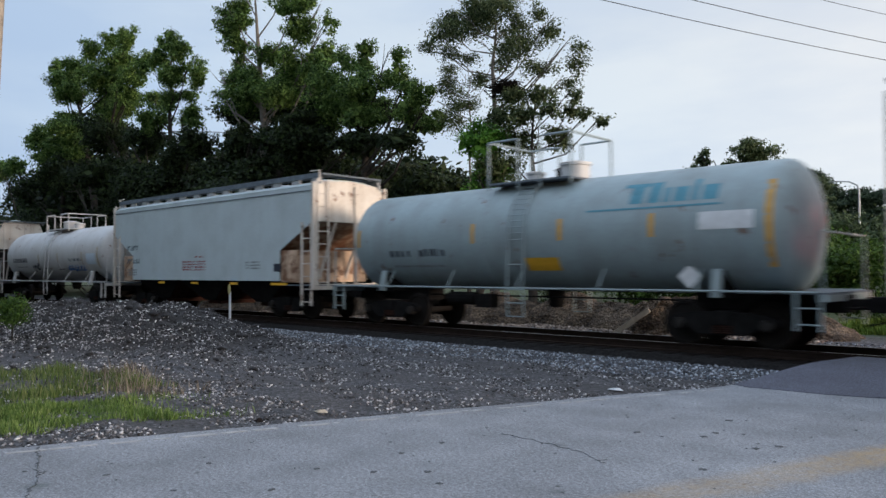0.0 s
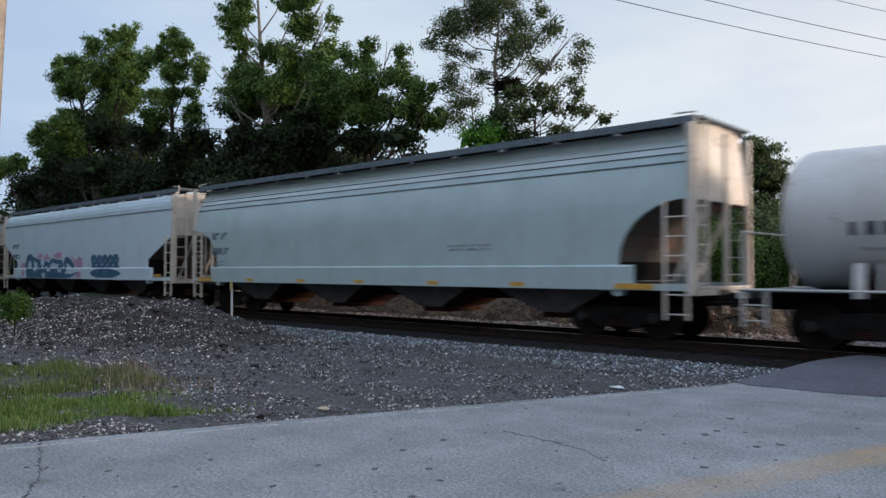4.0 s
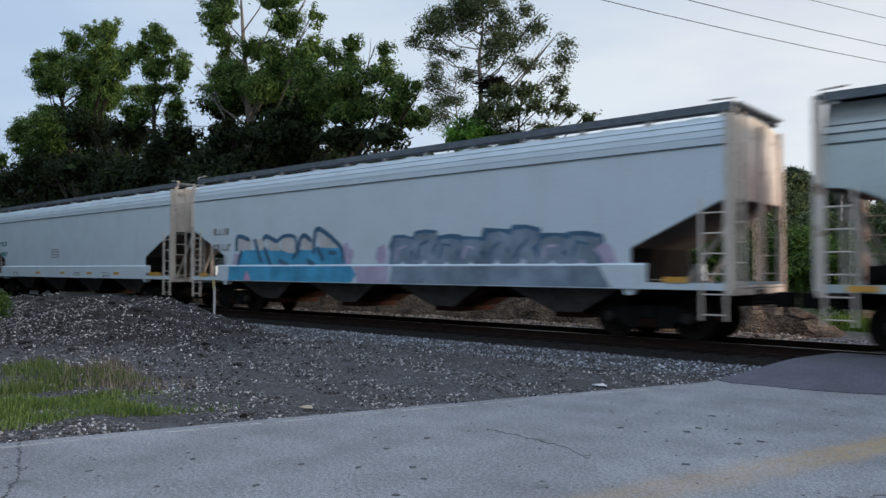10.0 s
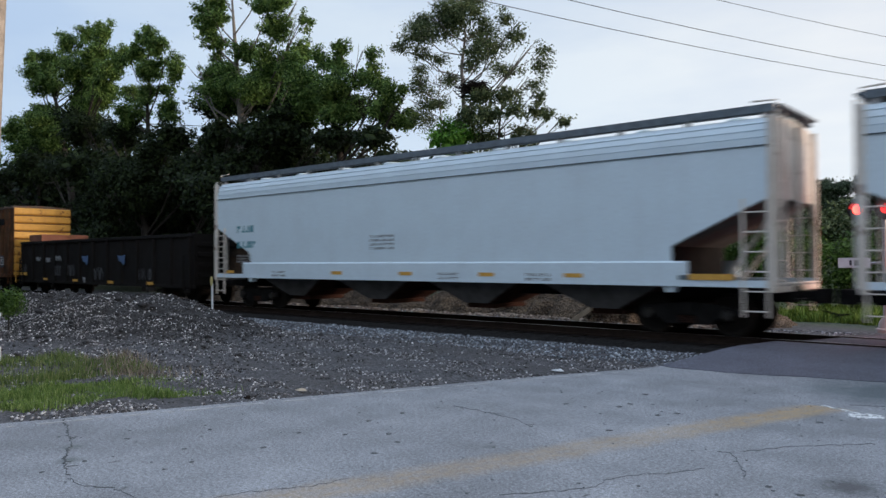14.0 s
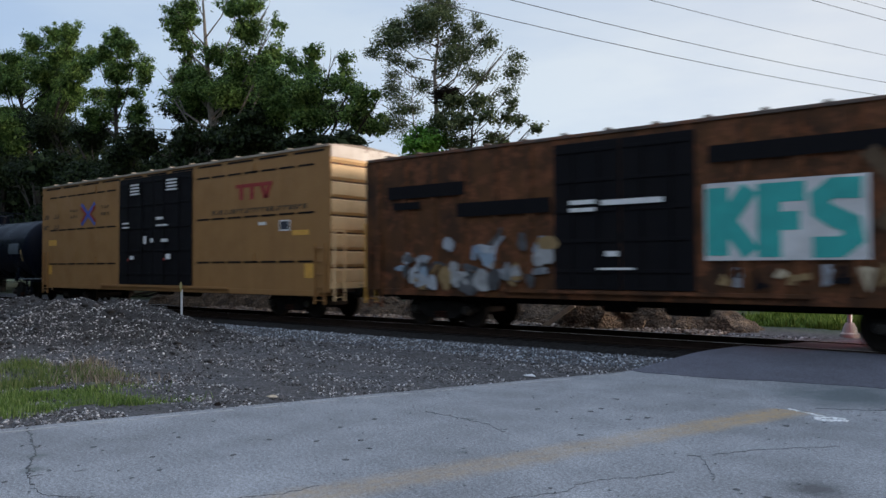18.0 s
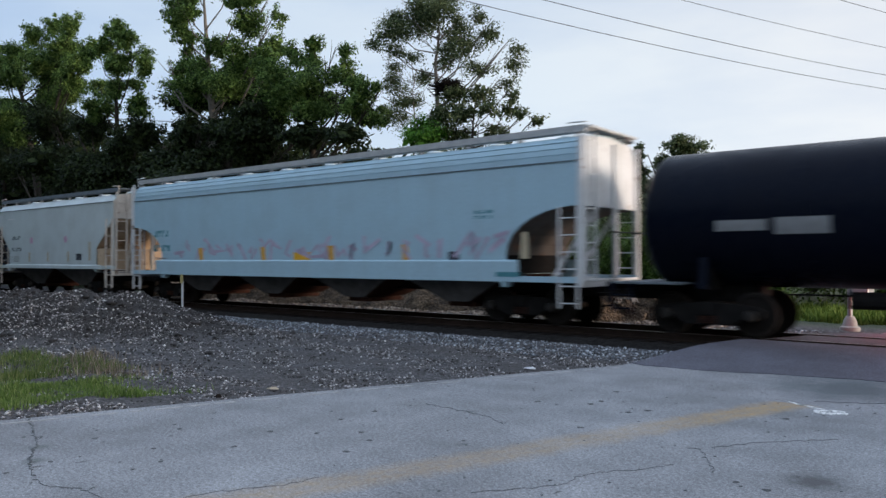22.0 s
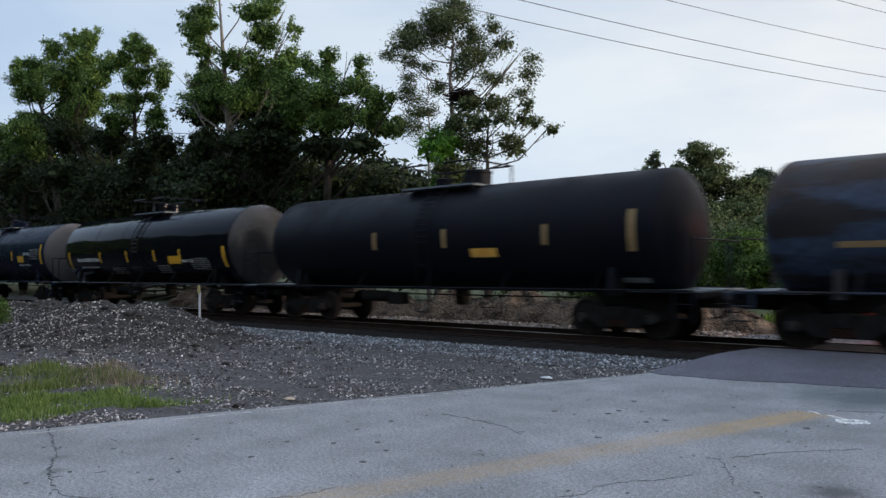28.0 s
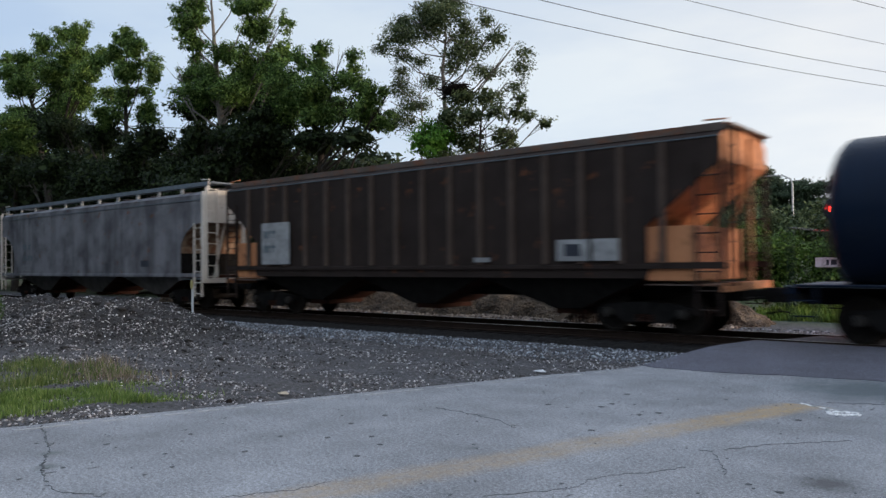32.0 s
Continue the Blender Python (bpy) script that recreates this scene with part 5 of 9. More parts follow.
def verge(rs, n):
    """The mown strip, by its distance from the road's edge."""
    y = rs.uniform(-3.0, 6.9, n)
    d = rs.uniform(1.0, 4.1, n)
    keep = (d > 1.15 + 0.16 * np.sin(3.1 * y) + 0.3 * rs.rand(n)) & (y < 5.25 + 0.25 * np.sin(2.4 * d) + 1.0 * rs.rand(n) ** 3) & (d < 3.15 + 0.25 * np.sin(2.2 * y))
    keep &= rs.rand(n) < np.clip(1.4 - np.maximum(0, y - 4.6) * 0.75, 0.12, 1) * (0.72 + 0.28 * np.sin(2.7 * d + 1.9 * y) * np.sin(3.7 * y))
    return (road_left(y) - d)[keep], y[keep]


def rough_weeds(rs, n):
    """The unmown band between the strip and the heap."""
    y = rs.uniform(-2.0, 7.0, n)
    d = 3.5 + 4.2 * rs.rand(n) ** 1.3
    keep = rs.rand(n) < 0.25 + 0.75 * (np.sin(1.9 * d + 0.8 * y) * np.sin(1.7 * y - 0.6 * d) > -0.25)
    keep &= (y < 6.6 - 0.12 * (d - 3.5)) & (road_left(y) - d < -11.7 - 0.8 * rs.rand(n) ** 2)
    return (road_left(y) - d)[keep], y[keep]


def heap_foot(rs, n):
    x = rs.uniform(-14.2, -11.0, n)
    return x, 6.1 + 0.3 * np.sin(1.7 * x) + rs.normal(size=n) * 0.32


def far_side(rs, n):
    x = rs.uniform(-7.4, -2.6, n)
    return x, rs.uniform(23.9, 29, n) + 0.30 * np.maximum(0, -5 - x)


grass("verge_grass", "strip of green roadside grass", 105000, verge, (0.03, 0.145), MAT["grass"], 5, 0.8, 0.0058)
grass("rough_weeds", "olive unmown weeds behind the grass strip", 30000, rough_weeds, (0.05, 0.22), MAT["dry_weed"], 15, 0.7, 0.0060)
grass("tall_weeds", "straggly dry weeds at the foot of the stone heap", 800, heap_foot, (0.08, 0.30), MAT["straw"], 6, 0.7)
# small litter on the lot
for name, label, cat, x, y, outline, m in (("leaf_scrap", "pale dry leaf scrap on the gravel", "litter", -8.33, 6.56, [(-0.17, -0.05), (0.02, -0.08), (0.18, 0.02), (0.10, 0.10), (-0.08, 0.06)], "litter_pale"),
                                           ("paper_scrap", "white paper scrap on the gravel", "litter", -6.45, 10.48, [(-0.20, -0.05), (0.05, -0.09), (0.22, -0.01), (0.12, 0.09), (-0.15, 0.08)], "litter_white"),
                                           ("dark_clod", "dark clod of earth at the road's edge", "clod", -8.49, 5.76, [(-0.10, -0.05), (0.05, -0.07), (0.12, 0.0), (0.05, 0.07), (-0.08, 0.05)], "litter_dark")):
    z = float(ground_height(np.array(x), np.array(y))) + 0.02
    hi = 0.022 if m == "litter_dark" else 0.016
    outline = [(p * 0.62, q * 0.62) for p, q in outline]
    s = Shape().add([(p, q, 0.0) for p, q in outline] + [(p * 0.6, q * 0.5, hi * (1 + k % 2)) for k, (p, q) in enumerate(outline)], [(k, (k + 1) % 5, 5 + (k + 1) % 5, 5 + k) for k in range(5)] + [(5, 6, 7, 8, 9), (4, 3, 2, 1, 0)])
    ob = part(name, s, {"litter_pale": MAT["wood_pale"], "litter_white": MAT["sign_white"], "litter_dark": MAT["tie"]}[m])
    ob.location = (x, y, z)
    tagged(ob, label, cat)
nest = np.random.RandomState(31)
twigs = Shape()
for k in range(260):
    a = nest.normal(size=3) * np.array([0.26, 0.2, 0.13])
    d = nest.normal(size=3) * np.array([0.2, 0.2, 0.07])
    twigs.tube([a - d, a, a + d], 0.022, 3)
squirrel_nest = part("nest", twigs, MAT["tie"])
squirrel_nest.location = (-19.3, 24.4, 9.1)
tagged(squirrel_nest, "dark twig nest caught in the lone tree", "nest")
tree("brush", "bright green brush beside the railway clearing", 28.5,
     [(-13.5, 1.6, 1.8, 1.6), (-11.2, 1.5, 1.5, 1.5), (-9.2, 1.9, 1.5, 1.7), (-7.4, 1.4, 1.3, 1.3), (-5.6, 1.5, 1.4, 1.3), (-15.8, 1.8, 1.7, 1.7), (-3.9, 1.2, 1.2, 1.1)],
     0.09, MAT["weed"], 120, -9.5, 0.06, seed=23, category="shrub")
tree("shrub_row", "dark green shrubs behind the clearing", 37.0,
     [(-20.0, 2.2, 3.0, 2.2), (-15.5, 2.6, 3.0, 2.4), (-11.0, 2.4, 2.6, 2.2), (-7.0, 2.2, 2.6, 2.0), (-25.0, 2.4, 3.0, 2.4), (-3.5, 2.0, 2.2, 1.8)],
     0.13, MAT["leaf_olive"], 65, -12.0, 0.1, seed=24, category="shrub")
grass("far_weeds", "bright green weeds beyond the track", 15000, far_side, (0.08, 0.42), MAT["weed_light"], 7, 0.9, 0.022)


# ---- clay banks and rubble behind the track ----
def mound(name, label, x, y, w, d, h, seed, material, steep=2.0, rough=1.0):
    rs = np.random.RandomState(seed)
    n, m = 64, 26
    v, f = [], []
    ph = rs.rand(4) * 6
    for j in range(m + 1):
        k = j / m
        for i in range(n):
            a = 2 * math.pi * i / n
            r = (1 - k) * (1 + 0.14 * math.sin(3 * a + ph[0]) + 0.10 * math.sin(7 * a + ph[1] + 3 * k))
            z = h * (1 - (1 - k) ** steep) * (1 + 0.10 * math.sin(4 * a + ph[2])) - 0.06
            p = Vector((w * r * math.cos(a), d * r * math.sin(a), z))
            q = p * 2.2 + Vector((seed * 1.7, 0, 0))
            p += Vector((noise.fractal(q, 0.9, 2.1, 4), noise.fractal(q + Vector((9, 0, 0)), 0.9, 2.1, 4), 0.8 * noise.fractal(q + Vector((0, 9, 0)), 0.9, 2.1, 4))) * (0.13 * rough * min(1, 4 * (1 - k)))
            v.append(tuple(p))
    for j in range(m):
        f += [(j * n + i, j * n + (i + 1) % n, (j + 1) * n + (i + 1) % n, (j + 1) * n + i) for i in range(n)]
    s = Shape()
    s.v, s.f = v, f + [tuple(m * n + i for i in range(n))]
    ob = part(name, s, material, None, label, smooth=35)
    ob.location = (x, y, float(ground_height(np.array(x), np.array(y))))
    return tagged(ob, label, "earth bank")


rnd = random.Random(15)
for k in range(17):
    x = -35.0 + 1.68 * k
    h = (0.95, 0.70, 1.05, 0.80, 0.62)[k % 5] + rnd.uniform(-0.08, 0.12) + (0.25 if k == 14 else 0)
    mound("clay_bank", "brown clay and rubble bank behind the track", x, 22.0 + rnd.uniform(-0.25, 0.35), rnd.uniform(1.7, 2.3), rnd.uniform(1.3, 1.7), h, 60 + k, MAT["earth"])
mound("clay_block", "steep crumbling block of ochre clay behind the track", -10.55, 20.75, 1.38, 0.95, 1.0, 91, MAT["earth"], 3.6, 1.5)
mound("clay_bank", "low brown clay bank where the clearing begins", -7.4, 22.3, 1.2, 1.0, 0.42, 80, MAT["earth"])
stones("rubble", 6500, lambda rs, n: (rs.uniform(-30, -6.5, n), 19.6 + 1.3 * rs.rand(n) ** 0.6), (0.02, 0.11), stone_material("clay_clods", (0.05, 0.035, 0.028), (0.14, 0.10, 0.078), (0.34, 0.28, 0.23)), "clay clods and rubble at the bank's foot", 8)
board = part("leaning_board", Shape().box(-0.75, 0.75, -0.02, 0.02, -0.07, 0.07), MAT["wood_pale"], bevel=0.008)
board.matrix_world = pose(-11.35, 19.72, 0.27, 0, -34, 4)
tagged(board, "pale sawn board leaning on the bank", "board")


# ---- roadside and crossing furniture ----
post = thing("marker_post", "thin white marker post with a yellow plate", "post", at=pose(-20.5, 12.7, 0.02))
part("stake", Shape().box(-0.035, 0.035, -0.02, 0.02, -0.1, 1.16), MAT["sign_white"], post, bevel=0.005)
part("plate", Shape().prism_y([(0.075 * math.cos(k * 0.5236), 1.24 + 0.15 * math.sin(k * 0.5236)) for k in range(12)], -0.036, -0.021), plain("faded_yellow_plate", (0.42, 0.36, 0.16), 0.6), post, "faded yellow plate", bevel=0.005)

pole = thing("utility_pole", "weathered wooden utility pole leaning slightly", "pole", at=pose(-16.31, 4.93, 0) @ pose(0, 0, 0, -1.9, 0.7, 0))
part("shaft", Shape().tube([(0, 0, -0.3), (0, 0, 4), (0, 0, 8), (0, 0, 12.6)], [0.17, 0.155, 0.14, 0.12], 14), MAT["wood_pole"], pole, smooth=50)
part("ground_wire", Shape().tube([(0.155, -0.08, 0.2), (0.14, -0.08, 6), (0.11, -0.07, 12)], 0.012, 5), MAT["wire"], pole)
part("crossarm", Shape().box(-0.05, 0.05, -1.1, 1.1, 11.7, 11.82), MAT["wood_pole"], pole, bevel=0.01)

box = thing("utility_pedestal", "small white and black utility pedestal at the pole's foot", "pedestal", at=pose(-15.44, 4.80, -0.02))
part("cabinet", Shape().box(-0.13, 0.13, -0.10, 0.10, 0.30, 0.86), MAT["black_shield"], box, "black cabinet", bevel=0.02)
part("cap", Shape().box(-0.17, 0.17, -0.14, 0.14, 0.862, 0.93), MAT["sign_white"], box, "white cap", bevel=0.02)
part("base", Shape().box(-0.17, 0.17, -0.14, 0.14, 0.0, 0.298), MAT["sign_white"], box, "white base", bevel=0.02)
part("front_plate", Shape().box(-0.05, 0.05, -0.112, -0.101, 0.36, 0.8), MAT["sign_white"], box, "white plate")

bush = thing("bush", "low bright green bush on the stone heap", "shrub", at=pose(-20.6, 6.9, 0.55))
rs = np.random.RandomState(9)
v, f = leaves(rs, np.array([(0.0, 0.0, 0.35), (-0.6, 0.1, 0.25), (0.3, -0.1, 0.15)]), np.array([(0.5, 0.4, 0.32), (0.5, 0.4, 0.3), (0.4, 0.3, 0.2)]), 420, 0.045)
part("foliage", big_mesh("foliage", v, f, MAT["weed"]), None, bush)
part("stem", Shape().tube([(0, 0, -0.4), (0, 0, 0.4)], 0.02, 5), MAT["bark"], bush)

for x0, low, at_y, curve in ((-15.46, 7.58, 24.5, 0.0021), (-15.36, 8.02, 24.5, 0.0022), (-18.30, 10.27, 29.0, 0.0016), (-15.71, 10.37, 30.0, 0.0014), (-18.67, 12.40, 32.0, 0.0010)):
    line = [(x0 + 0.40 * y, y, low + curve * (y - at_y) ** 2) for y in [-8 + 2.5 * k for k in range(31)]]
    tagged(part("power_line", Shape().tube(line, 0.0095, 5, False), MAT["wire"]), "thin dark overhead cable", "cable", "cables along the road")
farpole = thing("utility_pole", "distant wooden utility pole beside the road", "pole", at=pose(7.65, 67.3, 1.2))
part("shaft", Shape().tube([(0, 0, -1), (0, 0, 11.6)], [0.2, 0.12], 10), MAT["wood_pole"], farpole, smooth=50)

signal = thing("crossing_signal", "railway crossing signal with crossbuck and red lamps", "signal", at=pose(-3.66, 21.55, 0.02) @ pose(0, 0, 0, 0, 0, -10))
part("mast", Shape().tube([(0, 0, 0), (0, 0, 4.58)], 0.062, 14), MAT["steel"], signal, smooth=50)
part("foundation", Shape().turned_z([(-0.2, 0.24), (0.06, 0.24), (0.09, 0.18), (0.22, 0.16), (0.34, 0.10)], 0, 0, 14), MAT["concrete"], signal, smooth=40)
for a in (40, -40):
    blade = part("crossbuck_blade", Shape().box(-0.61, 0.61, -0.006, 0.006, -0.115, 0.115), MAT["sign_white"], signal, "dull white reflective blade", bevel=0.003)
    blade.matrix_basis = pose(0.12, 0.085 + (0.014 if a > 0 else 0), 4.05, 0, a, 0)
arm = part("lamp_arm", Shape().box(-0.75, 0.75, -0.03, 0.03, 3.10, 3.17), MAT["steel"], signal, bevel=0.01)
for x, lit in ((-0.56, True), (0.12, False), (0.62, False)):
    sh = part("lamp_shield", Shape().turned_y([(-0.02, 0.30), (0.0, 0.305), (0.015, 0.30)], x, 3.14, 28), MAT["black_shield"] if x < 0.5 else MAT["steel"], signal, smooth=40)
    sh.location = (0, -0.10, 0)
    if x < 0.5:
        part("lamp_housing", Shape().turned_y([(-0.10, 0.13), (-0.03, 0.15), (0.10, 0.13), (0.16, 0.06)], x, 3.14, 20), MAT["black_shield"], sh, smooth=40)
        part("lens", Shape().turned_y([(-0.125, 0.04), (-0.118, 0.10), (-0.101, 0.135)], x, 3.14, 20), MAT["lens_lit"] if lit else MAT["lens_dim"], sh, "lit red lens" if lit else "red lens", smooth=60)
        part("visor", Shape().add([(x + 0.15 * math.cos(q), y, 3.14 + 0.15 * math.sin(q)) for y in (-0.1, -0.34) for q in [math.pi * k / 10 for k in range(11)]], [(k, k + 1, 12 + k, 11 + k) for k in range(10)]), MAT["black_shield"], sh)
part("gate_box", Shape().box(0.14, 0.52, -0.22, 0.22, 0.9, 1.55), MAT["steel"], signal, "grey gate mechanism box", bevel=0.03)
part("number_plate", Shape().box(-1.15, -0.35, -0.012, 0.0, 1.62, 1.88), MAT["sign_white"], signal, "white plate with dark bars", bevel=0.003)
part("plate_bars", Shape().box(-0.86, -0.80, -0.018, -0.0125, 1.68, 1.82).box(-0.74, -0.60, -0.018, -0.0125, 1.68, 1.82), MAT["mark_black"], signal)
part("cross_pipe", Shape().tube([(-1.15, 0.02, 1.75), (0.1, 0.02, 1.75)], 0.03, 8), MAT["steel"], signal)
# red lamp on the tip of the lowered gate arm
lamp = new("gate_lamp", bpy.data.lights.new("gate_lamp", "POINT"))
lamp.data.energy, lamp.data.color, lamp.data.shadow_soft_size = 75, (1.0, 0.03, 0.03), 0.08
lamp.location = (-1.9, 18.95, 1.25)

light_pole = thing("street_lamp", "distant street lamp with a curved arm", "street lamp", at=pose(-15.3, 60, 0.6))
part("column", Shape().tube([(0, 0, 0), (0, 0, 6.9), (-0.1, 0, 7.3), (-0.6, 0, 7.6), (-1.5, 0, 7.7)], [0.09, 0.07, 0.06, 0.05, 0.045], 8), MAT["steel"], light_pole, smooth=60)
part("head", Shape().box(-2.0, -1.45, -0.12, 0.12, 7.62, 7.74), MAT["steel"], light_pole, bevel=0.03)

store = thing("low_building", "low beige flat-roofed building beyond the trees", "building", at=pose(-32.2, 66, 0.8))
part("wall", Shape().box(-2.6, 4.2, -3, 3, 0, 7.2), MAT["stucco"], store, bevel=0.03)
part("parapet", Shape().box(-2.7, 4.3, -3.1, 3.1, 7.2, 7.4), MAT["concrete"], store, bevel=0.03)
part("annex", Shape().box(-3.6, -2.62, -2.5, 3, 0, 4.9), MAT["sign_white"], store, bevel=0.03)
part("vent_pipe", Shape().tube([(0.6, -2, 7.4), (0.6, -2, 8.2)], 0.07, 8), MAT["steel"], store)

# ---- the train ----
WHEEL_R = 0.457
_mesh = {}


def once(key, make):
    if key not in _mesh:
        _mesh[key] = make()
    return _mesh[key]


def wheelset_mesh():
    s = Shape()
    s.tube([(0, -1.02, 0), (0, 1.02, 0)], 0.08, 10)
    for k in (-1, 1):
        prof = [(0.66, 0.30), (0.685, 0.42), (0.69, 0.49), (0.715, 0.495), (0.73, WHEEL_R + 0.004), (0.82, WHEEL_R - 0.003), (0.825, 0.40), (0.79, 0.385), (0.775, 0.20), (0.80, 0.12), (0.80, 0.085)]
        s.turned_y([(k * a, b) for a, b in prof], 0, 0, 28)
    for k in (-1, 1):
        for q in range(3):
            a = 2.094 * q
            s.box(0.055 * math.cos(a) - 0.015, 0.055 * math.cos(a) + 0.015, k * 1.02 - 0.015, k * 1.02 + 0.035, 0.055 * math.sin(a) - 0.015, 0.055 * math.sin(a) + 0.015)
    return mesh_of(s, "wheelset", MAT["wheel"], smooth=35)


def truck_frame_mesh():
    s = Shape()
    for k in (-1, 1):
        out = [(-1.13, 0.56), (-0.98, 0.64), (-0.55, 0.70), (0.55, 0.70), (0.98, 0.64), (1.13, 0.56), (1.10, 0.42), (0.80, 0.44), (0.50, 0.24), (-0.50, 0.24), (-0.80, 0.44), (-1.10, 0.42)]
        s.prism_y(out, k * 0.98 - 0.075, k * 0.98 + 0.075)
    s.box(-0.20, 0.20, -1.1, 1.1, 0.44, 0.72)
    s.box(-0.34, -0.24, -0.9, 0.9, 0.30, 0.48)
    s.box(0.24, 0.34, -0.9, 0.9, 0.30, 0.48)
    s.turned_z([(0.72, 0.20), (0.80, 0.20)], 0, 0, 16)
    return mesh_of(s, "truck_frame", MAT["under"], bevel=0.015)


def spring_mesh():
    s = Shape()
    s.tube([(0.052 * math.cos(0.785 * i), 0.052 * math.sin(0.785 * i), 0.255 + 0.19 * i / 36) for i in range(37)], 0.014, 5)
    return mesh_of(s, "spring", MAT["under_rust"], smooth=40)


def bearing_mesh():
    s = Shape()
    s.turned_y([(-0.13, 0.055), (-0.125, 0.10), (-0.02, 0.125), (0.06, 0.125)], 0, 0, 16)
    return mesh_of(s, "bearing", MAT["tread"], smooth=40)


WHEELS = []


def truck(car, x):
    fr = part("truck", once("truck", truck_frame_mesh), None, car)
    fr.location = (x, 0, 0)
    for a in (-0.889, 0.889):
        w = part("wheelset", once("wheel", wheelset_mesh), None, fr)
        w.location = (a, 0, WHEEL_R)
        WHEELS.append(w)
        for k in (-1, 1):
            b = part("bearing", once("bearing", bearing_mesh), None, fr)
            b.matrix_basis = pose(a, k * 1.02, WHEEL_R, 0, 0, 180 if k > 0 else 0)
    for k in (-1, 1):
        for dx in (-0.14, 0.0, 0.14):
            sp = part("spring", once("spring", spring_mesh), None, fr)
            sp.location = (dx, k * 1.05, 0)
    return fr


def coupler_mesh():
    s = Shape()
    s.box(-0.7, 0.22, -0.10, 0.10, 0.78, 0.98)
    s.prism_z([(0.20, -0.14), (0.42, -0.20), (0.50, -0.08), (0.40, -0.02), (0.44, 0.10), (0.56, 0.16), (0.46, 0.24), (0.20, 0.18)], 0.73, 1.03)
    s.tube([(0.1, 0.30, 0.85), (0.3, 0.32, 0.55), (0.6, 0.25, 0.48)], 0.025, 6)
    s.tube([(0.15, -1.35, 0.86), (0.15, -0.2, 0.84)], 0.016, 5)
    return mesh_of(s, "coupler", MAT["under"], bevel=0.012)


def couplers(car, half):
    for k in (-1, 1):
        c = part("coupler", once("coupler", coupler_mesh), None, car)
        c.matrix_basis = pose(k * (half + 0.12), 0, 0, 0, 0, 0 if k > 0 else 180)


def ladder(car, material, x0, x1, y, z0, z1, step=0.40, name="ladder", along="x"):
    s = Shape()
    if along == "x":
        for x in (x0, x1):
            s.box(x - 0.022, x + 0.022, y - 0.03, y + 0.03, z0, z1)
        z = z0 + 0.12
        while z < z1:
            s.tube([(x0, y, z), (x1, y, z)], 0.016, 6)
            z += step
    else:
        for q in (x0, x1):
            s.box(y - 0.03, y + 0.03, q - 0.022, q + 0.022, z0, z1)
        z = z0 + 0.12
        while z < z1:
            s.tube([(y, x0, z), (y, x1, z)], 0.016, 6)
            z += step
    return part(name, s, material, car)


def bars(car, x, z, cols, w, h, y, material, gap=0.35, name="lettering", rows=1, lead=1.6, seed=1):
    """Lettering too blurred or too private to copy: blocks of its size, a character each."""
    rnd = random.Random(seed)
    s = Shape()
    for r in range(rows):
        zz = z - r * h * lead
        for k in range(cols):
            a = x + k * w * (1 + gap)
            n = rnd.choice((1, 2, 3))
            if n == 1:
                s.box(a, a + w, y - 0.004, y, zz, zz + h)
            elif n == 2:
                s.box(a, a + w * 0.34, y - 0.004, y, zz, zz + h)
                s.box(a + w * 0.34, a + w, y - 0.004, y, zz + h * 0.62, zz + h)
            else:
                s.box(a, a + w, y - 0.004, y, zz, zz + h * 0.28)
                s.box(a + w * 0.6, a + w, y - 0.004, y, zz + h * 0.28, zz + h)
    return part(name, s, material, car)


def panel(car, name, material, x0, x1, z0, z1, y, label="", thick=0.005):
    return part(name, Shape().box(x0, x1, y - thick, y, z0, z1), material, car, label)


def car_base(label, category, kind_name):
    return thing(kind_name, label, category, "cars of the freight train")


def stub_ends(car, half, material, inner, sill_mat=None):
    for k in (-1, 1):
        s = Shape()
        s.box(min(k * inner, k * half), max(k * inner, k * half), -0.33, 0.33, 0.74, 1.10)
        part("draft_sill", s, MAT["under"], car, bevel=0.015)
        s = Shape()
        s.box(min(k * (half - 0.16), k * half), max(k * (half - 0.16), k * half), -1.5, 1.5, 0.98, 1.16)
        part("end_sill", s, sill_mat or material, car, bevel=0.012)


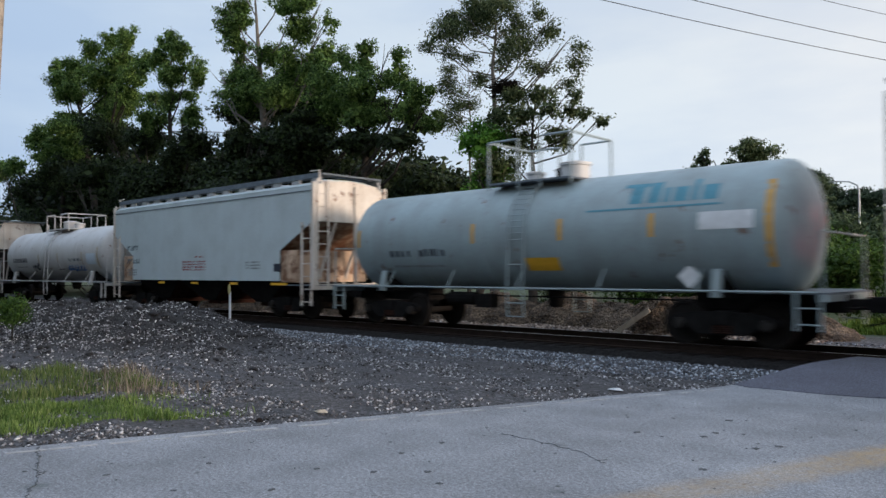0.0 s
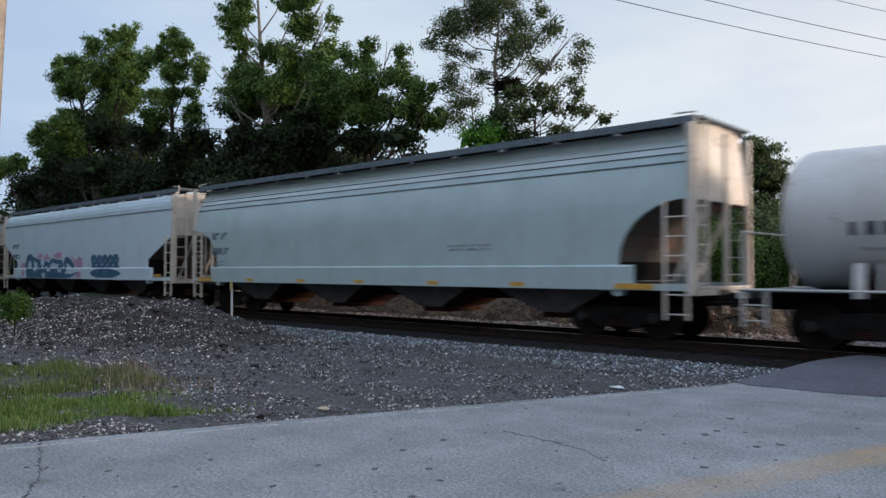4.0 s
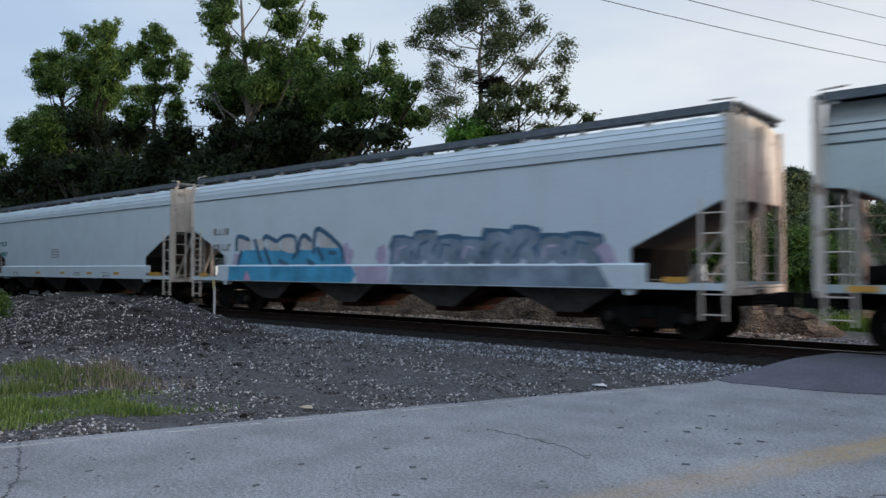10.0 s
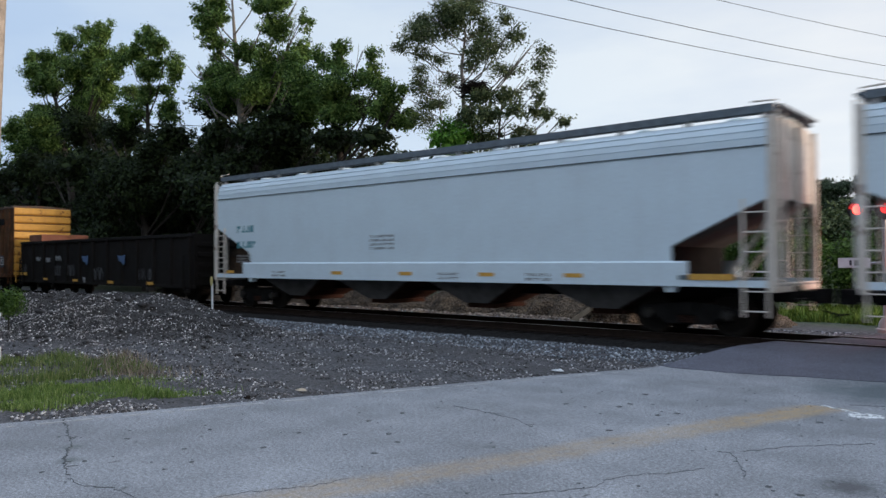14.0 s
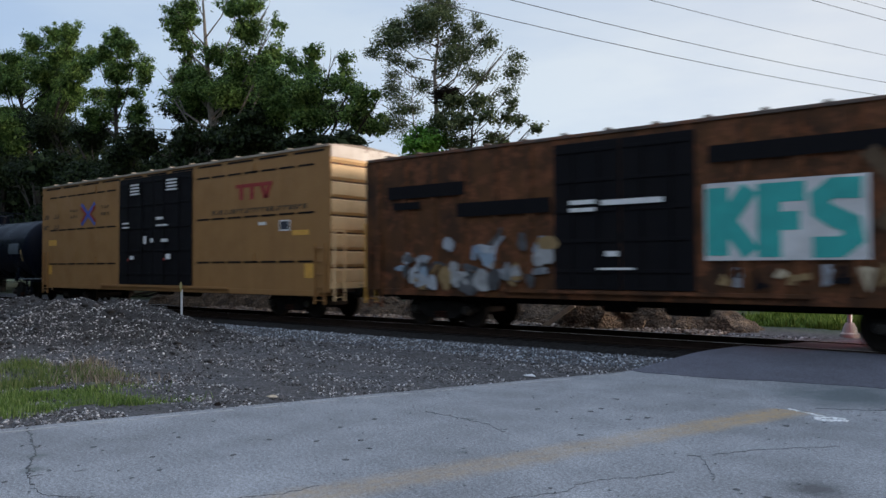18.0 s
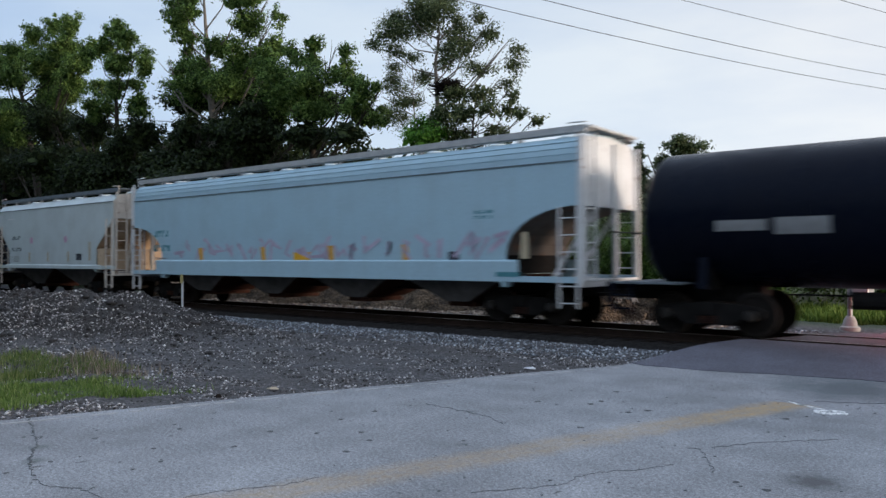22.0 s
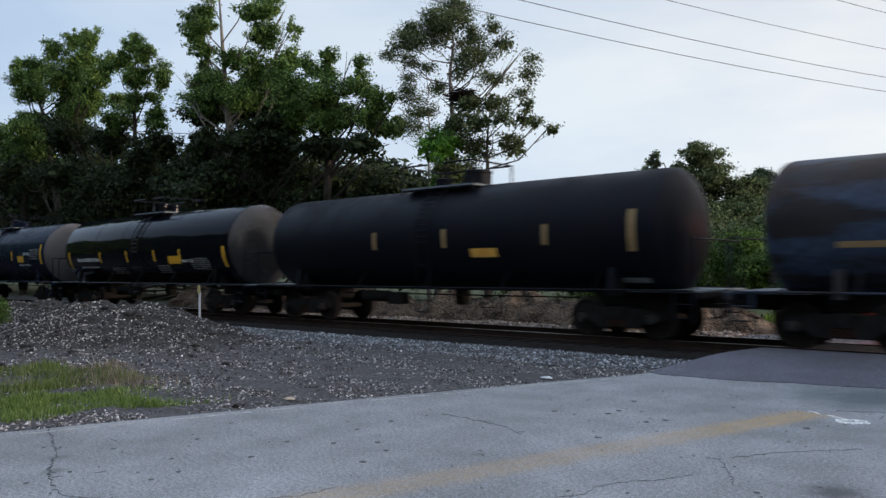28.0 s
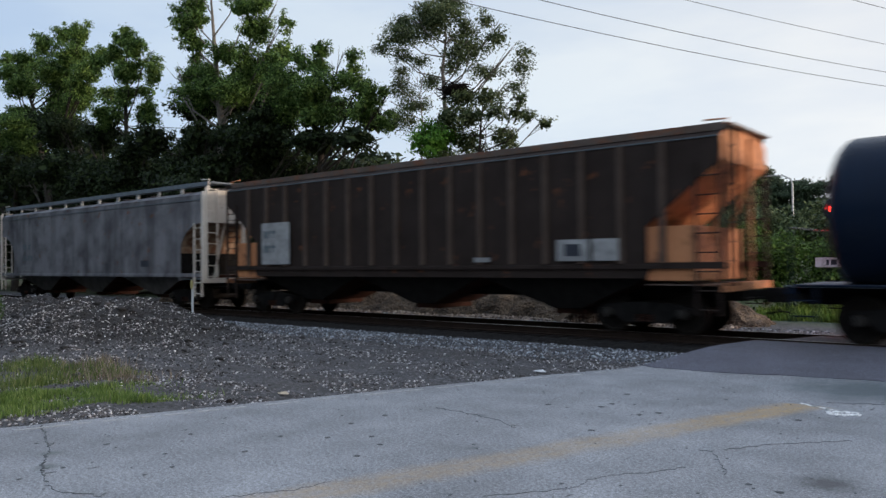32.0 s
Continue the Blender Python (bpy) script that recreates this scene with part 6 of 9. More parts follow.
def hopper_car(label, L, body, end, roof=None, sill_z=(1.08, 1.62), seam=3.94, eave=4.53, cut_z=2.90, cut_in=2.05, low_z=1.95, bays=4,
               walk_mat="walk_dark", slope="slope_rust", ridges=3, ribs=0, curved=False, end_out=True, bay_mat="under_grey", outlet="under_rust", box_in=None, box_ends=(-1, 1), boards=12, rail_up=0.32, curve_cut=False, box_mat=None, posts=True, bracket=0.05):
    """A covered hopper: flat-sided bin with sloped ends, roof walk, hatches, ladders and outlet bays."""
    car = car_base(label, "railway car", "covered_hopper_car")
    half, W = L / 2, 1.5
    a = half - 0.10
    b = a - cut_in
    bm, em, rm = MAT[body], MAT[end], MAT[roof or body]
    if curve_cut:
        arc = [(a - cut_in * math.sin(q), cut_z - (cut_z - low_z) * (1 - math.cos(q))) for q in [math.pi / 2 * i / 7 for i in range(8)]]
    else:
        arc = [(a, cut_z), (b, low_z)]
    side = [(x, z) for x, z in arc] + [(b, 1.25)]
    outline = [(-a, seam), (a, seam)] + side + [(-x, z) for x, z in side[::-1]]
    tuck = 0.24 if curved else 0.0        # how far the top of a curved side leans in
    if curved:
        levels = [1.25, low_z - 0.001] + [z for x, z in arc[::-1]] + [cut_z + (seam - cut_z) * k / 6 for k in range(1, 7)]
        far = [b, b] + [x for x, z in arc[::-1]] + [a] * 6
        loft = Shape()
        for z, x in zip(levels, far):
            y = W - tuck * max(0.0, (z - 2.75) / (seam - 2.75)) ** 2
            loft.v += [(-x, -y, z), (x, -y, z), (x, y, z), (-x, y, z)]
        for k in range(len(levels) - 1):
            p, q = 4 * k, 4 * k + 4
            loft.f += [(p + i, p + (i + 1) % 4, q + (i + 1) % 4, q + i) for i in range(4)]
        part("bin", loft, bm, car, smooth=30)
    else:
        part("bin", Shape().prism_y(outline, -W, W), bm, car)
    # sloped floor sheets inside the ends, and the end walls
    for k in (-1, 1):
        s = Shape()
        s.add([(k * (a + 0.006), y, z) for y, z in ((-W + 0.02, cut_z), (W - 0.02, cut_z), (W - 0.02 - tuck, seam), (W - 0.25 - tuck, eave), (0, eave + 0.1), (-W + 0.25 + tuck, eave), (-W + 0.02 + tuck, seam))], [(0, 1, 2, 3, 4, 5, 6)])
        s.add([(k * (a + 0.022), y, z) for y, z in ((-W + 0.02, cut_z), (W - 0.02, cut_z), (W - 0.02 - tuck, seam), (W - 0.25 - tuck, eave), (0, eave + 0.1), (-W + 0.25 + tuck, eave), (-W + 0.02 + tuck, seam))], [(0, 1, 2, 3, 4, 5, 6)])
        part("end_wall", s, em, car)
        s = Shape()
        for (x0, z0), (x1, z1) in zip(arc, arc[1:]):
            s.add([(k * (x0 + 0.012), -W + 0.015, z0 - 0.012), (k * (x0 + 0.012), W - 0.015, z0 - 0.012), (k * (x1 + 0.012), W - 0.015, z1 - 0.012), (k * (x1 + 0.012), -W + 0.015, z1 - 0.012)], [(0, 1, 2, 3)])
        # added dark sheet: its colour is the shade in the opening below the slope
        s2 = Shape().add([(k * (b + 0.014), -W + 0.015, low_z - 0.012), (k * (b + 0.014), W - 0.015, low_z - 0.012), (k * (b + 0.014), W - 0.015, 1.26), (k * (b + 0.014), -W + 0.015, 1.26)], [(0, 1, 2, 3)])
        part("end_shade_sheet", s2, MAT["under"], car)
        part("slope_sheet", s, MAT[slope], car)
        if box_in and k in box_ends:
            part("end_panel", Shape().box(min(k * (b + 0.02), k * (b + box_in)), max(k * (b + 0.02), k * (b + box_in)), -W + 0.03, W - 0.03, 1.2, low_z), MAT[box_mat] if box_mat else em, car, bevel=0.02)
        for y in (-0.55, 0.55):
            part("end_brace", Shape().tube([(k * (a - 0.02), y, cut_z), (k * (b + 0.75), y, 1.1)], 0.05, 6), em, car)
        for y in (-1, 1):
            if posts:
                part("corner_post", Shape().box(min(k * (half - 0.13), k * half), max(k * (half - 0.13), k * half), min(y * (W + 0.05), y * (W - 0.06)), max(y * (W + 0.05), y * (W - 0.06)), 1.0, eave - 0.02), em if end_out else bm, car, bevel=0.01)
            else:
                part("grab_rail", Shape().tube([(k * (half - 0.06), y * (W - 0.02), 1.1), (k * (half - 0.06), y * (W - 0.02), cut_z)], 0.022, 6), bm, car)
            ladder(car, em if end_out else bm, min(k * (half - 0.62), k * (half - 0.13)), max(k * (half - 0.62), k * (half - 0.13)), y * (W + 0.02), 0.48, cut_z - 0.02, name="side_ladder")
        ladder(car, em if end_out else bm, -1.42, -0.98, k * (half + 0.035), 1.1, eave + 0.08, name="end_ladder", along="y")
        part("end_post", Shape().box(min(k * half, k * (a + 0.03)), max(k * half, k * (a + 0.03)), 0.15, 0.27, 1.1, eave - 0.05), em, car)
        part("platform", Shape().box(min(k * b, k * half), max(k * b, k * half), -1.45, 1.45, 1.10, 1.13), MAT[walk_mat], car)
    # roof
    ro = [(-W + tuck, seam + 0.004)]
    for q in range(ridges):
        z = seam + (eave - seam) * (q + 1) / (ridges + 1)
        y = -W + 0.25 * (q / (ridges + 1)) ** 1.5
        ro += [(y, z - 0.012), (y + 0.03, z - 0.012), (y + 0.03, z + 0.012), (y + 0.012, z + 0.02)]
    if curved:
        ro += [(-W + tuck + 0.10, seam + 0.16), (-W + tuck + 0.25, seam + 0.34)]
    ro += [(-W + 0.25 + 1.2 * tuck, eave), (-0.6, eave + 0.10), (0, eave + 0.13)]
    full = ro + [(-y, z) for y, z in ro[::-1][1:]]
    part("roof", Shape().prism_x(full, -a, a), rm, car)
    part("seam_lip", Shape().box(-a, a, -W - 0.022 + tuck, -W + tuck, seam - 0.022, seam + 0.004), MAT["mark_dark"], car)
    if curved:
        for dz, dy in ((0.15, 0.09), (-0.20, -0.085)):
            part("seam_lip", Shape().box(-a, a, -W - 0.012 + tuck + dy, -W + tuck + dy + 0.02, seam + dz - 0.012, seam + dz + 0.012), MAT["mark_dark"], car)
    # sills
    if sill_z[1] - sill_z[0] > 0.1:
        for y in (-1, 1):
            s = Shape()
            s.prism_x([(y * (W + 0.005), sill_z[0]), (y * (W + 0.045), sill_z[0]), (y * (W + 0.045), sill_z[1] - 0.04), (y * (W + 0.01), sill_z[1]), (y * (W - 0.05), sill_z[1]), (y * (W - 0.05), sill_z[0])], -b - 0.35, b + 0.35)
            s.box(-half + 0.02, half - 0.02, min(y * (W - 0.08), y * (W + 0.03)), max(y * (W - 0.08), y * (W + 0.03)), sill_z[0], sill_z[0] + 0.14)
            part("side_sill", s, bm, car)
            for k in (-1, 1):
                part("jacking_pad", Shape().prism_y([(k * (b - 0.05) - 0.14, sill_z[0]), (k * (b - 0.05) + 0.14, sill_z[0]), (k * (b - 0.05) + 0.08, sill_z[0] - 0.13), (k * (b - 0.05) - 0.08, sill_z[0] - 0.13)], y * 1.40 - 0.1, y * 1.40 + 0.1), bm, car)
    if ribs:
        for k in range(ribs):
            x = -b - 0.4 + (2 * b + 0.8) * k / (ribs - 1)
            for y in (-1, 1):
                part("rib", once(("rib", body, seam), lambda: mesh_of(Shape().prism_z([(-0.07, 0.0), (-0.045, -0.09), (0.045, -0.09), (0.07, 0.0)], sill_z[1], seam - 0.03), "rib", MAT["brown_rib"])), None, car).matrix_basis = pose(x, y * W, 0, 0, 0, 0 if y < 0 else 180)
    # outlet bays
    pitch = 2 * b / bays
    for k in range(bays):
        x = -b + pitch * (k + 0.5)
        w = pitch * 0.5 - 0.02
        s = Shape()
        top = [(x - w, -1.3), (x + w, -1.3), (x + w, 1.3), (x - w, 1.3)]
        bot = [(x - 0.38, -0.95), (x + 0.38, -0.95), (x + 0.38, 0.95), (x - 0.38, 0.95)]
        s.add([(p, q, 1.27) for p, q in top] + [(p, q, 0.50) for p, q in bot], [(0, 4, 5, 1), (1, 5, 6, 2), (2, 6, 7, 3), (3, 7, 4, 0), (4, 7, 6, 5), (0, 1, 2, 3)])
        bay = part("outlet_bay", s, MAT[bay_mat], car)
        for k2 in (-1, 1):
            part("slope_plate", Shape().add([(x + k2 * (w + 0.008), -1.28, 1.26), (x + k2 * (w + 0.008), 1.28, 1.26), (x + k2 * 0.39, 0.93, 0.50), (x + k2 * 0.39, -0.93, 0.50)], [(0, 1, 2, 3)]), MAT[outlet], bay, "rusty sloped plate")
        part("outlet_gate", Shape().box(x - 0.45, x + 0.45, -0.75, 0.75, 0.36, 0.49), MAT[outlet], bay, bevel=0.02)
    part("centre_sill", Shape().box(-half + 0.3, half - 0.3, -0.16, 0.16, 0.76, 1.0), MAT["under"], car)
    # roof walk and hatches
    z = eave + 0.10
    for y in (-1, 1):
        part("running_board", Shape().box(-half + 0.05, half - 0.05, min(y * 0.72, y * 1.28), max(y * 0.72, y * 1.28), z + rail_up - 0.16, z + rail_up - 0.10), MAT[walk_mat], car)
        part("board_edge", Shape().box(-half + 0.05, half - 0.05, min(y * 1.28, y * 1.31), max(y * 1.28, y * 1.31), z + rail_up - 0.22, z + rail_up - 0.06), MAT[walk_mat], car)
    for k in range(boards):
        x = -half + 0.25 + (L - 0.5) * k / (boards - 1)
        part("board_bracket", once(("bracket", eave, walk_mat, rail_up), lambda: mesh_of(Shape().prism_y([(-bracket * 1.5, eave - 0.06), (bracket * 1.5, eave - 0.06), (bracket, z + rail_up - 0.1), (-bracket, z + rail_up - 0.1)], -0.035, 0.035), "board_bracket", MAT["walk_grey"])), None, car).location = (x, -1.235, 0)
        part("board_bracket", _mesh[("bracket", eave, walk_mat, rail_up)], None, car).location = (x, 1.235, 0)
    for k in (-1, 1):
        part("end_board", Shape().box(min(k * (half - 0.45), k * (half + 0.08)), max(k * (half - 0.45), k * (half + 0.08)), -1.25, 1.25, z + rail_up - 0.13, z + rail_up - 0.08), MAT[walk_mat], car)
        part("roof_rail", Shape().tube([(k * (half - 0.05), -1.28, eave), (k * (half - 0.02), -1.28, z + rail_up + 0.0), (k * (half - 0.5), -1.28, z + rail_up + 0.02)], 0.022, 6), em, car)
    hatch = once(("hatch", eave), lambda: mesh_of(Shape().turned_z([(eave + 0.10, 0.30), (eave + 0.20, 0.30), (eave + 0.24, 0.26), (eave + 0.26, 0.05)], 0, 0, 14), "hatch", rm, smooth=40))
    nh = max(4, int(L / 2.2))
    for k in range(nh):
        part("hatch", hatch, None, car).location = (-half + 1.2 + (L - 2.4) * k / (nh - 1), 0, 0)
    part("brake_cylinder", Shape().tube([(-b - 0.9, 0.5, 1.35), (-b - 0.2, 0.5, 1.35)], 0.16, 12), MAT["under"], car, smooth=40)
    part("brake_reservoir", Shape().tube([(-b - 1.1, -0.5, 1.38), (-b - 0.3, -0.5, 1.38)], 0.2, 12), MAT["under"], car, smooth=40)
    stub_ends(car, half, em, b - 0.4)
    for k in (-1, 1):
        truck(car, k * (half - 2.0))
    couplers(car, half)
    return car, half, b


def tank_car(label, L, r, zc, paint_key, rail=None, dome="box", walk=True, rails=1.0, dome_mat=None, dome_w=2.6, end_mat=None, collar=0.0, sill=None, ladder_mat=None, head=None, flip=1):
    """A tank car. L: over the heads."""
    car = car_base(label, "railway car", "tank_car")
    hb = L / 2
    m = MAT[paint_key]
    prof = []
    hd = 0.52
    for q in range(9):
        a = math.pi / 2 * q / 8
        prof.append((-hb + hd * (1 - math.sin(a)), max(0.02, r * math.cos(a) ** 0.8 if q < 8 else 0.02)))
    prof = [(-x, rr) for x, rr in prof]
    left = [(-x, rr) for x, rr in prof][::-1]
    prof = left[:] + prof[:]
    prof = sorted(set((round(x, 4), round(rr, 4)) for x, rr in prof))
    part("tank", Shape().turned_x(prof, 0, zc, 48), m, car, smooth=30)
    # only the +x head gets the lighter shell
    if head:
        part("tank_head", Shape().turned_x([(x + 0.006, rr + 0.003) for x, rr in prof if x > hb - 0.50], 0, zc, 48), MAT[head], car, "tank head in a lighter grey than the tank", smooth=40)
    for x in (-hb * 0.52, -hb * 0.18, hb * 0.18, hb * 0.52):
        part("weld_band", Shape().turned_x([(x - 0.02, r - 0.01), (x - 0.012, r + 0.006), (x + 0.012, r + 0.006), (x + 0.02, r - 0.01)], 0, zc, 48), m, car, smooth=30)
    half = hb + 0.55
    trim = MAT[sill or paint_key]
    for k in (-1, 1):
        x = k * (hb - 1.55)
        s = Shape()
        s.prism_x([(-1.06, zc - 0.82), (-1.02, 0.98), (1.02, 0.98), (1.06, zc - 0.82), (0.9, zc - r * 0.72), (0, zc - r * 0.93), (-0.9, zc - r * 0.72)], x - 0.10, x + 0.10)
        part("saddle", s, MAT["under"], car)
        for y in (-1, 1):
            part("bolster_post", Shape().prism_x([(y * 1.40, 1.0), (y * 1.26, 1.0), (y * (1.16), zc - 0.86), (y * 1.27, zc - 0.86)], x - 0.09, x + 0.09), trim, car, bevel=0.01)
        part("draft_sill", Shape().box(min(x - k * 0.9, k * half), max(x - k * 0.9, k * half), -0.33, 0.33, 0.72, 1.08), MAT["under"], car, bevel=0.015)
        part("end_sill", Shape().box(min(k * (half - 0.18), k * half), max(k * (half - 0.18), k * half), -1.45, 1.45, 0.96, 1.12), trim, car, bevel=0.012)
        part("platform", Shape().box(min(k * (hb - 1.1), k * half), max(k * (hb - 1.1), k * half), -1.45, 1.45, 1.09, 1.13), MAT["walk_dark"], car)
        s = Shape()
        for y in (-1.42, 1.42):
            s.tube([(k * (half - 0.1), y, 1.1), (k * (half - 0.1), y, 2.25)], 0.022, 6)
        s.tube([(k * (half - 0.1), -1.42, 2.25), (k * (half - 0.1), 1.42, 2.25)], 0.022, 6)
        part("end_handrail", s, trim, car)
        for y in (-1, 1):
            ladder(car, trim, min(k * (half - 0.55), k * (half - 0.12)), max(k * (half - 0.55), k * (half - 0.12)), y * 1.46, 0.42, 1.1, 0.3, "step")
    if walk:
        s = Shape()
        for y in (-1, 1):
            s.tube([(-half + 0.15, y * 1.47, 1.13), (half - 0.15, y * 1.47, 1.13)], 0.026, 6)
        part("side_rail", s, trim, car)
        for k in range(5):
            x = -hb + 1.9 + (2 * hb - 3.8) * k / 4
            for y in (-1, 1):
                part("rail_stay", Shape().tube([(x, y * 1.47, 1.13), (x, y * 1.15, zc - r * 0.62)], 0.018, 5), trim, car)
    # dome platform
    top = zc + r
    w = dome_w / 2
    part("dome_platform", Shape().box(-w, w, -0.95, 0.95, top - 0.06, top - 0.01), trim if paint_key == "tank_white" else MAT["walk_dark"], car)
    rm = ladder_mat and MAT[ladder_mat] or trim
    for y in (-0.93, 0.93):
        for x, up in ((-w, 1), (-0.25 * w, -1), (0.3 * w, 1), (w, -1)):
            part("railing_post", Shape().tube([(x, y, top - 0.2), (x, y, top + rails)], 0.028, 6), rm, car)
        for x0, x1 in ((-w, -0.25 * w), (0.3 * w, w)):
            part("railing_bar", Shape().tube([(x0, y, top + rails), (x1, y, top + rails)], 0.028, 6), rm, car)
    for x in (-w, w):
        part("railing_bar", Shape().tube([(x, -0.93, top + rails), (x, 0.93, top + rails)], 0.028, 6), rm, car)
    dm = MAT[dome_mat] if dome_mat else m
    part("manway", Shape().turned_z([(top - 0.1, 0.36), (top + 0.34, 0.36), (top + 0.36, 0.40), (top + 0.42, 0.40), (top + 0.47, 0.2)], flip * (0.62 if flip > 0 else 0.45) * w, 0, 20), dm, car, smooth=35)
    part("valve_housing", Shape().turned_z([(top - 0.1, 0.24), (top + 0.20, 0.24), (top + 0.24, 0.27), (top + 0.29, 0.27), (top + 0.33, 0.1)], -0.35 * flip * w, 0, 16), dm, car, smooth=35)
    part("relief_valve", Shape().turned_z([(top - 0.1, 0.10), (top + 0.3, 0.10), (top + 0.34, 0.14), (top + 0.40, 0.06)], 0.1 * w, 0.3, 12), MAT["under"], car, smooth=35)
    # side ladder that follows the tank
    for y in (-1, 1):
        s = Shape()
        path = [(y * 1.47, 0.45), (y * 1.50, 1.1)] + [(y * (r + 0.08) * math.cos(q), zc + (r + 0.08) * math.sin(q)) for q in [math.radians(-5 + 12 * i) for i in range(7)]]
        for x in (-0.24, 0.24):
            s.tube([(x, p, q) for p, q in path], 0.022, 5)
        for i in range(len(path) - 1):
            for u in (0.0, 0.5):
                p = (path[i][0] * (1 - u) + path[i + 1][0] * u, path[i][1] * (1 - u) + path[i + 1][1] * u)
                s.tube([(-0.24, *p), (0.24, *p)], 0.014, 5)
        part("side_ladder", s, ladder_mat and MAT[ladder_mat] or trim, car)
    part("bottom_outlet", Shape().turned_z([(zc - r - 0.42, 0.16), (zc - r - 0.34, 0.22), (zc - r + 0.1, 0.26)], 0.2, 0, 14), MAT["under"], car, smooth=35)
    part("brake_gear", Shape().tube([(-hb * 0.45, -0.6, 0.82), (-hb * 0.3, -0.6, 0.82)], 0.17, 12).tube([(-hb * 0.6, -0.4, 0.9), (hb * 0.6, -0.4, 0.9)], 0.02, 5).box(-hb * 0.28, -hb * 0.2, -0.85, -0.5, 0.6, 0.95), MAT["under"], car)
    for k in (-1, 1):
        truck(car, k * (hb - 1.55))
    couplers(car, half)
    return car, hb


def tank_patch(car, name, material, x0, x1, z0, z1, r, zc, label="", proud=0.006):
    """A patch of paint or a plate that lies on the near side of the round tank."""
    s = Shape()
    n = 7
    p = []
    for rr in (r + proud, r - 0.01):
        for x in (x0, x1):
            for i in range(n):
                z = z0 + (z1 - z0) * i / (n - 1)
                p.append((x, -math.sqrt(max(0.0, rr * rr - (z - zc) ** 2)), z))
    f = [(i, i + 1, n + i + 1, n + i) for i in range(n - 1)]
    f += [(0, n, 3 * n, 2 * n), (n - 1, 2 * n - 1, 4 * n - 1, 3 * n - 1)]
    return part(name, s.add(p, f), material, car, label)


def tank_stroke(car, material, points, width, r, zc, proud=0.007):
    """A sprayed stroke of (x, z) points on the near side of the round tank, with rounded ends."""
    s = Shape()
    pts = []
    for (ax, az), (bx, bz) in zip(points, points[1:]):
        n = max(2, int(math.hypot(bx - ax, bz - az) / 0.06))
        pts += [(ax + (bx - ax) * i / n, az + (bz - az) * i / n) for i in range(n)]
    pts.append(points[-1])
    for i, (x, z) in enumerate(pts):
        p, q = pts[max(0, i - 1)], pts[min(len(pts) - 1, i + 1)]
        d = math.hypot(q[0] - p[0], q[1] - p[1]) or 1
        w = width / 2 * (0.55 if i in (0, len(pts) - 1) else 1.0)
        u, v = -(q[1] - p[1]) / d * w, (q[0] - p[0]) / d * w
        for e in (-1, 1):
            zz = z + e * v
            s.v.append((x + e * u, -math.sqrt(max(0.0, (r + proud) ** 2 - (zz - zc) ** 2)), zz))
        if i:
            s.f.append((2 * i - 2, 2 * i - 1, 2 * i + 1, 2 * i))
    return part("graffiti_stroke", s, material, car)


def tank_bars(car, x, z, cols, w, h, r, zc, material, seed=1, gap=0.35):
    rnd = random.Random(seed)
    for k in range(cols):
        a = x + k * w * (1 + gap)
        hh = h * rnd.choice((1.0, 1.0, 0.85))
        tank_patch(car, "lettering", material, a, a + w * rnd.choice((1.0, 0.8, 0.55)), z, z + hh, r, zc)


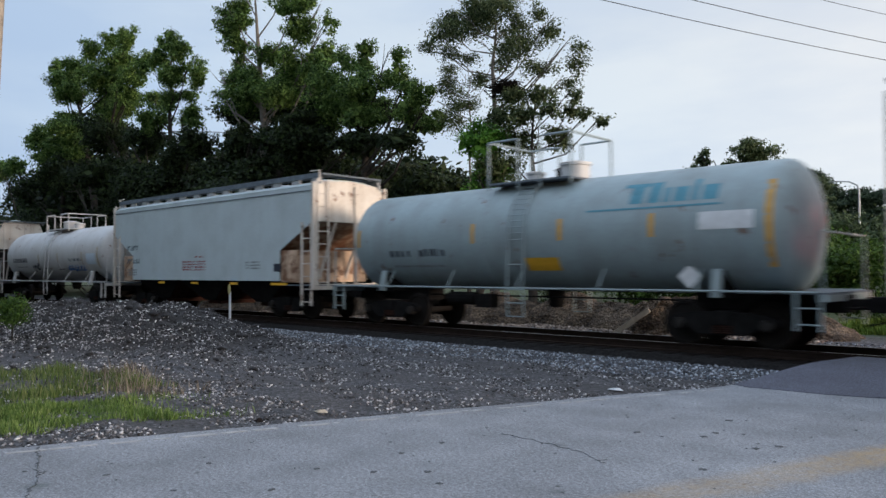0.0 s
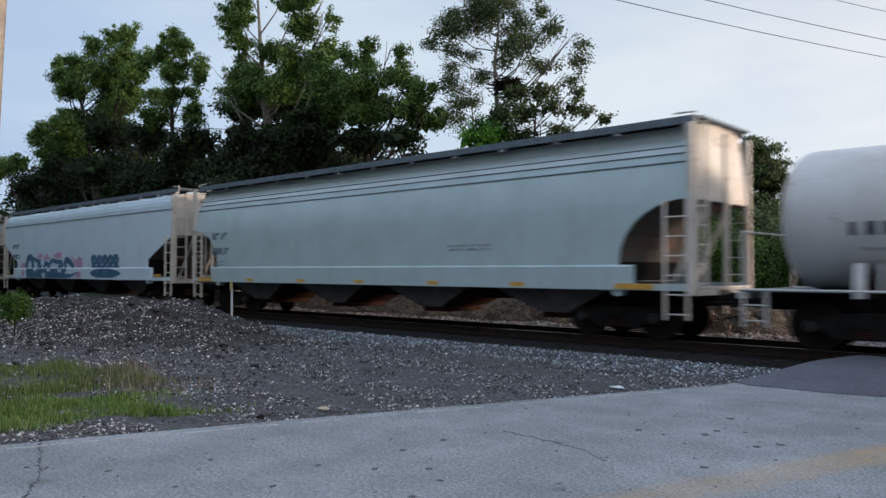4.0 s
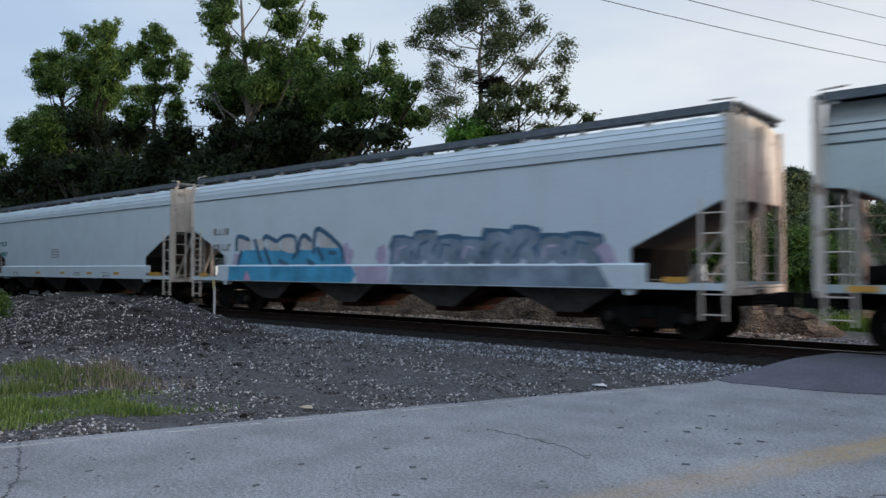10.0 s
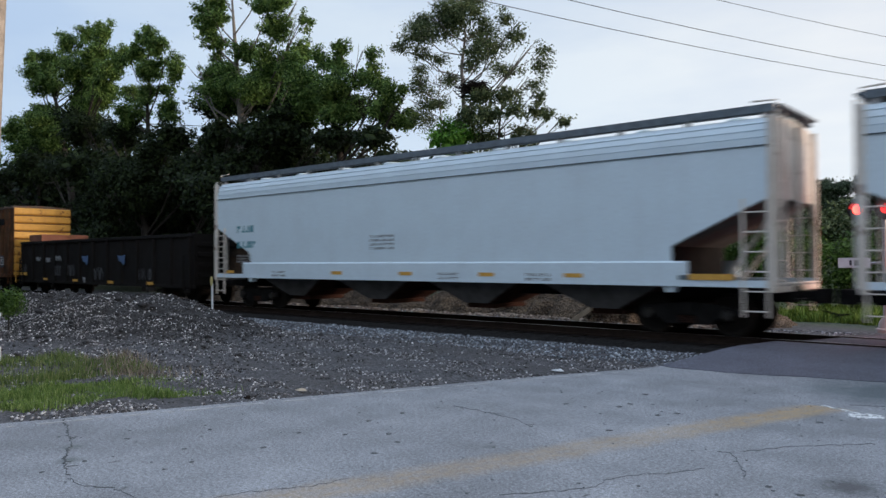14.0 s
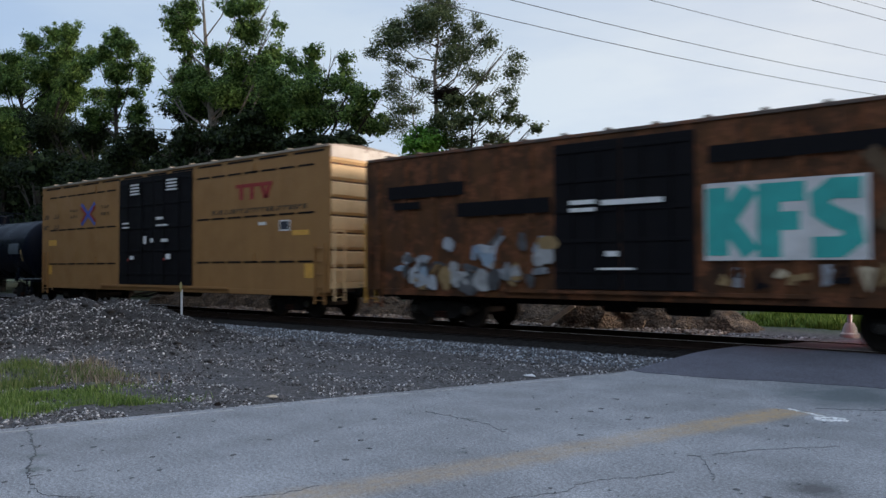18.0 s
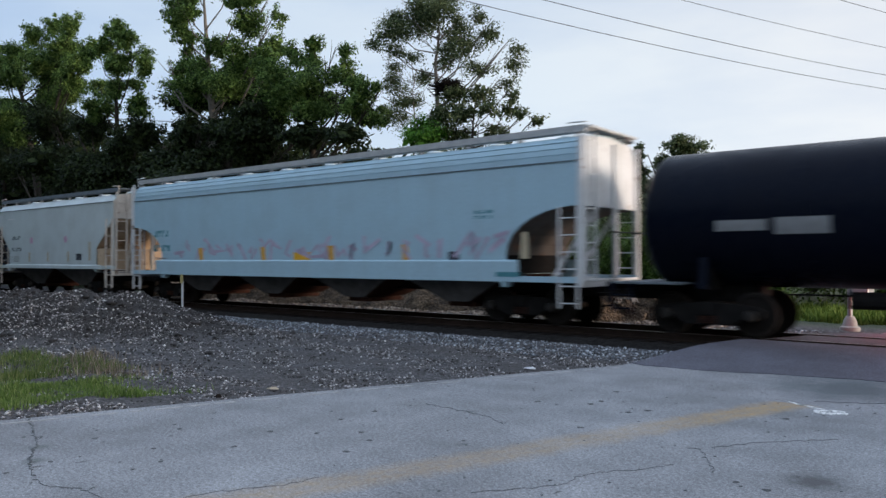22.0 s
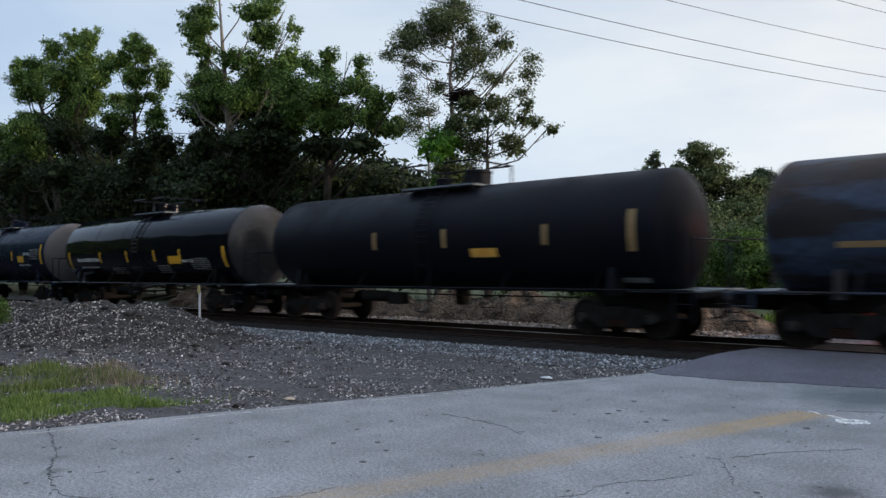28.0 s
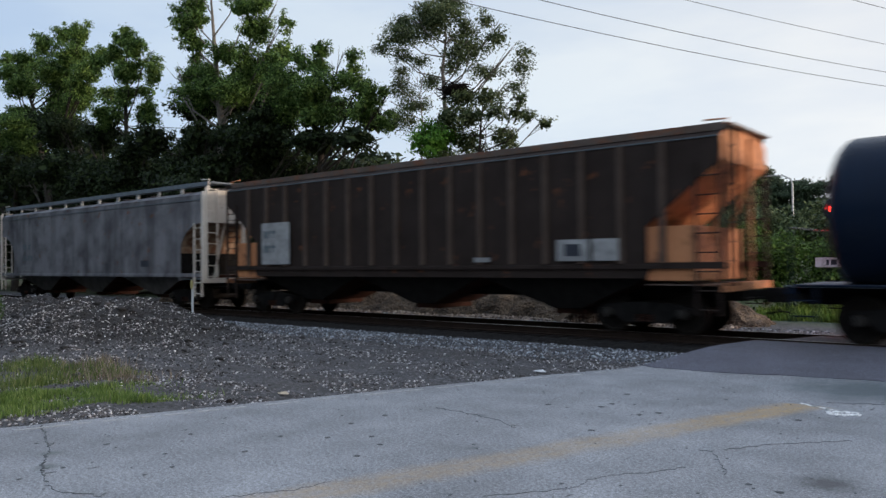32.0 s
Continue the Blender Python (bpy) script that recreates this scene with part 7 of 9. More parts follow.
def box_car(label, L, top, floor, side, end, roof, door, doors, ribs_end=6):
    """A box car with corrugated ends, a ridged roof and two door leaves on each side."""
    car = car_base(label, "railway car", "box_car")
    half, W = L / 2, 1.5
    part("side_wall", Shape().box(-half, half, -W, W, floor, top - 0.12), MAT[side], car)
    part("roof", Shape().prism_x([(-W - 0.04, top - 0.12), (-W - 0.04, top - 0.05), (-0.9, top + 0.02), (0, top + 0.06), (0.9, top + 0.02), (W + 0.04, top - 0.05), (W + 0.04, top - 0.12)], -half - 0.02, half + 0.02), MAT[roof], car)
    for k in range(14):
        x = -half + L * (k + 0.5) / 14
        part("roof_rib", once(("roof_rib", roof, top), lambda: mesh_of(Shape().prism_y([(-0.07, 0.0), (0.07, 0.0), (0.04, 0.05), (-0.04, 0.05)], -1.35, 1.35), "roof_rib", MAT[roof])), None, car).location = (x, 0, top + 0.0)
    for k in (-1, 1):
        s = Shape()
        s.box(min(k * half, k * (half + 0.02)), max(k * half, k * (half + 0.02)), -W, W, floor, top - 0.1)
        # dark wall: seam shade between the corrugations is put into its colour
        part("end_wall", s, MAT["roof_dark"], car, "end wall coloured dark as the shade in its seams")
        h = (top - floor - 0.3) / ribs_end
        for q in range(ribs_end):
            z = floor + 0.25 + h * q
            s = Shape()
            s.prism_y([(k * (half + 0.02), z), (k * (half + 0.11), z + h * 0.14), (k * (half + 0.125), z + h * 0.45), (k * (half + 0.115), z + h * 0.82), (k * (half + 0.02), z + h * 0.90)], -W + 0.03, W - 0.03)
            part("end_corrugation", s, MAT[end], car, smooth=20)
        for y in (-1, 1):
            part("corner_post", Shape().box(min(k * (half - 0.05), k * (half + 0.10)), max(k * (half - 0.05), k * (half + 0.10)), min(y * (W - 0.03), y * (W + 0.012)), max(y * (W - 0.03), y * (W + 0.012)), floor, top - 0.1), MAT[side], car, bevel=0.008)
        ladder(car, MAT[end], -1.42, -1.0, k * (half + 0.20), 0.6, floor + 1.9, name="end_ladder", along="y")
        ladder(car, MAT[side], min(k * (half - 0.55), k * (half - 0.1)), max(k * (half - 0.55), k * (half - 0.1)), -W - 0.05, 0.5, floor + 1.5, name="side_ladder")
        part("brake_wheel", Shape().turned_x([(k * (half + 0.22), 0.25), (k * (half + 0.25), 0.28), (k * (half + 0.28), 0.25)], 0.55, floor + 1.35, 18), MAT["under"], car)
    part("side_sill", Shape().box(-half + 0.4, half - 0.4, -W - 0.012, W + 0.012, floor - 0.12, floor + 0.05), MAT[side], car, bevel=0.01)
    part("centre_sill", Shape().box(-half + 0.1, half - 0.1, -0.35, 0.35, 0.66, 1.02), MAT["under"], car)
    x0, x1 = doors
    xm = (x0 + x1) / 2
    for y in (-1, 1):
        for a, b in ((x0, xm - 0.02), (xm + 0.02, x1)):
            d = part("door", Shape().box(a, b, min(y * W, y * (W + 0.05)), max(y * W, y * (W + 0.05)), floor + 0.12, top - 0.26), MAT[door], car, bevel=0.012)
            for q in range(5):
                z = floor + 0.5 + (top - floor - 1.0) * q / 4
                part("door_rib", Shape().box(a + 0.1, b - 0.1, min(y * (W + 0.05), y * (W + 0.075)), max(y * (W + 0.05), y * (W + 0.075)), z, z + 0.08), MAT[door], d, bevel=0.01)
            for q in (0.3, 0.7):
                x = a + (b - a) * q
                part("lock_rod", Shape().tube([(x, y * (W + 0.09), floor + 0.2), (x, y * (W + 0.09), top - 0.4)], 0.022, 6), MAT[door], d)
        part("door_track", Shape().box(x0 - 1.5, x1 + 2.2, min(y * W, y * (W + 0.09)), max(y * W, y * (W + 0.09)), floor + 0.02, floor + 0.10), MAT[side], car)
    for k in (-1, 1):
        truck(car, k * (half - 2.3))
    part("brake_cylinder", Shape().tube([(-1.0, -0.7, 0.72), (-0.2, -0.7, 0.72)], 0.16, 12).tube([(0.5, -0.6, 0.72), (1.5, -0.6, 0.72)], 0.2, 12), MAT["under"], car)
    stub_ends(car, half + 0.14, MAT[end], half - 2)
    couplers(car, half + 0.12)
    return car, half

NEAR = -1.5            # the side of a car that faces the road
TRAIN = []             # (car, its middle along the track at the clip's start)


def join(car, x):
    TRAIN.append((car, x))
    car.matrix_world = pose(x, TRACK_Y, RAIL_Z)


def stripes(car, xs, z, w, h, material, y=NEAR - 0.047):
    for x in xs:
        part("reflector", Shape().box(x - w / 2, x + w / 2, y - 0.005, y, z, z + h), material, car)


def marks(car, x, z, y=NEAR, material="mark_dark", seed=1, cols=4, big=0.24):
    """Reporting marks and the small data stencils below them."""
    bars(car, x, z, cols, 0.19, big, y, MAT[material], seed=seed)
    bars(car, x, z - 0.55, cols + 1, 0.17, big, y, MAT[material], seed=seed + 1)
    bars(car, x, z - 0.85, 7, 0.10, 0.06, y, MAT["mark_grey"], rows=3, lead=1.7, seed=seed + 2, gap=0.25)


def stencil(car, x, z, cols, rows, h=0.06, material="mark_grey", y=NEAR, w=0.12, seed=3):
    bars(car, x, z, cols, w, h, y, MAT[material], rows=rows, lead=1.7, seed=seed, gap=0.2)


def sprayed(car, x, z0, z1, w, y, material, seed, name="graffiti_letter", lean=0.12):
    """One slanted bubble letter: a wide foot, a notch and a swelling head."""
    rnd = random.Random(seed)
    u = [(-0.50, 0.0), (-0.44, 0.38), (-0.52, 0.62), (-0.40, 0.98), (0.05, 1.0), (0.46, 0.92), (0.54, 0.66), (0.34, 0.48), (0.50, 0.30), (0.60, 0.0), (0.22, 0.0), (0.06, 0.20), (-0.10, 0.0)]
    part(name, Shape().prism_y([(x + w * (p + rnd.uniform(-0.05, 0.05)) + lean * q, z0 + (z1 - z0) * min(1.04, q + (rnd.uniform(-0.04, 0.06) if 0 < q else 0))) for p, q in u], y - 0.004, y), material, car)


# a hopper just ahead of the first tank car
car, half, b = hopper_car("grey covered hopper at the head of the view", 14.3, "hopper_grey", "end_white", sill_z=(1.10, 1.22), bays=2, cut_z=3.1, low_z=2.1, cut_in=2.2)
join(car, 3.3)

# first tank car, blue-grey, with a faded blue company emblem
R1, Z1 = 1.38, 2.43
car, hb = tank_car("blue-grey tank car with faded blue emblem and side ladder", 12.85, R1, Z1, "tank_blue", dome_w=2.5, rails=1.05, dome_mat="tank_white")
for k, (a, w, h) in enumerate([(2.95, 0.30, 0.46), (3.38, 0.26, 0.46), (3.74, 0.12, 0.32), (3.96, 0.30, 0.32), (4.36, 0.12, 0.46), (4.58, 0.32, 0.32)]):
    tank_patch(car, "emblem", MAT["logo_blue"], a, a + w, 2.98, 2.98 + h, R1, Z1)
tank_patch(car, "emblem", MAT["logo_blue"], 2.75, 3.35, 3.36, 3.44, R1, Z1, proud=0.008)
tank_patch(car, "emblem", MAT["logo_blue"], 1.9, 5.0, 2.86, 2.90, R1, Z1)
tank_patch(car, "placard", MAT["mark_white"], 4.55, 5.65, 2.36, 2.72, R1, Z1, "pale data placard")
tank_patch(car, "reflector", MAT["mark_yellow"], 0.15, 1.1, 1.55, 1.86, R1, Z1, "yellow reflector panel")
for x in (-5.9, -1.5, 1.15, 3.45):
    tank_patch(car, "reflector", MAT["mark_amber"], x, x + 0.12, 2.25, 2.75, R1, Z1)
tank_bars(car, -4.55, 1.95, 4, 0.17, 0.2, R1, Z1, MAT["mark_black"], 5)
tank_bars(car, -3.4, 1.95, 5, 0.15, 0.2, R1, Z1, MAT["mark_black"], 6)
tank_bars(car, -4.5, 1.66, 14, 0.12, 0.06, R1, Z1, MAT["mark_grey"], 7, 0.2)
s = Shape().prism_y([(4.24, 1.68), (4.50, 1.42), (4.24, 1.16), (3.98, 1.42)], -1.12, -1.105)
part("hazard_diamond", s, MAT["mark_white"], car, "white diamond placard")
tank_patch(car, "head_band", MAT["mark_amber"], hb - 0.56, hb - 0.42, 1.6, 3.3, R1, Z1)
join(car, -11.85)

# short two-bay hopper with rusty ends
car, half, b = hopper_car("pale grey two-bay covered hopper with rusty ends", 14.32, "hopper_grey", "end_white", roof="hopper_grey", sill_z=(1.10, 1.20), seam=4.12, eave=4.40, cut_z=3.15, cut_in=1.75, low_z=2.25, bays=3, ridges=1, slope="slope_rust", box_in=0.9, boards=14, rail_up=0.25, bay_mat="under", box_mat="end_peach", bracket=0.17)
marks(car, -5.8, 2.48, seed=11, big=0.2)
stencil(car, -1.1, 1.92, 12, 4, 0.06, "mark_red")
stencil(car, -0.2, 2.10, 5, 1, 0.06, "mark_red", seed=5)
panel(car, "data_panel", MAT["mark_black"], 4.98, 5.38, 1.56, 1.82, NEAR, "black data panel")
stencil(car, 3.3, 1.85, 6, 3)
stripes(car, (-2.7, -0.1, 2.6), 1.11, 0.5, 0.08, MAT["mark_yellow"], NEAR - 0.035)
stripes(car, (5.3,), 1.11, 0.9, 0.08, MAT["mark_yellow"], NEAR - 0.035)
join(car, -26.82)

# white tank car
R3, Z3 = 1.36, 2.49
car, hb = tank_car("dusty white tank car with railed dome platform", 13.4, R3, Z3, "tank_white", dome_w=2.9, rails=0.72, flip=-1)
tank_bars(car, -5.3, 2.12, 4, 0.2, 0.24, R3, Z3, MAT["mark_black"], 9)
tank_bars(car, -4.2, 2.12, 5, 0.17, 0.24, R3, Z3, MAT["mark_black"], 10)
tank_bars(car, -5.1, 1.85, 12, 0.12, 0.06, R3, Z3, MAT["mark_grey"], 12, 0.2)
for x in (-1.5, 1.1, 4.1):
    tank_patch(car, "reflector", MAT["mark_buff"], x, x + 0.13, 2.05, 2.55, R3, Z3)
tank_patch(car, "reflector", MAT["mark_buff"], 5.85, 6.0, 1.75, 2.75, R3, Z3)
tank_bars(car, 2.5, 2.12, 9, 0.13, 0.13, R3, Z3, MAT["mark_dark"], 13)
for x, z, w, h in ((2.42, 1.80, 0.17, 0.11), (2.78, 1.81, 0.13, 0.10), (3.10, 1.76, 0.16, 0.13), (3.42, 1.82, 0.12, 0.09), (3.78, 1.79, 0.14, 0.10), (4.12, 1.80, 0.13, 0.10)):
    tank_stroke(car, MAT["g_blue"], [(x + w * math.cos(0.9 * k), z + h * math.sin(0.9 * k + 0.3 * x)) for k in range(7)], 0.085, R3, Z3, 0.007 + 0.001 * (x % 1))
tank_stroke(car, MAT["g_blue"], [(2.05, 1.76), (2.2, 1.73), (2.6, 1.72), (3.3, 1.68), (4.25, 1.69)], 0.06, R3, Z3)
tank_stroke(car, MAT["g_pale"], [(2.3, 1.88), (2.7, 1.93), (3.3, 1.86), (3.9, 1.92), (4.3, 1.86)], 0.03, R3, Z3, 0.010)
tank_patch(car, "placard", MAT["g_pale"], 4.66, 5.7, 1.95, 2.46, R3, Z3, "pale blue placard")
# a sprayed black two-wheeled machine: rear wheel, frame, fork and bars
tank_stroke(car, MAT["mark_black"], [(-2.42 + 0.19 * math.cos(k * 0.7), 1.78 + 0.15 * math.sin(k * 0.7)) for k in range(10)], 0.055, R3, Z3)
for pts, w in (([(-2.42, 1.80), (-2.1, 1.93), (-1.85, 1.88), (-1.62, 1.97)], 0.10), ([(-2.05, 1.86), (-1.85, 1.74), (-1.66, 1.80)], 0.13), ([(-1.62, 2.02), (-1.50, 1.74), (-1.42, 1.52)], 0.05), ([(-1.78, 2.02), (-1.58, 2.04), (-1.44, 1.98)], 0.06),
               ([(-1.1, 1.80), (-0.55, 1.79)], 0.03), ([(0.9, 1.72), (1.7, 1.74)], 0.03)):
    tank_stroke(car, MAT["mark_black"], pts, w, R3, Z3)
join(car, -42.06)

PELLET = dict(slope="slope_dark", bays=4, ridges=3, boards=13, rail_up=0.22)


def pellet(label, L, body, **kw):
    opts = dict(PELLET)
    opts.update(kw)
    return hopper_car(label, L, body, kw.pop("end", "end_white") if "end" in kw else "end_white", **{k: v for k, v in opts.items() if k != "end"})


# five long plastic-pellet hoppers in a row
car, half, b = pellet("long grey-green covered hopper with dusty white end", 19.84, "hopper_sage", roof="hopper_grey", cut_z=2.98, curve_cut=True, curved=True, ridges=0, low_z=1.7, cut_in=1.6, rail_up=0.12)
marks(car, -8.55, 2.62, seed=21)
stripes(car, (-9.0,), 1.10, 0.95, 0.12, MAT["mark_amber"])
stripes(car, (-6.0, -3.1, -0.3, 2.7, 5.5), 1.12, 0.42, 0.10, MAT["mark_amber"])
stripes(car, (8.6,), 1.10, 0.9, 0.12, MAT["mark_amber"])
stencil(car, 3.2, 2.1, 10, 2)
join(car, -60.07)

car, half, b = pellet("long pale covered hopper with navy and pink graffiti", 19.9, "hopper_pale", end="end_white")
marks(car, -8.5, 2.68, seed=31)
yg = NEAR - 0.046
for x, z, rx, rz, sd in ((-4.35, 2.19, 0.36, 0.20, 1), (-3.45, 2.06, 0.42, 0.24, 2), (-1.9, 2.20, 0.55, 0.22, 3), (-0.13, 2.0, 0.30, 0.18, 4), (0.62, 1.75, 0.50, 0.34, 5), (-6.8, 1.72, 0.32, 0.20, 6)):
    part("graffiti_halo", Shape().blob(x, z, rx, rz, NEAR - 0.001, 0.35, 22, sd), MAT["g_pink"], car)
letters = [([(-5.66, 2.20), (-6.08, 2.10), (-6.28, 1.75), (-6.18, 1.40), (-5.78, 1.28), (-5.46, 1.44), (-5.38, 1.80), (-5.55, 2.12)], 0.36),
           ([(-5.30, 2.12), (-4.80, 2.0), (-4.30, 1.93), (-4.65, 1.78), (-4.15, 1.68), (-4.55, 1.60)], 0.20),
           ([(-3.02, 1.66), (-3.28, 1.82), (-3.60, 1.82), (-3.72, 1.64)], 0.24),
           ([(-3.18, 1.60), (-2.92, 1.88), (-2.54, 1.99), (-2.02, 1.92), (-1.48, 1.90), (-1.30, 1.72), (-1.75, 1.66)], 0.22),
           ([(-0.90, 1.66), (-0.97, 1.90), (-0.70, 2.00), (-0.24, 1.86), (0.04, 1.66)], 0.30)]
for k, (line, width) in enumerate(letters):
    part("graffiti_outline", Shape().stroke(line, width + 0.12, NEAR - 0.004 - 0.0007 * k), MAT["g_pale"], car)
    part("graffiti_letter", Shape().stroke(line, width, NEAR - 0.011 - 0.0007 * k), MAT["g_navy"], car)
part("graffiti_base", Shape().prism_y([(-6.2, 1.10), (-6.34, 1.40), (-6.25, 1.59), (-0.75, 1.59), (-0.55, 1.30), (-0.75, 1.10)], yg - 0.003, yg), MAT["g_navy"], car)
for k, (x, z, rx, rz) in enumerate(((-3.72, 1.24, 0.22, 0.13), (-4.95, 1.52, 0.26, 0.06), (-3.05, 1.50, 0.24, 0.07), (-1.60, 1.48, 0.26, 0.09), (-0.62, 1.36, 0.26, 0.10))):
    part("graffiti_gap", Shape().blob(x, z, rx, rz, yg - 0.006, 0.12, 18, 90 + k), MAT["g_pale"], car)
part("graffiti_tail", Shape().stroke([(-1.0, 1.25), (-0.35, 1.22), (0.15, 1.29), (0.55, 1.40)], 0.22, yg - 0.010, 0.004, 0.3), MAT["g_navy"], car)
part("graffiti_halo", Shape().blob(0.72, 1.28, 0.35, 0.14, yg, 0.3, 20, 95), MAT["g_pink"], car)
part("graffiti_halo", Shape().blob(-6.75, 1.35, 0.3, 0.18, yg, 0.3, 20, 96), MAT["g_pink"], car)
for k in range(5):
    x = 2.45 + 0.58 * k
    part("graffiti_outline", Shape().blob(x, 1.96, 0.40, 0.34, NEAR - 0.003 - 0.0005 * k, 0.10, 20, 60 + k), MAT["g_pale"], car)
    part("graffiti_bubble", Shape().blob(x, 1.95, 0.33, 0.27, NEAR - 0.009 - 0.0005 * k, 0.14, 20, 60 + k), MAT["g_navy"], car)
    part("graffiti_gap", Shape().blob(x + 0.04, 1.93, 0.09, 0.06, NEAR - 0.017, 0.2, 12, 66 + k), MAT["g_slate"], car)
    part("graffiti_drip", Shape().blob(x + 0.05, 1.64, 0.32, 0.10, NEAR - 0.014 - 0.0005 * k, 0.15, 16, 72 + k), MAT["g_navy"], car)
part("graffiti_base", Shape().blob(3.65, 1.36, 1.60, 0.22, yg, 0.1, 24, 70), MAT["g_navy"], car)
stripes(car, (-9.1, 8.75), 1.22, 0.55, 0.12, MAT["mark_amber"])
join(car, -81.52)

car, half, b = pellet("long grey-green covered hopper with amber reflectors", 19.9, "hopper_sage", roof="hopper_grey", cut_z=2.95, curve_cut=True, curved=True, ridges=0, low_z=1.7, cut_in=1.6, rail_up=0.12)
bars(car, -8.5, 2.72, 4, 0.20, 0.26, NEAR, MAT["mark_black"], seed=41)
bars(car, -8.5, 2.16, 6, 0.17, 0.26, NEAR, MAT["mark_black"], seed=42)
stencil(car, -8.45, 1.92, 7, 3)
stripes(car, (-9.2, -6.0, -3.1, -0.3, 2.7, 5.4), 1.10, 0.5, 0.11, MAT["mark_amber"])
stripes(car, (8.7,), 1.10, 1.0, 0.12, MAT["mark_amber"])
bars(car, 4.3, 1.24, 6, 0.13, 0.09, NEAR - 0.046, MAT["mark_teal"], seed=44)
stencil(car, 0.5, 2.1, 8, 2, seed=45)
join(car, -102.86)

car, half, b = pellet("long pale covered hopper with sky-blue bubble graffiti", 19.8, "hopper_pale")
marks(car, -8.45, 2.66, seed=51, material="mark_grey")
for x, z, rx, rz, sd in ((-7.0, 1.75, 0.22, 0.26, 1), (-1.32, 1.85, 0.26, 0.36, 2), (0.15, 1.90, 0.22, 0.28, 3), (6.9, 1.7, 0.6, 0.5, 4)):
    part("graffiti_halo", Shape().blob(x, z, rx, rz, NEAR - 0.001, 0.3, 20, sd), MAT["g_lilac"], car)
part("graffiti_fill", Shape().prism_y([(-6.85, 1.60), (-6.60, 2.11), (-4.74, 2.13), (-3.41, 2.10), (-2.58, 2.15), (-1.63, 2.17), (-1.47, 1.84), (-1.30, 1.60)], NEAR - 0.006, NEAR), MAT["g_cyan"], car)
for k, face in enumerate(([(-6.89, 2.56), (-6.02, 2.47), (-6.18, 2.10), (-6.92, 2.14)], [(-5.86, 2.47), (-5.38, 2.48), (-5.32, 2.11), (-5.74, 2.09)], [(-5.26, 2.50), (-4.67, 2.40), (-4.48, 2.07), (-5.12, 2.08)],
                          [(-4.45, 2.43), (-4.03, 2.51), (-3.68, 2.42), (-3.75, 1.98), (-4.10, 1.99), (-4.48, 2.10)], [(-3.48, 2.40), (-3.15, 2.45), (-2.96, 2.33), (-2.83, 2.06), (-3.55, 2.08)], [(-2.68, 2.62), (-2.15, 2.46), (-1.92, 2.29), (-1.63, 2.20), (-1.69, 2.11), (-2.52, 2.13)])):
    part("graffiti_highlight", Shape().prism_y(face, NEAR - 0.010, NEAR), MAT["g_white"], car)
for k, line in enumerate(([(-6.99, 2.15), (-6.90, 2.58), (-6.28, 2.47)], [(-5.90, 2.42), (-5.74, 2.07), (-5.58, 1.75)], [(-5.40, 2.47), (-5.26, 2.55), (-4.74, 2.38)], [(-5.35, 2.14), (-5.04, 1.65)], [(-4.67, 2.37), (-4.31, 2.53), (-3.75, 2.47), (-3.67, 2.03), (-3.84, 1.84)],
                          [(-3.58, 2.04), (-3.45, 2.44), (-3.22, 2.51), (-2.98, 2.36)], [(-2.83, 2.0), (-2.74, 2.61), (-2.50, 2.68), (-1.92, 2.39)], [(-1.92, 2.37), (-1.56, 2.12), (-1.44, 1.75)], [(-4.53, 1.74), (-4.14, 1.62)], [(-3.09, 1.73), (-2.81, 1.62)], [(-6.89, 1.64), (-6.70, 2.06)], [(-2.62, 2.1), (-2.40, 1.80)], [(-2.05, 1.98), (-1.80, 1.96)])):
    part("graffiti_outline", Shape().stroke(line, 0.15 if len(line) < 5 else 0.12, NEAR - 0.012 - 0.0005 * k), MAT["g_navy"], car)
part("graffiti_base", Shape().prism_y([(-7.45, 1.10), (-7.40, 1.57), (-1.05, 1.57), (-0.87, 1.32), (-1.08, 1.10)], yg - 0.003, yg), MAT["g_cyan"], car)
part("graffiti_gap", Shape().prism_y([(-6.50, 1.11), (-6.34, 1.44), (-6.08, 1.11)], yg - 0.007, yg - 0.0032), MAT["g_pink"], car)
part("graffiti_halo", Shape().prism_y([(-0.80, 1.10), (-0.95, 1.56), (0.45, 1.56), (0.45, 1.10)], yg - 0.003, yg), MAT["g_lilac"], car)
for k in range(8):
    x = 0.9 + 0.80 * k
    hi = 2.36 + 0.12 * math.sin(k * 1.7)
    sprayed(car, x, 1.58, hi + 0.06, 0.98, NEAR - 0.003 - 0.0004 * k, MAT["g_navy"], 110 + k, "graffiti_outline")
    sprayed(car, x + 0.03, 1.58, hi - 0.04, 0.82, NEAR - 0.009 - 0.0004 * k, MAT["g_slate"], 118 + k)
    part("graffiti_highlight", Shape().ribbon([(x - 0.18, 1.75), (x - 0.05, 2.05 + 0.1 * math.sin(k)), (x + 0.22, hi - 0.25)], 0.07, NEAR - 0.017), MAT["g_navy" if k % 3 else "g_lilac"], car)
part("graffiti_base", Shape().prism_y([(0.5, 1.10), (0.6, 1.56), (7.0, 1.56), (7.3, 1.10)], yg - 0.003, yg), MAT["g_slate"], car)
stripes(car, (-9.0, 8.75), 1.22, 0.5, 0.12, MAT["mark_amber"])
join(car, -124.2)

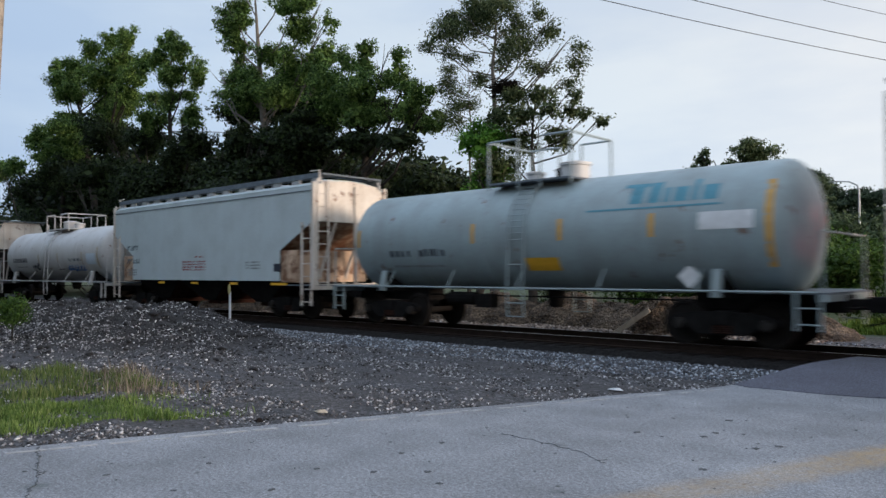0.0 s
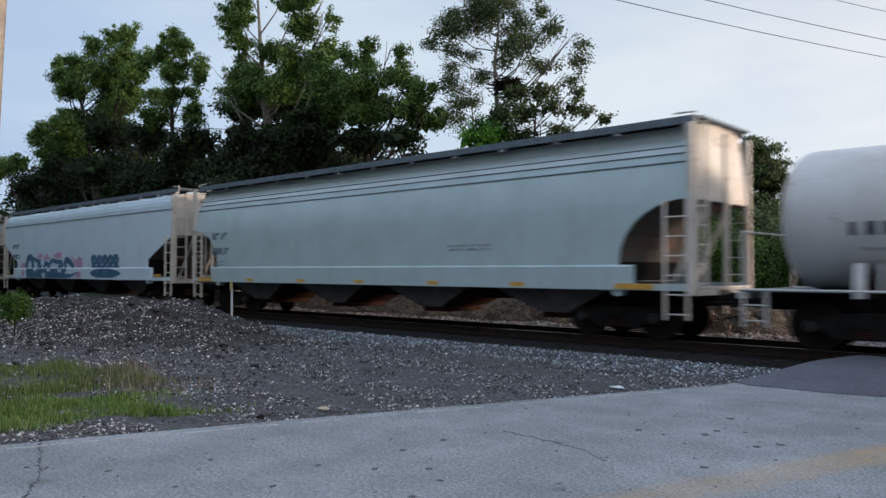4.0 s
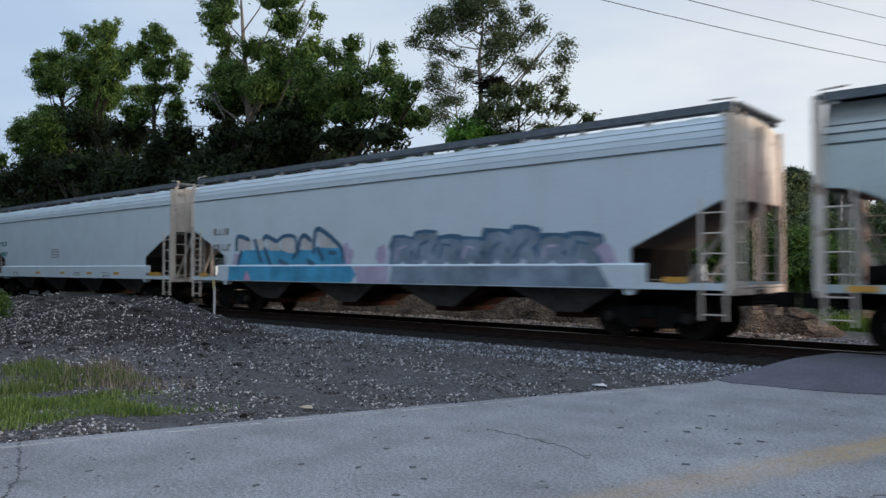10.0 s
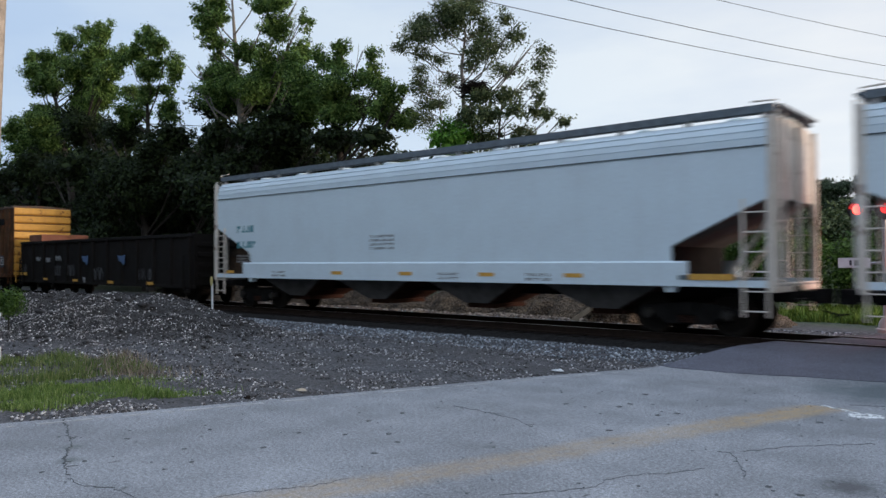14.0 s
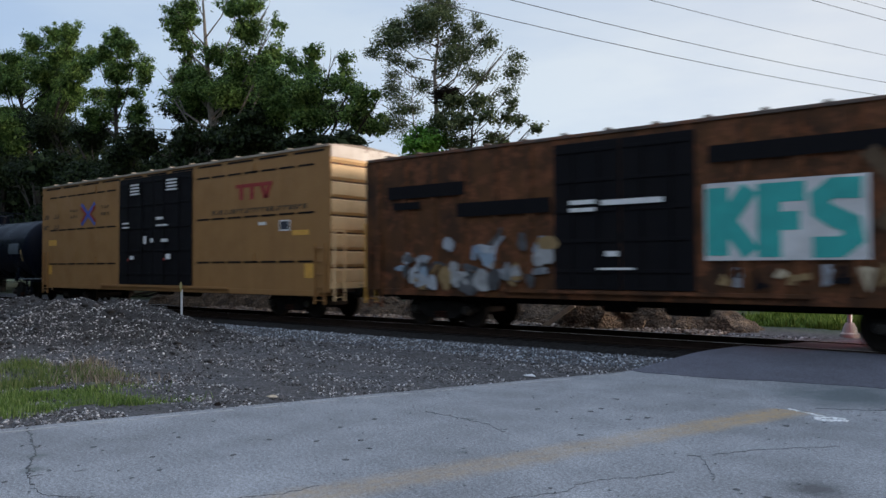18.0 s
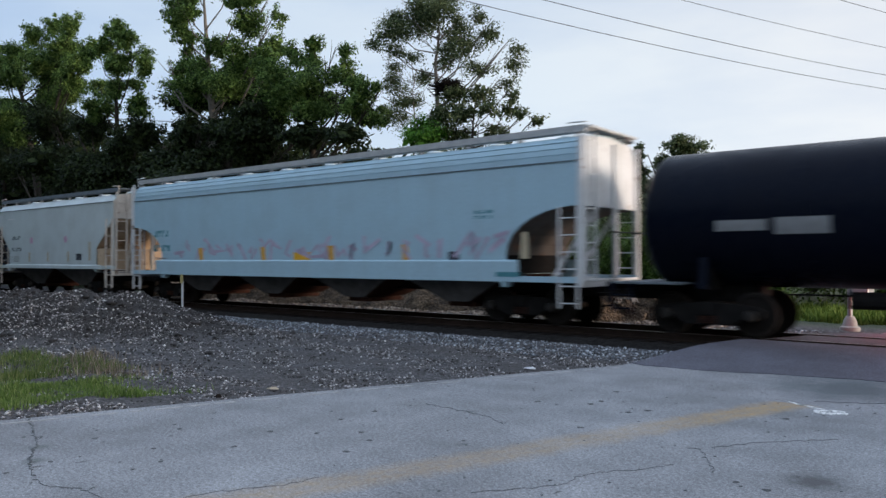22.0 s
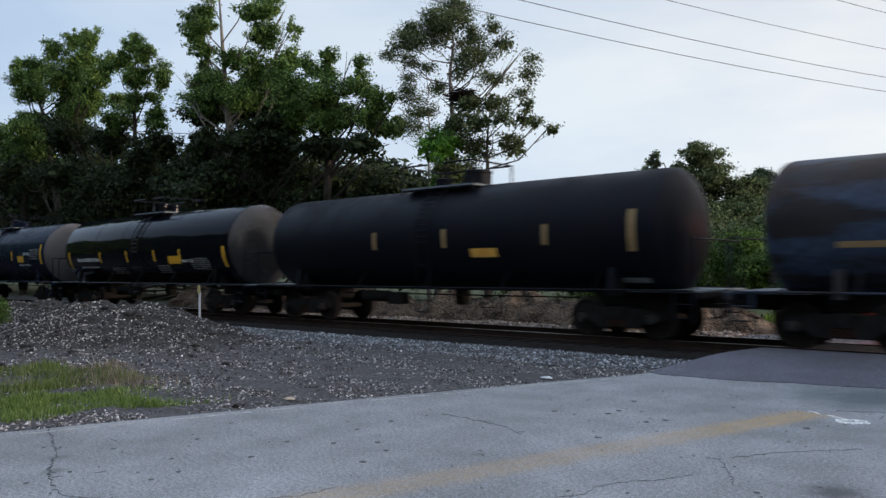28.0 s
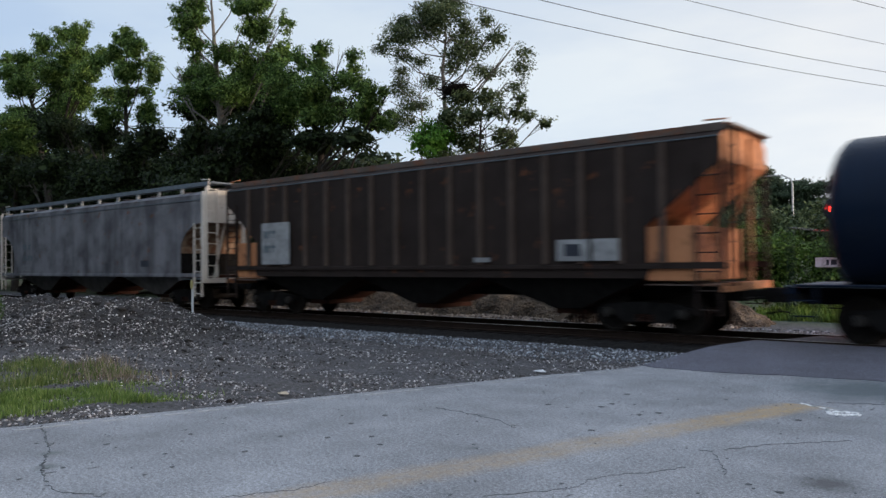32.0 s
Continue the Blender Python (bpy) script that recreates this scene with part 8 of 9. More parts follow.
for label, x, L, sd in (("long pale covered hopper with blank clean sides", -145.43, 19.82, 61), ("long pale covered hopper with amber sill reflectors", -166.73, 19.84, 71)):
    car, half, b = pellet(label, L, "hopper_pale")
    marks(car, -8.52, 2.68, seed=sd, material="mark_teal")
    stripes(car, (-8.9, -3.1, -0.15, 2.75, 5.35), 1.24, 0.5, 0.10, MAT["mark_amber"])
    stripes(car, (8.65,), 1.22, 0.95, 0.13, MAT["mark_amber"])
    panel(car, "data_panel", MAT["mark_dark"], 7.95, 8.2, 1.22, 1.32, NEAR - 0.046)
    stencil(car, -1.65, 2.35, 7, 4, 0.07, seed=sd)
    for q, xx in enumerate((-6.4, 1.1, 4.0)):
        bars(car, xx, 1.26, 5, 0.11, 0.07, NEAR - 0.046, MAT["mark_grey"], rows=2, seed=sd + q)
    join(car, x)


def gondola():
    L, half, W, top, fl = 17.03, 8.515, 1.5, 2.62, 0.95
    car = car_base("black mill gondola with faded graffiti and torn blue tarpaulin", "railway car", "gondola_car")
    for y in (-1, 1):
        part("side_wall", Shape().box(-half, half, min(y * W, y * (W - 0.06)), max(y * W, y * (W - 0.06)), fl - 0.2, top), MAT["gondola"], car)
        part("top_rail", Shape().box(-half, half, min(y * (W - 0.09), y * (W + 0.07)), max(y * (W - 0.09), y * (W + 0.07)), top, top + 0.13), MAT["gondola"], car, bevel=0.015)
        part("side_sill", Shape().box(-half, half, min(y * (W - 0.1), y * (W + 0.05)), max(y * (W - 0.1), y * (W + 0.05)), fl - 0.32, fl - 0.2), MAT["gondola"], car, bevel=0.012)
        for k in range(13):
            x = -half + 0.25 + (L - 0.5) * k / 12
            part("side_post", once("gon_post", lambda: mesh_of(Shape().prism_z([(-0.10, 0), (-0.06, -0.10), (0.06, -0.10), (0.10, 0)], 0.75, 2.60), "side_post", MAT["gondola"])), None, car).matrix_basis = pose(x, y * W, 0, 0, 0, 0 if y < 0 else 180)
    for k in (-1, 1):
        part("end_wall", Shape().box(min(k * half, k * (half - 0.08)), max(k * half, k * (half - 0.08)), -W + 0.062, W - 0.062, fl - 0.2, top + 0.12), MAT["gondola"], car)
        for q in range(4):
            part("end_corrugation", Shape().box(min(k * half, k * (half + 0.07)), max(k * half, k * (half + 0.07)), -1.35, 1.35, fl + 0.1 + 0.4 * q, fl + 0.27 + 0.4 * q), MAT["gondola"], car, bevel=0.02)
        ladder(car, MAT["gondola"], min(k * (half - 0.55), k * (half - 0.1)), max(k * (half - 0.55), k * (half - 0.1)), -W - 0.12, 0.45, 1.9, name="side_ladder")
        truck(car, k * (half - 2.1))
    part("floor", Shape().box(-half + 0.1, half - 0.1, -W + 0.07, W - 0.07, fl - 0.15, fl), MAT["under"], car)
    part("centre_sill", Shape().box(-half, half, -0.35, 0.35, 0.66, 0.8), MAT["under"], car)
    part("load_bulkhead", Shape().box(-8.3, -6.7, -1.2, 1.2, fl, 3.12), MAT["load_red"], car, "rusty red-brown steel load", bevel=0.03)
    part("load_scrap", Shape().box(-5.3, 8.0, -1.25, 1.25, fl, 2.35), MAT["roof_dark"], car, "dark scrap load")
    y = NEAR - 0.102
    for x0, x1, z0, z1, m in ((-8.45, -7.5, 1.0, 1.15, "mark_amber"), (-5.4, -4.9, 0.78, 0.88, "mark_amber"), (-1.95, -1.45, 0.76, 0.86, "mark_amber"), (1.6, 2.1, 0.72, 0.84, "mark_amber"), (5.1, 5.6, 0.72, 0.84, "mark_amber")):
        panel(car, "reflector", MAT[m], x0, x1, z0, z1, y)
    for x, z, w, h, m in ((-6.3, 1.75, 0.45, 0.2, "g_white"), (-5.1, 1.68, 0.5, 0.22, "g_white"), (-3.9, 1.74, 0.6, 0.25, "g_white"), (-8.2, 1.15, 0.7, 0.45, "g_mixed"), (-4.0, 1.0, 0.7, 0.55, "g_mixed"), (-2.6, 1.0, 0.9, 0.55, "g_mixed"), (-0.85, 0.72, 0.2, 0.25, "g_white"), (0.3, 0.85, 0.9, 0.6, "g_mixed"), (4.4, 0.9, 1.2, 0.5, "g_mixed")):
        rnd = random.Random(int(x * 10))
        for q in range(5):
            a = x + w * (q + rnd.random() * 0.6) / 5
            line = [(a + rnd.uniform(-0.06, 0.10), z + h * f_ * rnd.uniform(0.85, 1.0)) for f_ in (0.05, 0.5, 1.0)]
            part("graffiti_stroke", Shape().ribbon(line, rnd.uniform(0.05, 0.11), y - 0.0015 * q, 0.004), MAT["g_dim" if m == "g_mixed" else "g_faded"], car)
    for x in (-1.0, 2.55):
        part("tarpaulin", Shape().prism_y([(x, 1.96), (x + 0.35, 1.91), (x + 0.66, 1.98), (x + 0.63, 1.66), (x + 0.50, 1.52), (x + 0.40, 1.66), (x + 0.16, 1.70)], y - 0.02, y), MAT["tarp"], car, "torn blue tarpaulin")
    stub_ends(car, half, MAT["gondola"], half - 2)
    couplers(car, half)
    join(car, -186.67)


gondola()

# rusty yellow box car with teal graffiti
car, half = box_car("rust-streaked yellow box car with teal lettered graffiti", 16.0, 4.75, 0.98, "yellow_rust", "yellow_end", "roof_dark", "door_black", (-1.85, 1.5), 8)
for k in range(16):
    x = -7.6 + k * 1.01
    if -2.0 < x < 1.7:
        continue
    for y in (-1, 1):
        part("side_post", once("box_post", lambda: mesh_of(Shape().prism_z([(-0.09, 0), (-0.05, -0.06), (0.05, -0.06), (0.09, 0)], 1.05, 4.58), "side_post", MAT["yellow_rust"])), None, car).matrix_basis = pose(x, y * 1.5, 0, 0, 0, 0 if y < 0 else 180)
yb = NEAR - 0.062
panel(car, "graffiti_panel", MAT["g_white"], 1.72, 4.72, 1.74, 3.32, yb, "white graffiti ground", 0.004)
for line, width in (([(1.98, 1.84), (1.98, 3.22)], 0.44), ([(2.10, 2.46), (2.62, 3.18)], 0.36), ([(2.08, 2.66), (2.64, 1.88)], 0.36),
                    ([(2.98, 1.80), (2.98, 3.24)], 0.44), ([(2.80, 3.06), (3.64, 3.06)], 0.38), ([(2.90, 2.50), (3.54, 2.50)], 0.36),
                    ([(4.60, 3.06), (4.10, 3.08), (3.90, 2.92), (3.92, 2.68), (4.15, 2.53), (4.42, 2.40), (4.46, 2.14), (4.25, 1.98), (3.76, 1.98)], 0.40)):
    part("graffiti_letter", Shape().ribbon(line, width, yb - 0.006 - 0.0012 * (line[0][0] * 3 % 2)), MAT["g_teal"], car, "thick teal sprayed letter")
for x0, x1, z0, z1 in ((-7.2, -4.5, 3.5, 3.85), (-4.75, -1.95, 2.92, 3.28), (1.8, 6.9, 3.75, 4.1), (-7.0, -6.0, 3.2, 3.4)):
    panel(car, "faded_lettering", MAT["door_black"], x0, x1, z0, z1, yb, "dark faded lettering")
rnd = random.Random(19)
for k in range(46):
    x, z = rnd.uniform(-7.0, -1.95), 1.12 + 1.15 * rnd.random() ** 1.3
    m_ = MAT[("g_mixed", "g_faded", "g_dim", "g_dim", "mark_tan", "g_mixed", "g_slate", "g_faded")[k % 8]]
    if k % 3:
        part("graffiti_patch", Shape().blob(x, z, rnd.uniform(0.12, 0.34), rnd.uniform(0.10, 0.28), yb - 0.0006 * k, 0.4, 14, 300 + k), m_, car)
    else:
        part("graffiti_stroke", Shape().stroke([(x, z), (x + rnd.uniform(-0.2, 0.3), z + rnd.uniform(0.1, 0.3)), (x + rnd.uniform(0.1, 0.5), z + rnd.uniform(-0.1, 0.4))], rnd.uniform(0.07, 0.16), yb - 0.0006 * k), m_, car)
for k in range(9):
    rnd = random.Random(220 + k)
    line = [(2.0 + 0.36 * k + rnd.uniform(-0.1, 0.3), 1.15 + rnd.uniform(0, 0.55)) for _ in range(4)]
    part("graffiti_stroke", Shape().ribbon(line, 0.13, yb - 0.0012 * k), MAT[("mark_tan", "g_mixed", "door_black", "mark_buff")[k % 4]], car)
for a, bb in (((4.7, 3.75), (5.8, 2.3)), ((5.9, 3.75), (4.9, 2.3))):
    part("faded_emblem", Shape().ribbon([a, bb], 0.3, yb - 0.002), MAT["mark_umber"], car)
part("faded_emblem", Shape().ribbon([(5.5, 3.4), (5.75, 3.0), (5.6, 2.6), (5.9, 2.4)], 0.12, yb - 0.007), MAT["g_mixed"], car)
panel(car, "data_panel", MAT["mark_black"], 6.35, 6.85, 1.4, 2.05, yb)
stencil(car, 6.42, 1.9, 3, 4, 0.07, "mark_white", yb - 0.005)
yd = NEAR - 0.115
for x0, x1, z0, z1 in ((-1.4, -0.75, 3.05, 3.15), (-1.4, -0.75, 2.88, 2.97), (-0.6, 0.85, 3.0, 3.12), (-0.5, -0.2, 1.85, 1.97), (-0.7, 0.2, 1.55, 1.6)):
    panel(car, "door_stencil", MAT["mark_white"], x0, x1, z0, z1, yd)
join(car, -204.42)

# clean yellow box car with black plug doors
car, half = box_car("golden yellow high-roofed box car with black plug doors", 19.34, 5.42, 0.86, "yellow_box", "end_sunlit", "roof_grey", "door_black", (-2.68, 2.48), 8)
ys = NEAR - 0.006
for z in (4.78, 3.30, 1.78):
    for x0, x1, n in ((-9.0, -2.9, 7), (2.75, 9.2, 7)):
        for k in range(n):
            a = x0 + (x1 - x0) * k / n
            s = Shape().box(a, a + (x1 - x0) / n - 0.16, NEAR - 0.012, NEAR, z, z + 0.06)
            part("panel_seam", s, MAT["door_black"], car)
for k in range(11):
    a = -9.4 + 1.75 * k
    part("eave_slot", Shape().box(a, a + 1.4, NEAR - 0.012, NEAR, 5.18, 5.24), MAT["door_black"], car)
for x, z in ((-4.8, 4.85), (-4.8, 1.85), (6.0, 4.85), (6.0, 1.85)):
    part("fork_pocket", Shape().box(x - 0.12, x + 0.12, NEAR - 0.05, NEAR, z, z + 0.25), MAT["yellow_box"], car, bevel=0.015)
for line in ([(-5.98, 4.38), (-4.77, 3.48)], [(-5.98, 3.48), (-4.77, 4.38)]):
    part("emblem_stroke", Shape().ribbon(line, 0.17, ys - (0.005 if line[0][1] > 4 else 0.0)), MAT["mark_blue"], car)
for k in (-1, 1):
    part("emblem_chevron", Shape().ribbon([(-5.375 + k * 0.62, 4.24), (-5.375 + k * 0.20, 3.93), (-5.375 + k * 0.62, 3.62)], 0.16, ys - 0.011), MAT["mark_red"], car, "red chevron")
panel(car, "emblem_bar", MAT["mark_red"], 5.05, 7.02, 4.32, 4.44, ys)
for x, lean in ((5.37, 0.0), (5.95, 0.0), (6.50, 0.16), (6.86, -0.16)):
    part("emblem_stem", Shape().prism_y([(x - 0.10, 4.317), (x + 0.10, 4.317), (x + 0.10 + lean, 3.90), (x - 0.10 + lean, 3.90)], ys - 0.005, ys), MAT["mark_red"], car)
for k in (-1, 1):
    part("end_cap", Shape().box(min(k * (half + 0.10), k * (half + 0.135)), max(k * (half + 0.10), k * (half + 0.135)), -1.49, 1.49, 4.98, 5.36), MAT["end_white"], car, "dusty white top panel", bevel=0.01)
bars(car, 3.7, 3.46, 22, 0.17, 0.16, ys, MAT["mark_umber"], seed=91)
bars(car, -7.0, 4.08, 4, 0.12, 0.12, ys, MAT["mark_umber"], rows=2, lead=2.2, seed=92)
bars(car, -4.25, 4.12, 4, 0.13, 0.12, ys, MAT["mark_umber"], rows=2, lead=2.4, seed=93)
bars(car, -9.6, 3.85, 2, 0.2, 0.2, ys, MAT["mark_umber"], rows=2, lead=2.4, seed=94)
bars(car, -8.6, 3.85, 2, 0.2, 0.2, ys, MAT["mark_umber"], rows=2, lead=2.4, seed=95)
panel(car, "data_panel", MAT["mark_white"], 7.38, 7.9, 2.80, 3.14, ys)
panel(car, "data_panel", MAT["mark_black"], 7.43, 7.85, 2.84, 3.10, ys - 0.006)
panel(car, "data_panel", MAT["mark_white"], 6.3, 6.7, 3.02, 3.12, ys)
for x0, x1, z0, z1 in ((8.0, 8.8, 2.64, 2.80), (-9.1, -8.3, 2.64, 2.90), (-9.1, -8.75, 1.35, 1.75), (8.6, 9.1, 1.3, 1.75)):
    panel(car, "yellow_panel", MAT["mark_amber"], x0, x1, z0, z1, ys)
yd = NEAR - 0.115
for k in range(4):
    panel(car, "door_stencil", MAT["mark_white"], -1.7, -1.05, 4.85 - 0.12 * k, 4.91 - 0.12 * k, yd)
    panel(car, "door_stencil", MAT["mark_white"], 0.9, 1.6, 4.88 - 0.12 * k, 4.94 - 0.12 * k, yd)
for x0, x1, z0, z1 in ((-2.3, -1.8, 3.36, 3.42), (-2.3, -1.8, 3.2, 3.25), (0.2, 0.7, 3.45, 3.55), (0.2, 1.0, 3.2, 3.27), (-0.7, -0.5, 2.55, 2.85), (0.55, 1.0, 2.6, 2.72), (-1.7, -1.4, 1.95, 2.1), (0.9, 1.2, 1.95, 2.15), (-0.2, 0.0, 2.6, 2.75)):
    panel(car, "door_stencil", MAT["mark_white"], x0, x1, z0, z1, yd)
for x in (-1.9, 0.72):
    panel(car, "door_latch", MAT["mark_red"], x, x + 0.12, 1.9, 2.0, yd, "small red latch")
join(car, -223.81)

# black tank car
R4, Z4 = 1.50, 2.53
car, hb = tank_car("satin black tank car with yellow and grey placards", 15.15, R4, Z4, "tank_black", walk=False, rails=0.62, dome_w=2.3, dome_mat="tank_black", ladder_mat="tank_black")
tank_patch(car, "reflector", MAT["mark_yellow"], 1.84, 2.72, 2.16, 2.52, R4, Z4, "yellow reflector panel")
tank_patch(car, "placard", MAT["mark_dim"], 5.42, 6.6, 2.32, 2.84, R4, Z4, "grey data placard")
for x in (-1.1, 1.25, 3.85, 6.8):
    tank_patch(car, "reflector", MAT["mark_tan"], x, x + 0.14, 1.95, 2.5, R4, Z4)
tank_patch(car, "placard", MAT["mark_grey"], -5.7, -4.7, 2.2, 2.42, R4, Z4)
tank_patch(car, "placard", MAT["mark_grey"], -4.55, -3.55, 2.12, 2.45, R4, Z4)
join(car, -242.83)

# long pale-blue hopper with mauve scrawl
car, half, b = pellet("long pale blue covered hopper with mauve scrawl graffiti", 20.03, "hopper_blue", end="end_cool", curve_cut=True, walk_mat="walk_grey", low_z=1.75)
marks(car, -8.4, 2.5, seed=81, material="mark_teal")
for k in range(24):
    x = -6.9 + k * 0.62
    rnd = random.Random(300 + k)
    line = [(x + rnd.uniform(-0.1, 0.7), 1.75 + rnd.uniform(-0.15, 0.6)) for _ in range(5)]
    part("graffiti_scrawl", Shape().ribbon(line, 0.12, NEAR - 0.001 - 0.0004 * k), MAT["g_mauve"], car)
for x in (-5.3, -1.75, 1.5, 4.5):
    part("amber_stripe", Shape().prism_y([(x - 0.12, 2.05), (x + 0.12, 2.05), (x + 0.16, 1.62), (x - 0.04, 1.60)], NEAR - 0.012, NEAR), MAT["mark_amber"], car)
panel(car, "reflector", MAT["mark_yellow"], -0.2, 0.6, 1.62, 1.86, NEAR - 0.004, "yellow panel")
panel(car, "data_panel", MAT["mark_black"], 6.05, 6.42, 1.58, 1.84, NEAR - 0.004, "black data panel")
part("buff_stripe", Shape().prism_y([(8.35, 2.3), (8.5, 2.3), (8.55, 1.65), (8.3, 1.65)], NEAR - 0.006, NEAR), MAT["mark_buff"], car)
stencil(car, 6.9, 2.8, 4, 2, 0.08, "mark_teal")
panel(car, "sill_plate", MAT["mark_teal"], 7.6, 8.3, 1.2, 1.32, NEAR - 0.046)
join(car, -261.57)

# short two-bay hopper with rounded ends
car, half, b = hopper_car("short pale two-bay covered hopper with tan ends", 11.8, "hopper_grey", "end_white", roof="hopper_grey", sill_z=(1.24, 1.42), seam=4.05, eave=4.34, cut_z=3.35, cut_in=1.40, low_z=2.10, bays=2, ridges=0, slope="tan", box_in=0.8, box_ends=(1,), boards=9, rail_up=0.24, bay_mat="under_grey", box_mat="tan", posts=False)
marks(car, -4.12, 2.6, seed=101, big=0.18)
for x in (-2.1, -0.15, 1.85):
    panel(car, "buff_stripe", MAT["mark_buff"], x - 0.07, x + 0.07, 1.55, 2.0, NEAR - 0.002)
panel(car, "buff_stripe", MAT["mark_buff"], 3.75, 3.92, 1.6, 2.4, NEAR - 0.002)
panel(car, "data_panel", MAT["mark_black"], 2.6, 3.1, 1.62, 1.9, NEAR, "black data panel")
for x in (-1.9, 1.6):
    part("faded_disc", Shape().blob(x, 2.55, 0.16, 0.16, NEAR, 0.05, 16, 4), MAT["g_pink"], car)
stencil(car, -4.6, 3.6, 6, 1, 0.05, "mark_white")
join(car, -278.94)

# grimy tank cars
R5, Z5 = 1.42, 2.44
for x, sd in ((-294.07, 1), (-311.17, 2)):
    car, hb = tank_car("grimy blue-black tank car with rust and faded patches", 15.5, R5, Z5, "tank_dirty", walk=True, rails=0.78, dome_w=2.4)
    if sd == 1:
        tank_patch(car, "reflector", MAT["mark_tan"], -5.6, -3.4, 2.12, 2.24, R5, Z5)
        for k in range(3):
            tank_bars(car, 4.6, 2.52 - 0.16 * k, 5, 0.17, 0.09, R5, Z5, MAT["mark_grey"], 80 + k, 0.2)
        tank_patch(car, "placard", MAT["mark_grey"], 4.05, 4.45, 1.75, 1.98, R5, Z5)
        tank_patch(car, "placard", MAT["mark_black"], 1.68, 2.55, 2.3, 2.58, R5, Z5)
        tank_patch(car, "placard", MAT["mark_dim"], 6.2, 7.0, 1.35, 1.6, R5, Z5)
        for xx in (-1.2, 1.5):
            tank_patch(car, "reflector", MAT["mark_tan"], xx, xx + 0.14, 2.25, 2.7, R5, Z5)
        tank_patch(car, "graffiti_patch", MAT["g_mixed"], -0.9, -0.45, 1.65, 1.88, R5, Z5)
        part("tank_head", Shape().turned_x([(hb - 0.46, R5 * 0.993), (hb - 0.30, R5 * 0.93), (hb - 0.15, R5 * 0.76), (hb - 0.04, R5 * 0.48), (hb + 0.012, 0.02)], 0, Z5, 48), paint("rusty_brown_tank_head", (0.055, 0.040, 0.034), (0.018, 0.015, 0.014), 0.6, 0.6, 0.25, 0.5), car, "rusty brown tank head", smooth=50)
    else:
        orange = paint("pale_rust_band", (0.120, 0.078, 0.058), (0.045, 0.032, 0.028), 0.7, 0.7, 0.10, 0.5)
        part("rust_band", Shape().turned_x([(5.7, R5 + 0.002), (5.75, R5 + 0.006), (6.9, R5 + 0.006), (7.0, R5 + 0.002)], 0, Z5, 48), orange, car, "orange rust band", smooth=30)
        tank_patch(car, "reflector", MAT["mark_tan"], -6.2, -4.0, 1.98, 2.10, R5, Z5)
        tank_patch(car, "reflector", MAT["mark_tan"], -1.35, -1.2, 1.95, 2.4, R5, Z5)
    join(car, x)

# three black tank cars
car, hb = tank_car("dull black tank car with sooty head", 14.3, 1.48, 2.50, "tank_dull", walk=True, rails=0.62, dome_w=2.6, ladder_mat="tank_dull")
for x in (-2.0, 0.65, 3.85):
    tank_patch(car, "reflector", MAT["mark_tan"], x, x + 0.14, 2.2, 2.7, 1.48, 2.50)
tank_patch(car, "reflector", MAT["mark_tan"], 6.1, 6.28, 2.0, 2.95, 1.48, 2.50)
tank_patch(car, "reflector", MAT["mark_amber"], 1.6, 2.45, 1.93, 2.16, 1.48, 2.50)
tank_patch(car, "placard", MAT["mark_grey"], 5.7, 6.4, 1.28, 1.4, 1.48, 2.50)
join(car, -327.7)
R6, Z6 = 1.52, 2.55
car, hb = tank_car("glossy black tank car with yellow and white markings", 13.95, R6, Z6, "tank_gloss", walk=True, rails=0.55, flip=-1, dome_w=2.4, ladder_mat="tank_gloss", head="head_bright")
tank_bars(car, -5.35, 2.05, 4, 0.20, 0.16, R6, Z6, MAT["mark_white"], 21)
tank_bars(car, -4.25, 2.05, 5, 0.16, 0.16, R6, Z6, MAT["mark_white"], 22)
tank_bars(car, -5.1, 1.78, 9, 0.13, 0.05, R6, Z6, MAT["mark_white"], 23)
for k in range(4):
    tank_bars(car, -2.35, 1.74 - 0.075 * k, 8, 0.13, 0.04, R6, Z6, MAT["mark_grey"], 24 + k, 0.2)
    tank_bars(car, 1.5, 1.80 - 0.085 * k, 6, 0.13, 0.05, R6, Z6, MAT["mark_grey"], 34 + k, 0.2)
for k in range(6):
    tank_bars(car, 4.0, 2.05 - 0.075 * k, 9, 0.115, 0.045, R6, Z6, MAT["mark_grey"], 44 + k, 0.15)
tank_bars(car, 3.4, 1.95, 4, 0.15, 0.1, R6, Z6, MAT["mark_white"], 50)
tank_patch(car, "reflector", MAT["mark_yellow"], 2.43, 3.3, 1.90, 2.20, R6, Z6, "yellow reflector panel")
for x in (-3.2, -0.85, 1.35, 3.25):
    tank_patch(car, "reflector", MAT["mark_yellow"], x, x + 0.12, 2.0, 2.45, R6, Z6)
for x in (-6.2, 6.15):
    tank_patch(car, "reflector", MAT["mark_yellow"], x, x + 0.16, 1.75, 2.5, R6, Z6)
join(car, -343.5)
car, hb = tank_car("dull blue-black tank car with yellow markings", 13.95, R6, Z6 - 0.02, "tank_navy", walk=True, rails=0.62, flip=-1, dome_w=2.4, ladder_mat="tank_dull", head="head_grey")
Z7 = Z6 - 0.02
tank_bars(car, -5.3, 2.2, 10, 0.15, 0.14, R6, Z7, MAT["mark_grey"], 61)
for k in range(2):
    tank_bars(car, -5.2, 1.95 - 0.12 * k, 11, 0.13, 0.05, R6, Z7, MAT["mark_grey"], 62 + k)
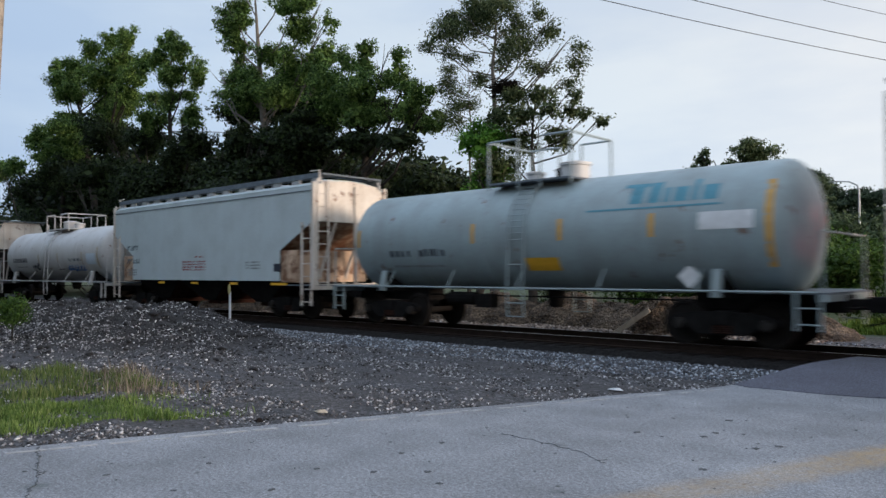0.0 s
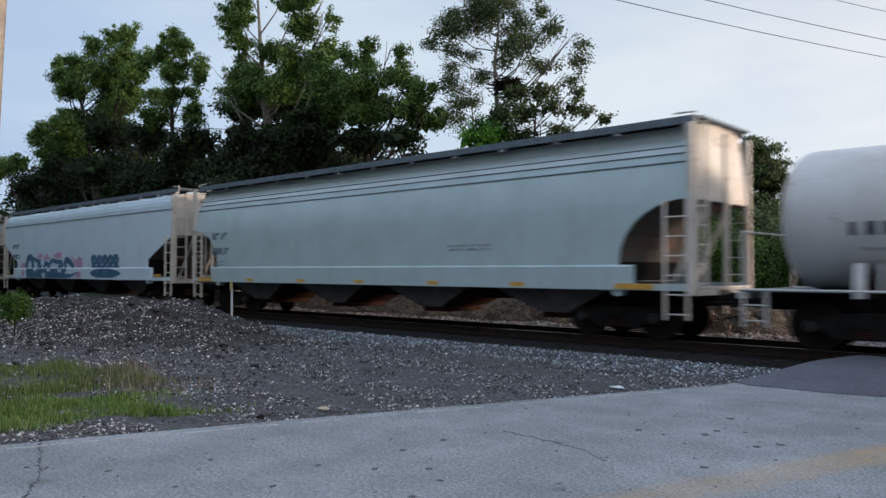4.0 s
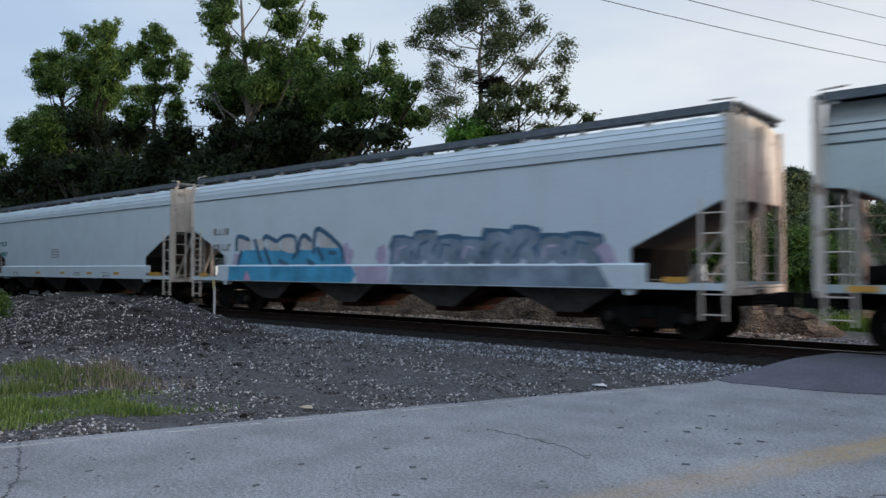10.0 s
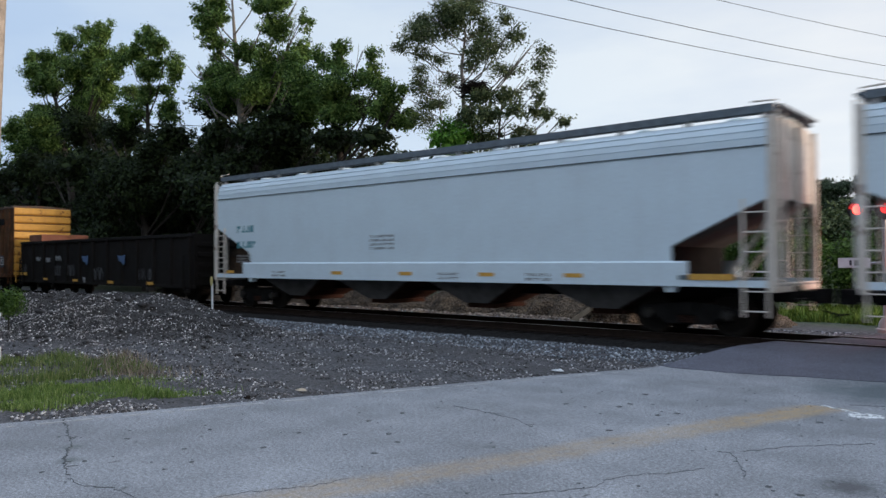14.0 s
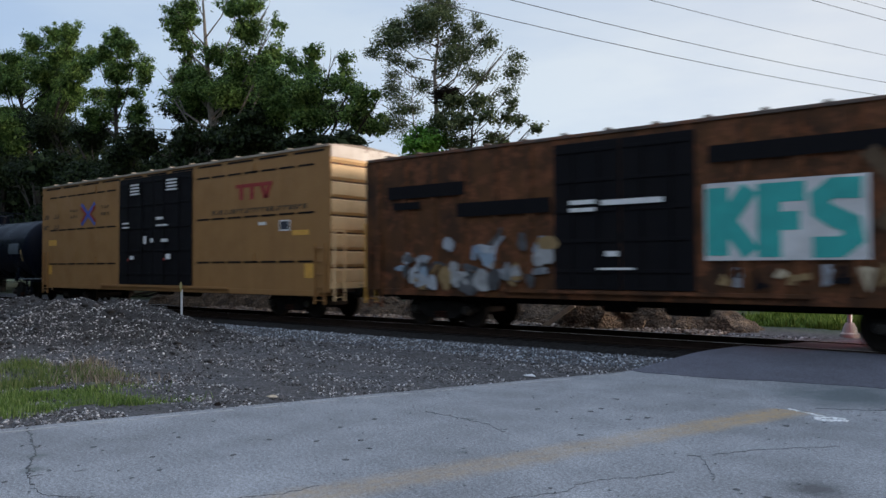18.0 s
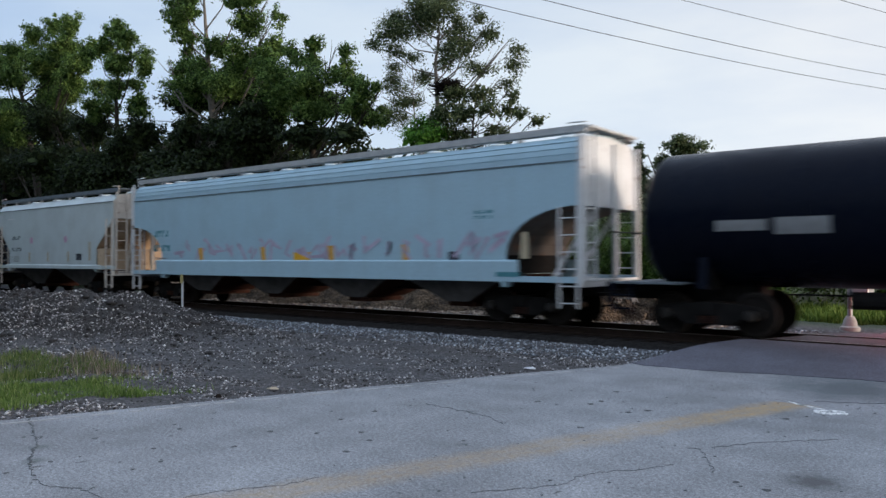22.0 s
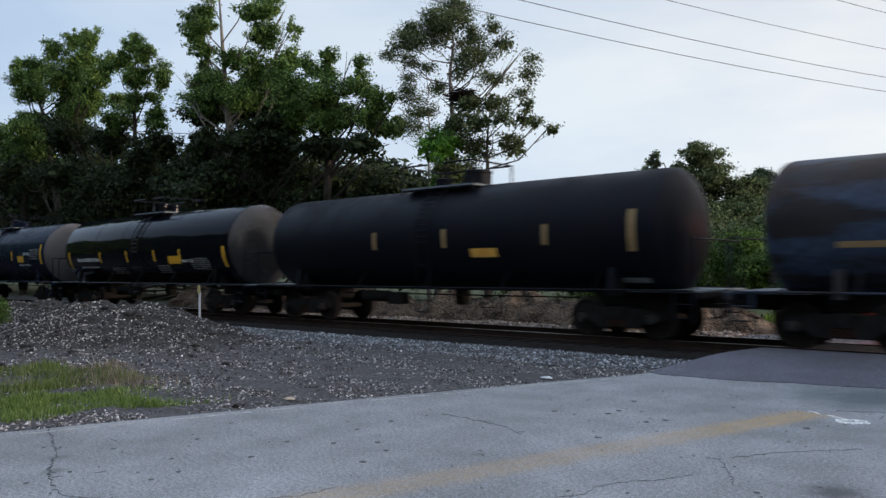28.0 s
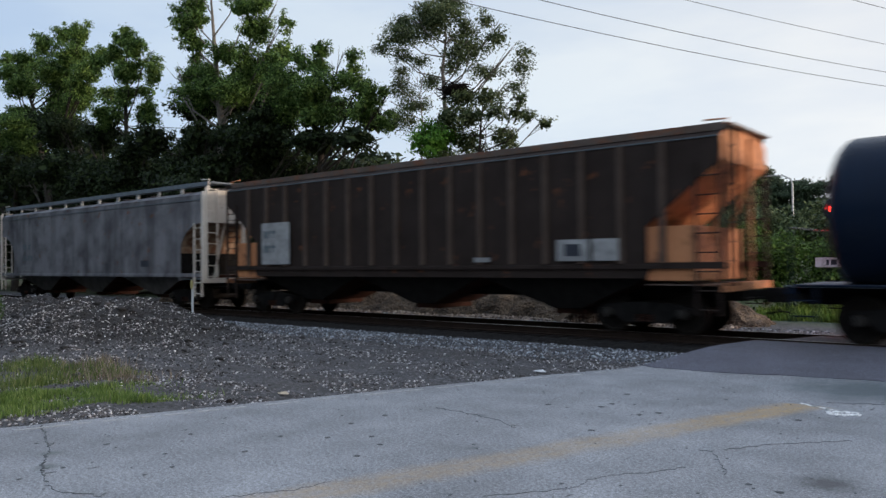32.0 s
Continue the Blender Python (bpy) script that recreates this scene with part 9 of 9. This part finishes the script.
for x in (-3.25, -1.2, 2.6):
    tank_patch(car, "reflector", MAT["mark_yellow"], x, x + 0.14, 2.2, 2.68, R6, Z7)
tank_patch(car, "reflector", MAT["mark_yellow"], 6.1, 6.28, 2.0, 2.95, R6, Z7)
tank_patch(car, "reflector", MAT["mark_yellow"], 3.38, 4.15, 2.10, 2.42, R6, Z7, "yellow reflector panel")
tank_bars(car, 4.15, 2.45, 4, 0.16, 0.14, R6, Z7, MAT["g_pale"], 65)
tank_bars(car, 3.42, 1.92, 8, 0.14, 0.08, R6, Z7, MAT["g_pale"], 66)
for k in range(5):
    tank_bars(car, 4.92, 2.68 - 0.11 * k, 7, 0.13, 0.06, R6, Z7, MAT["mark_grey"], 67 + k, 0.2)
join(car, -359.03)

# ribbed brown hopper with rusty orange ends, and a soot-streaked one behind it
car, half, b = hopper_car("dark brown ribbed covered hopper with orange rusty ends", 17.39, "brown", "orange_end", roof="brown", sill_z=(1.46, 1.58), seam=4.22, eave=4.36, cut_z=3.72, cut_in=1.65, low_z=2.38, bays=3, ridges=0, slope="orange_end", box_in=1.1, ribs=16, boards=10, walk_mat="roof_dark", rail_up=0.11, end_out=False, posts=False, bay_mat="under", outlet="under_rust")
panel(car, "pale_panel", MAT["g_faded"], -6.55, -5.1, 1.64, 3.0, NEAR - 0.092, "pale blue repainted panel")
bars(car, -6.4, 2.5, 3, 0.16, 0.24, NEAR - 0.098, MAT["mark_dark"], rows=2, lead=2, seed=111)
panel(car, "pale_panel", MAT["g_faded"], 4.76, 5.6, 1.65, 2.15, NEAR - 0.092, "white data panel")
panel(car, "data_panel", MAT["mark_black"], 4.98, 5.38, 1.76, 2.04, NEAR - 0.098)
panel(car, "pale_panel", MAT["g_faded"], 5.7, 6.35, 1.65, 2.15, NEAR - 0.092)
panel(car, "data_panel", MAT["mark_grey"], 2.3, 2.8, 1.64, 1.76, NEAR - 0.092)
join(car, -376.36)
car, half, b = hopper_car("soot-streaked grey covered hopper", 18.6, "old_grey", "end_white", roof="old_grey", sill_z=(1.20, 1.34), seam=4.05, eave=4.36, cut_z=3.2, cut_in=1.5, low_z=2.1, bays=3, ridges=1, slope="slope_rust", box_in=None, curve_cut=True)
panel(car, "data_panel", MAT["mark_black"], 4.8, 5.4, 1.6, 1.85, NEAR)
marks(car, -6.6, 2.5, seed=121)
join(car, -395.7)


# ---- movement ----
def travelled(t):
    """Metres that the train has gone since the start."""
    return 10.6248 * t + 0.016245 * t * t + 0.000187 * t ** 3


def motions():
    times = [0.5 * k for k in range(65)]
    for car, x in TRAIN:
        walk(car, [(t, pose(x + travelled(t), TRACK_Y, RAIL_Z)) for t in times])
    # wheels roll without slipping; all wheelsets turn alike
    for k in range(2):
        first = WHEELS[k]
        place = first.location.copy()
        walk(first, [(f / FPS, pose(place.x, 0, WHEEL_R, 0, math.degrees(travelled(f / FPS) / WHEEL_R) % 360, 0)) for f in range(32 * FPS + 1)])
        for w in WHEELS[k + 2::2]:
            w.rotation_mode = "QUATERNION"
            w.animation_data_create()
            w.animation_data.action = first.animation_data.action
            w.animation_data.action_slot = first.animation_data.action_slot


motions()
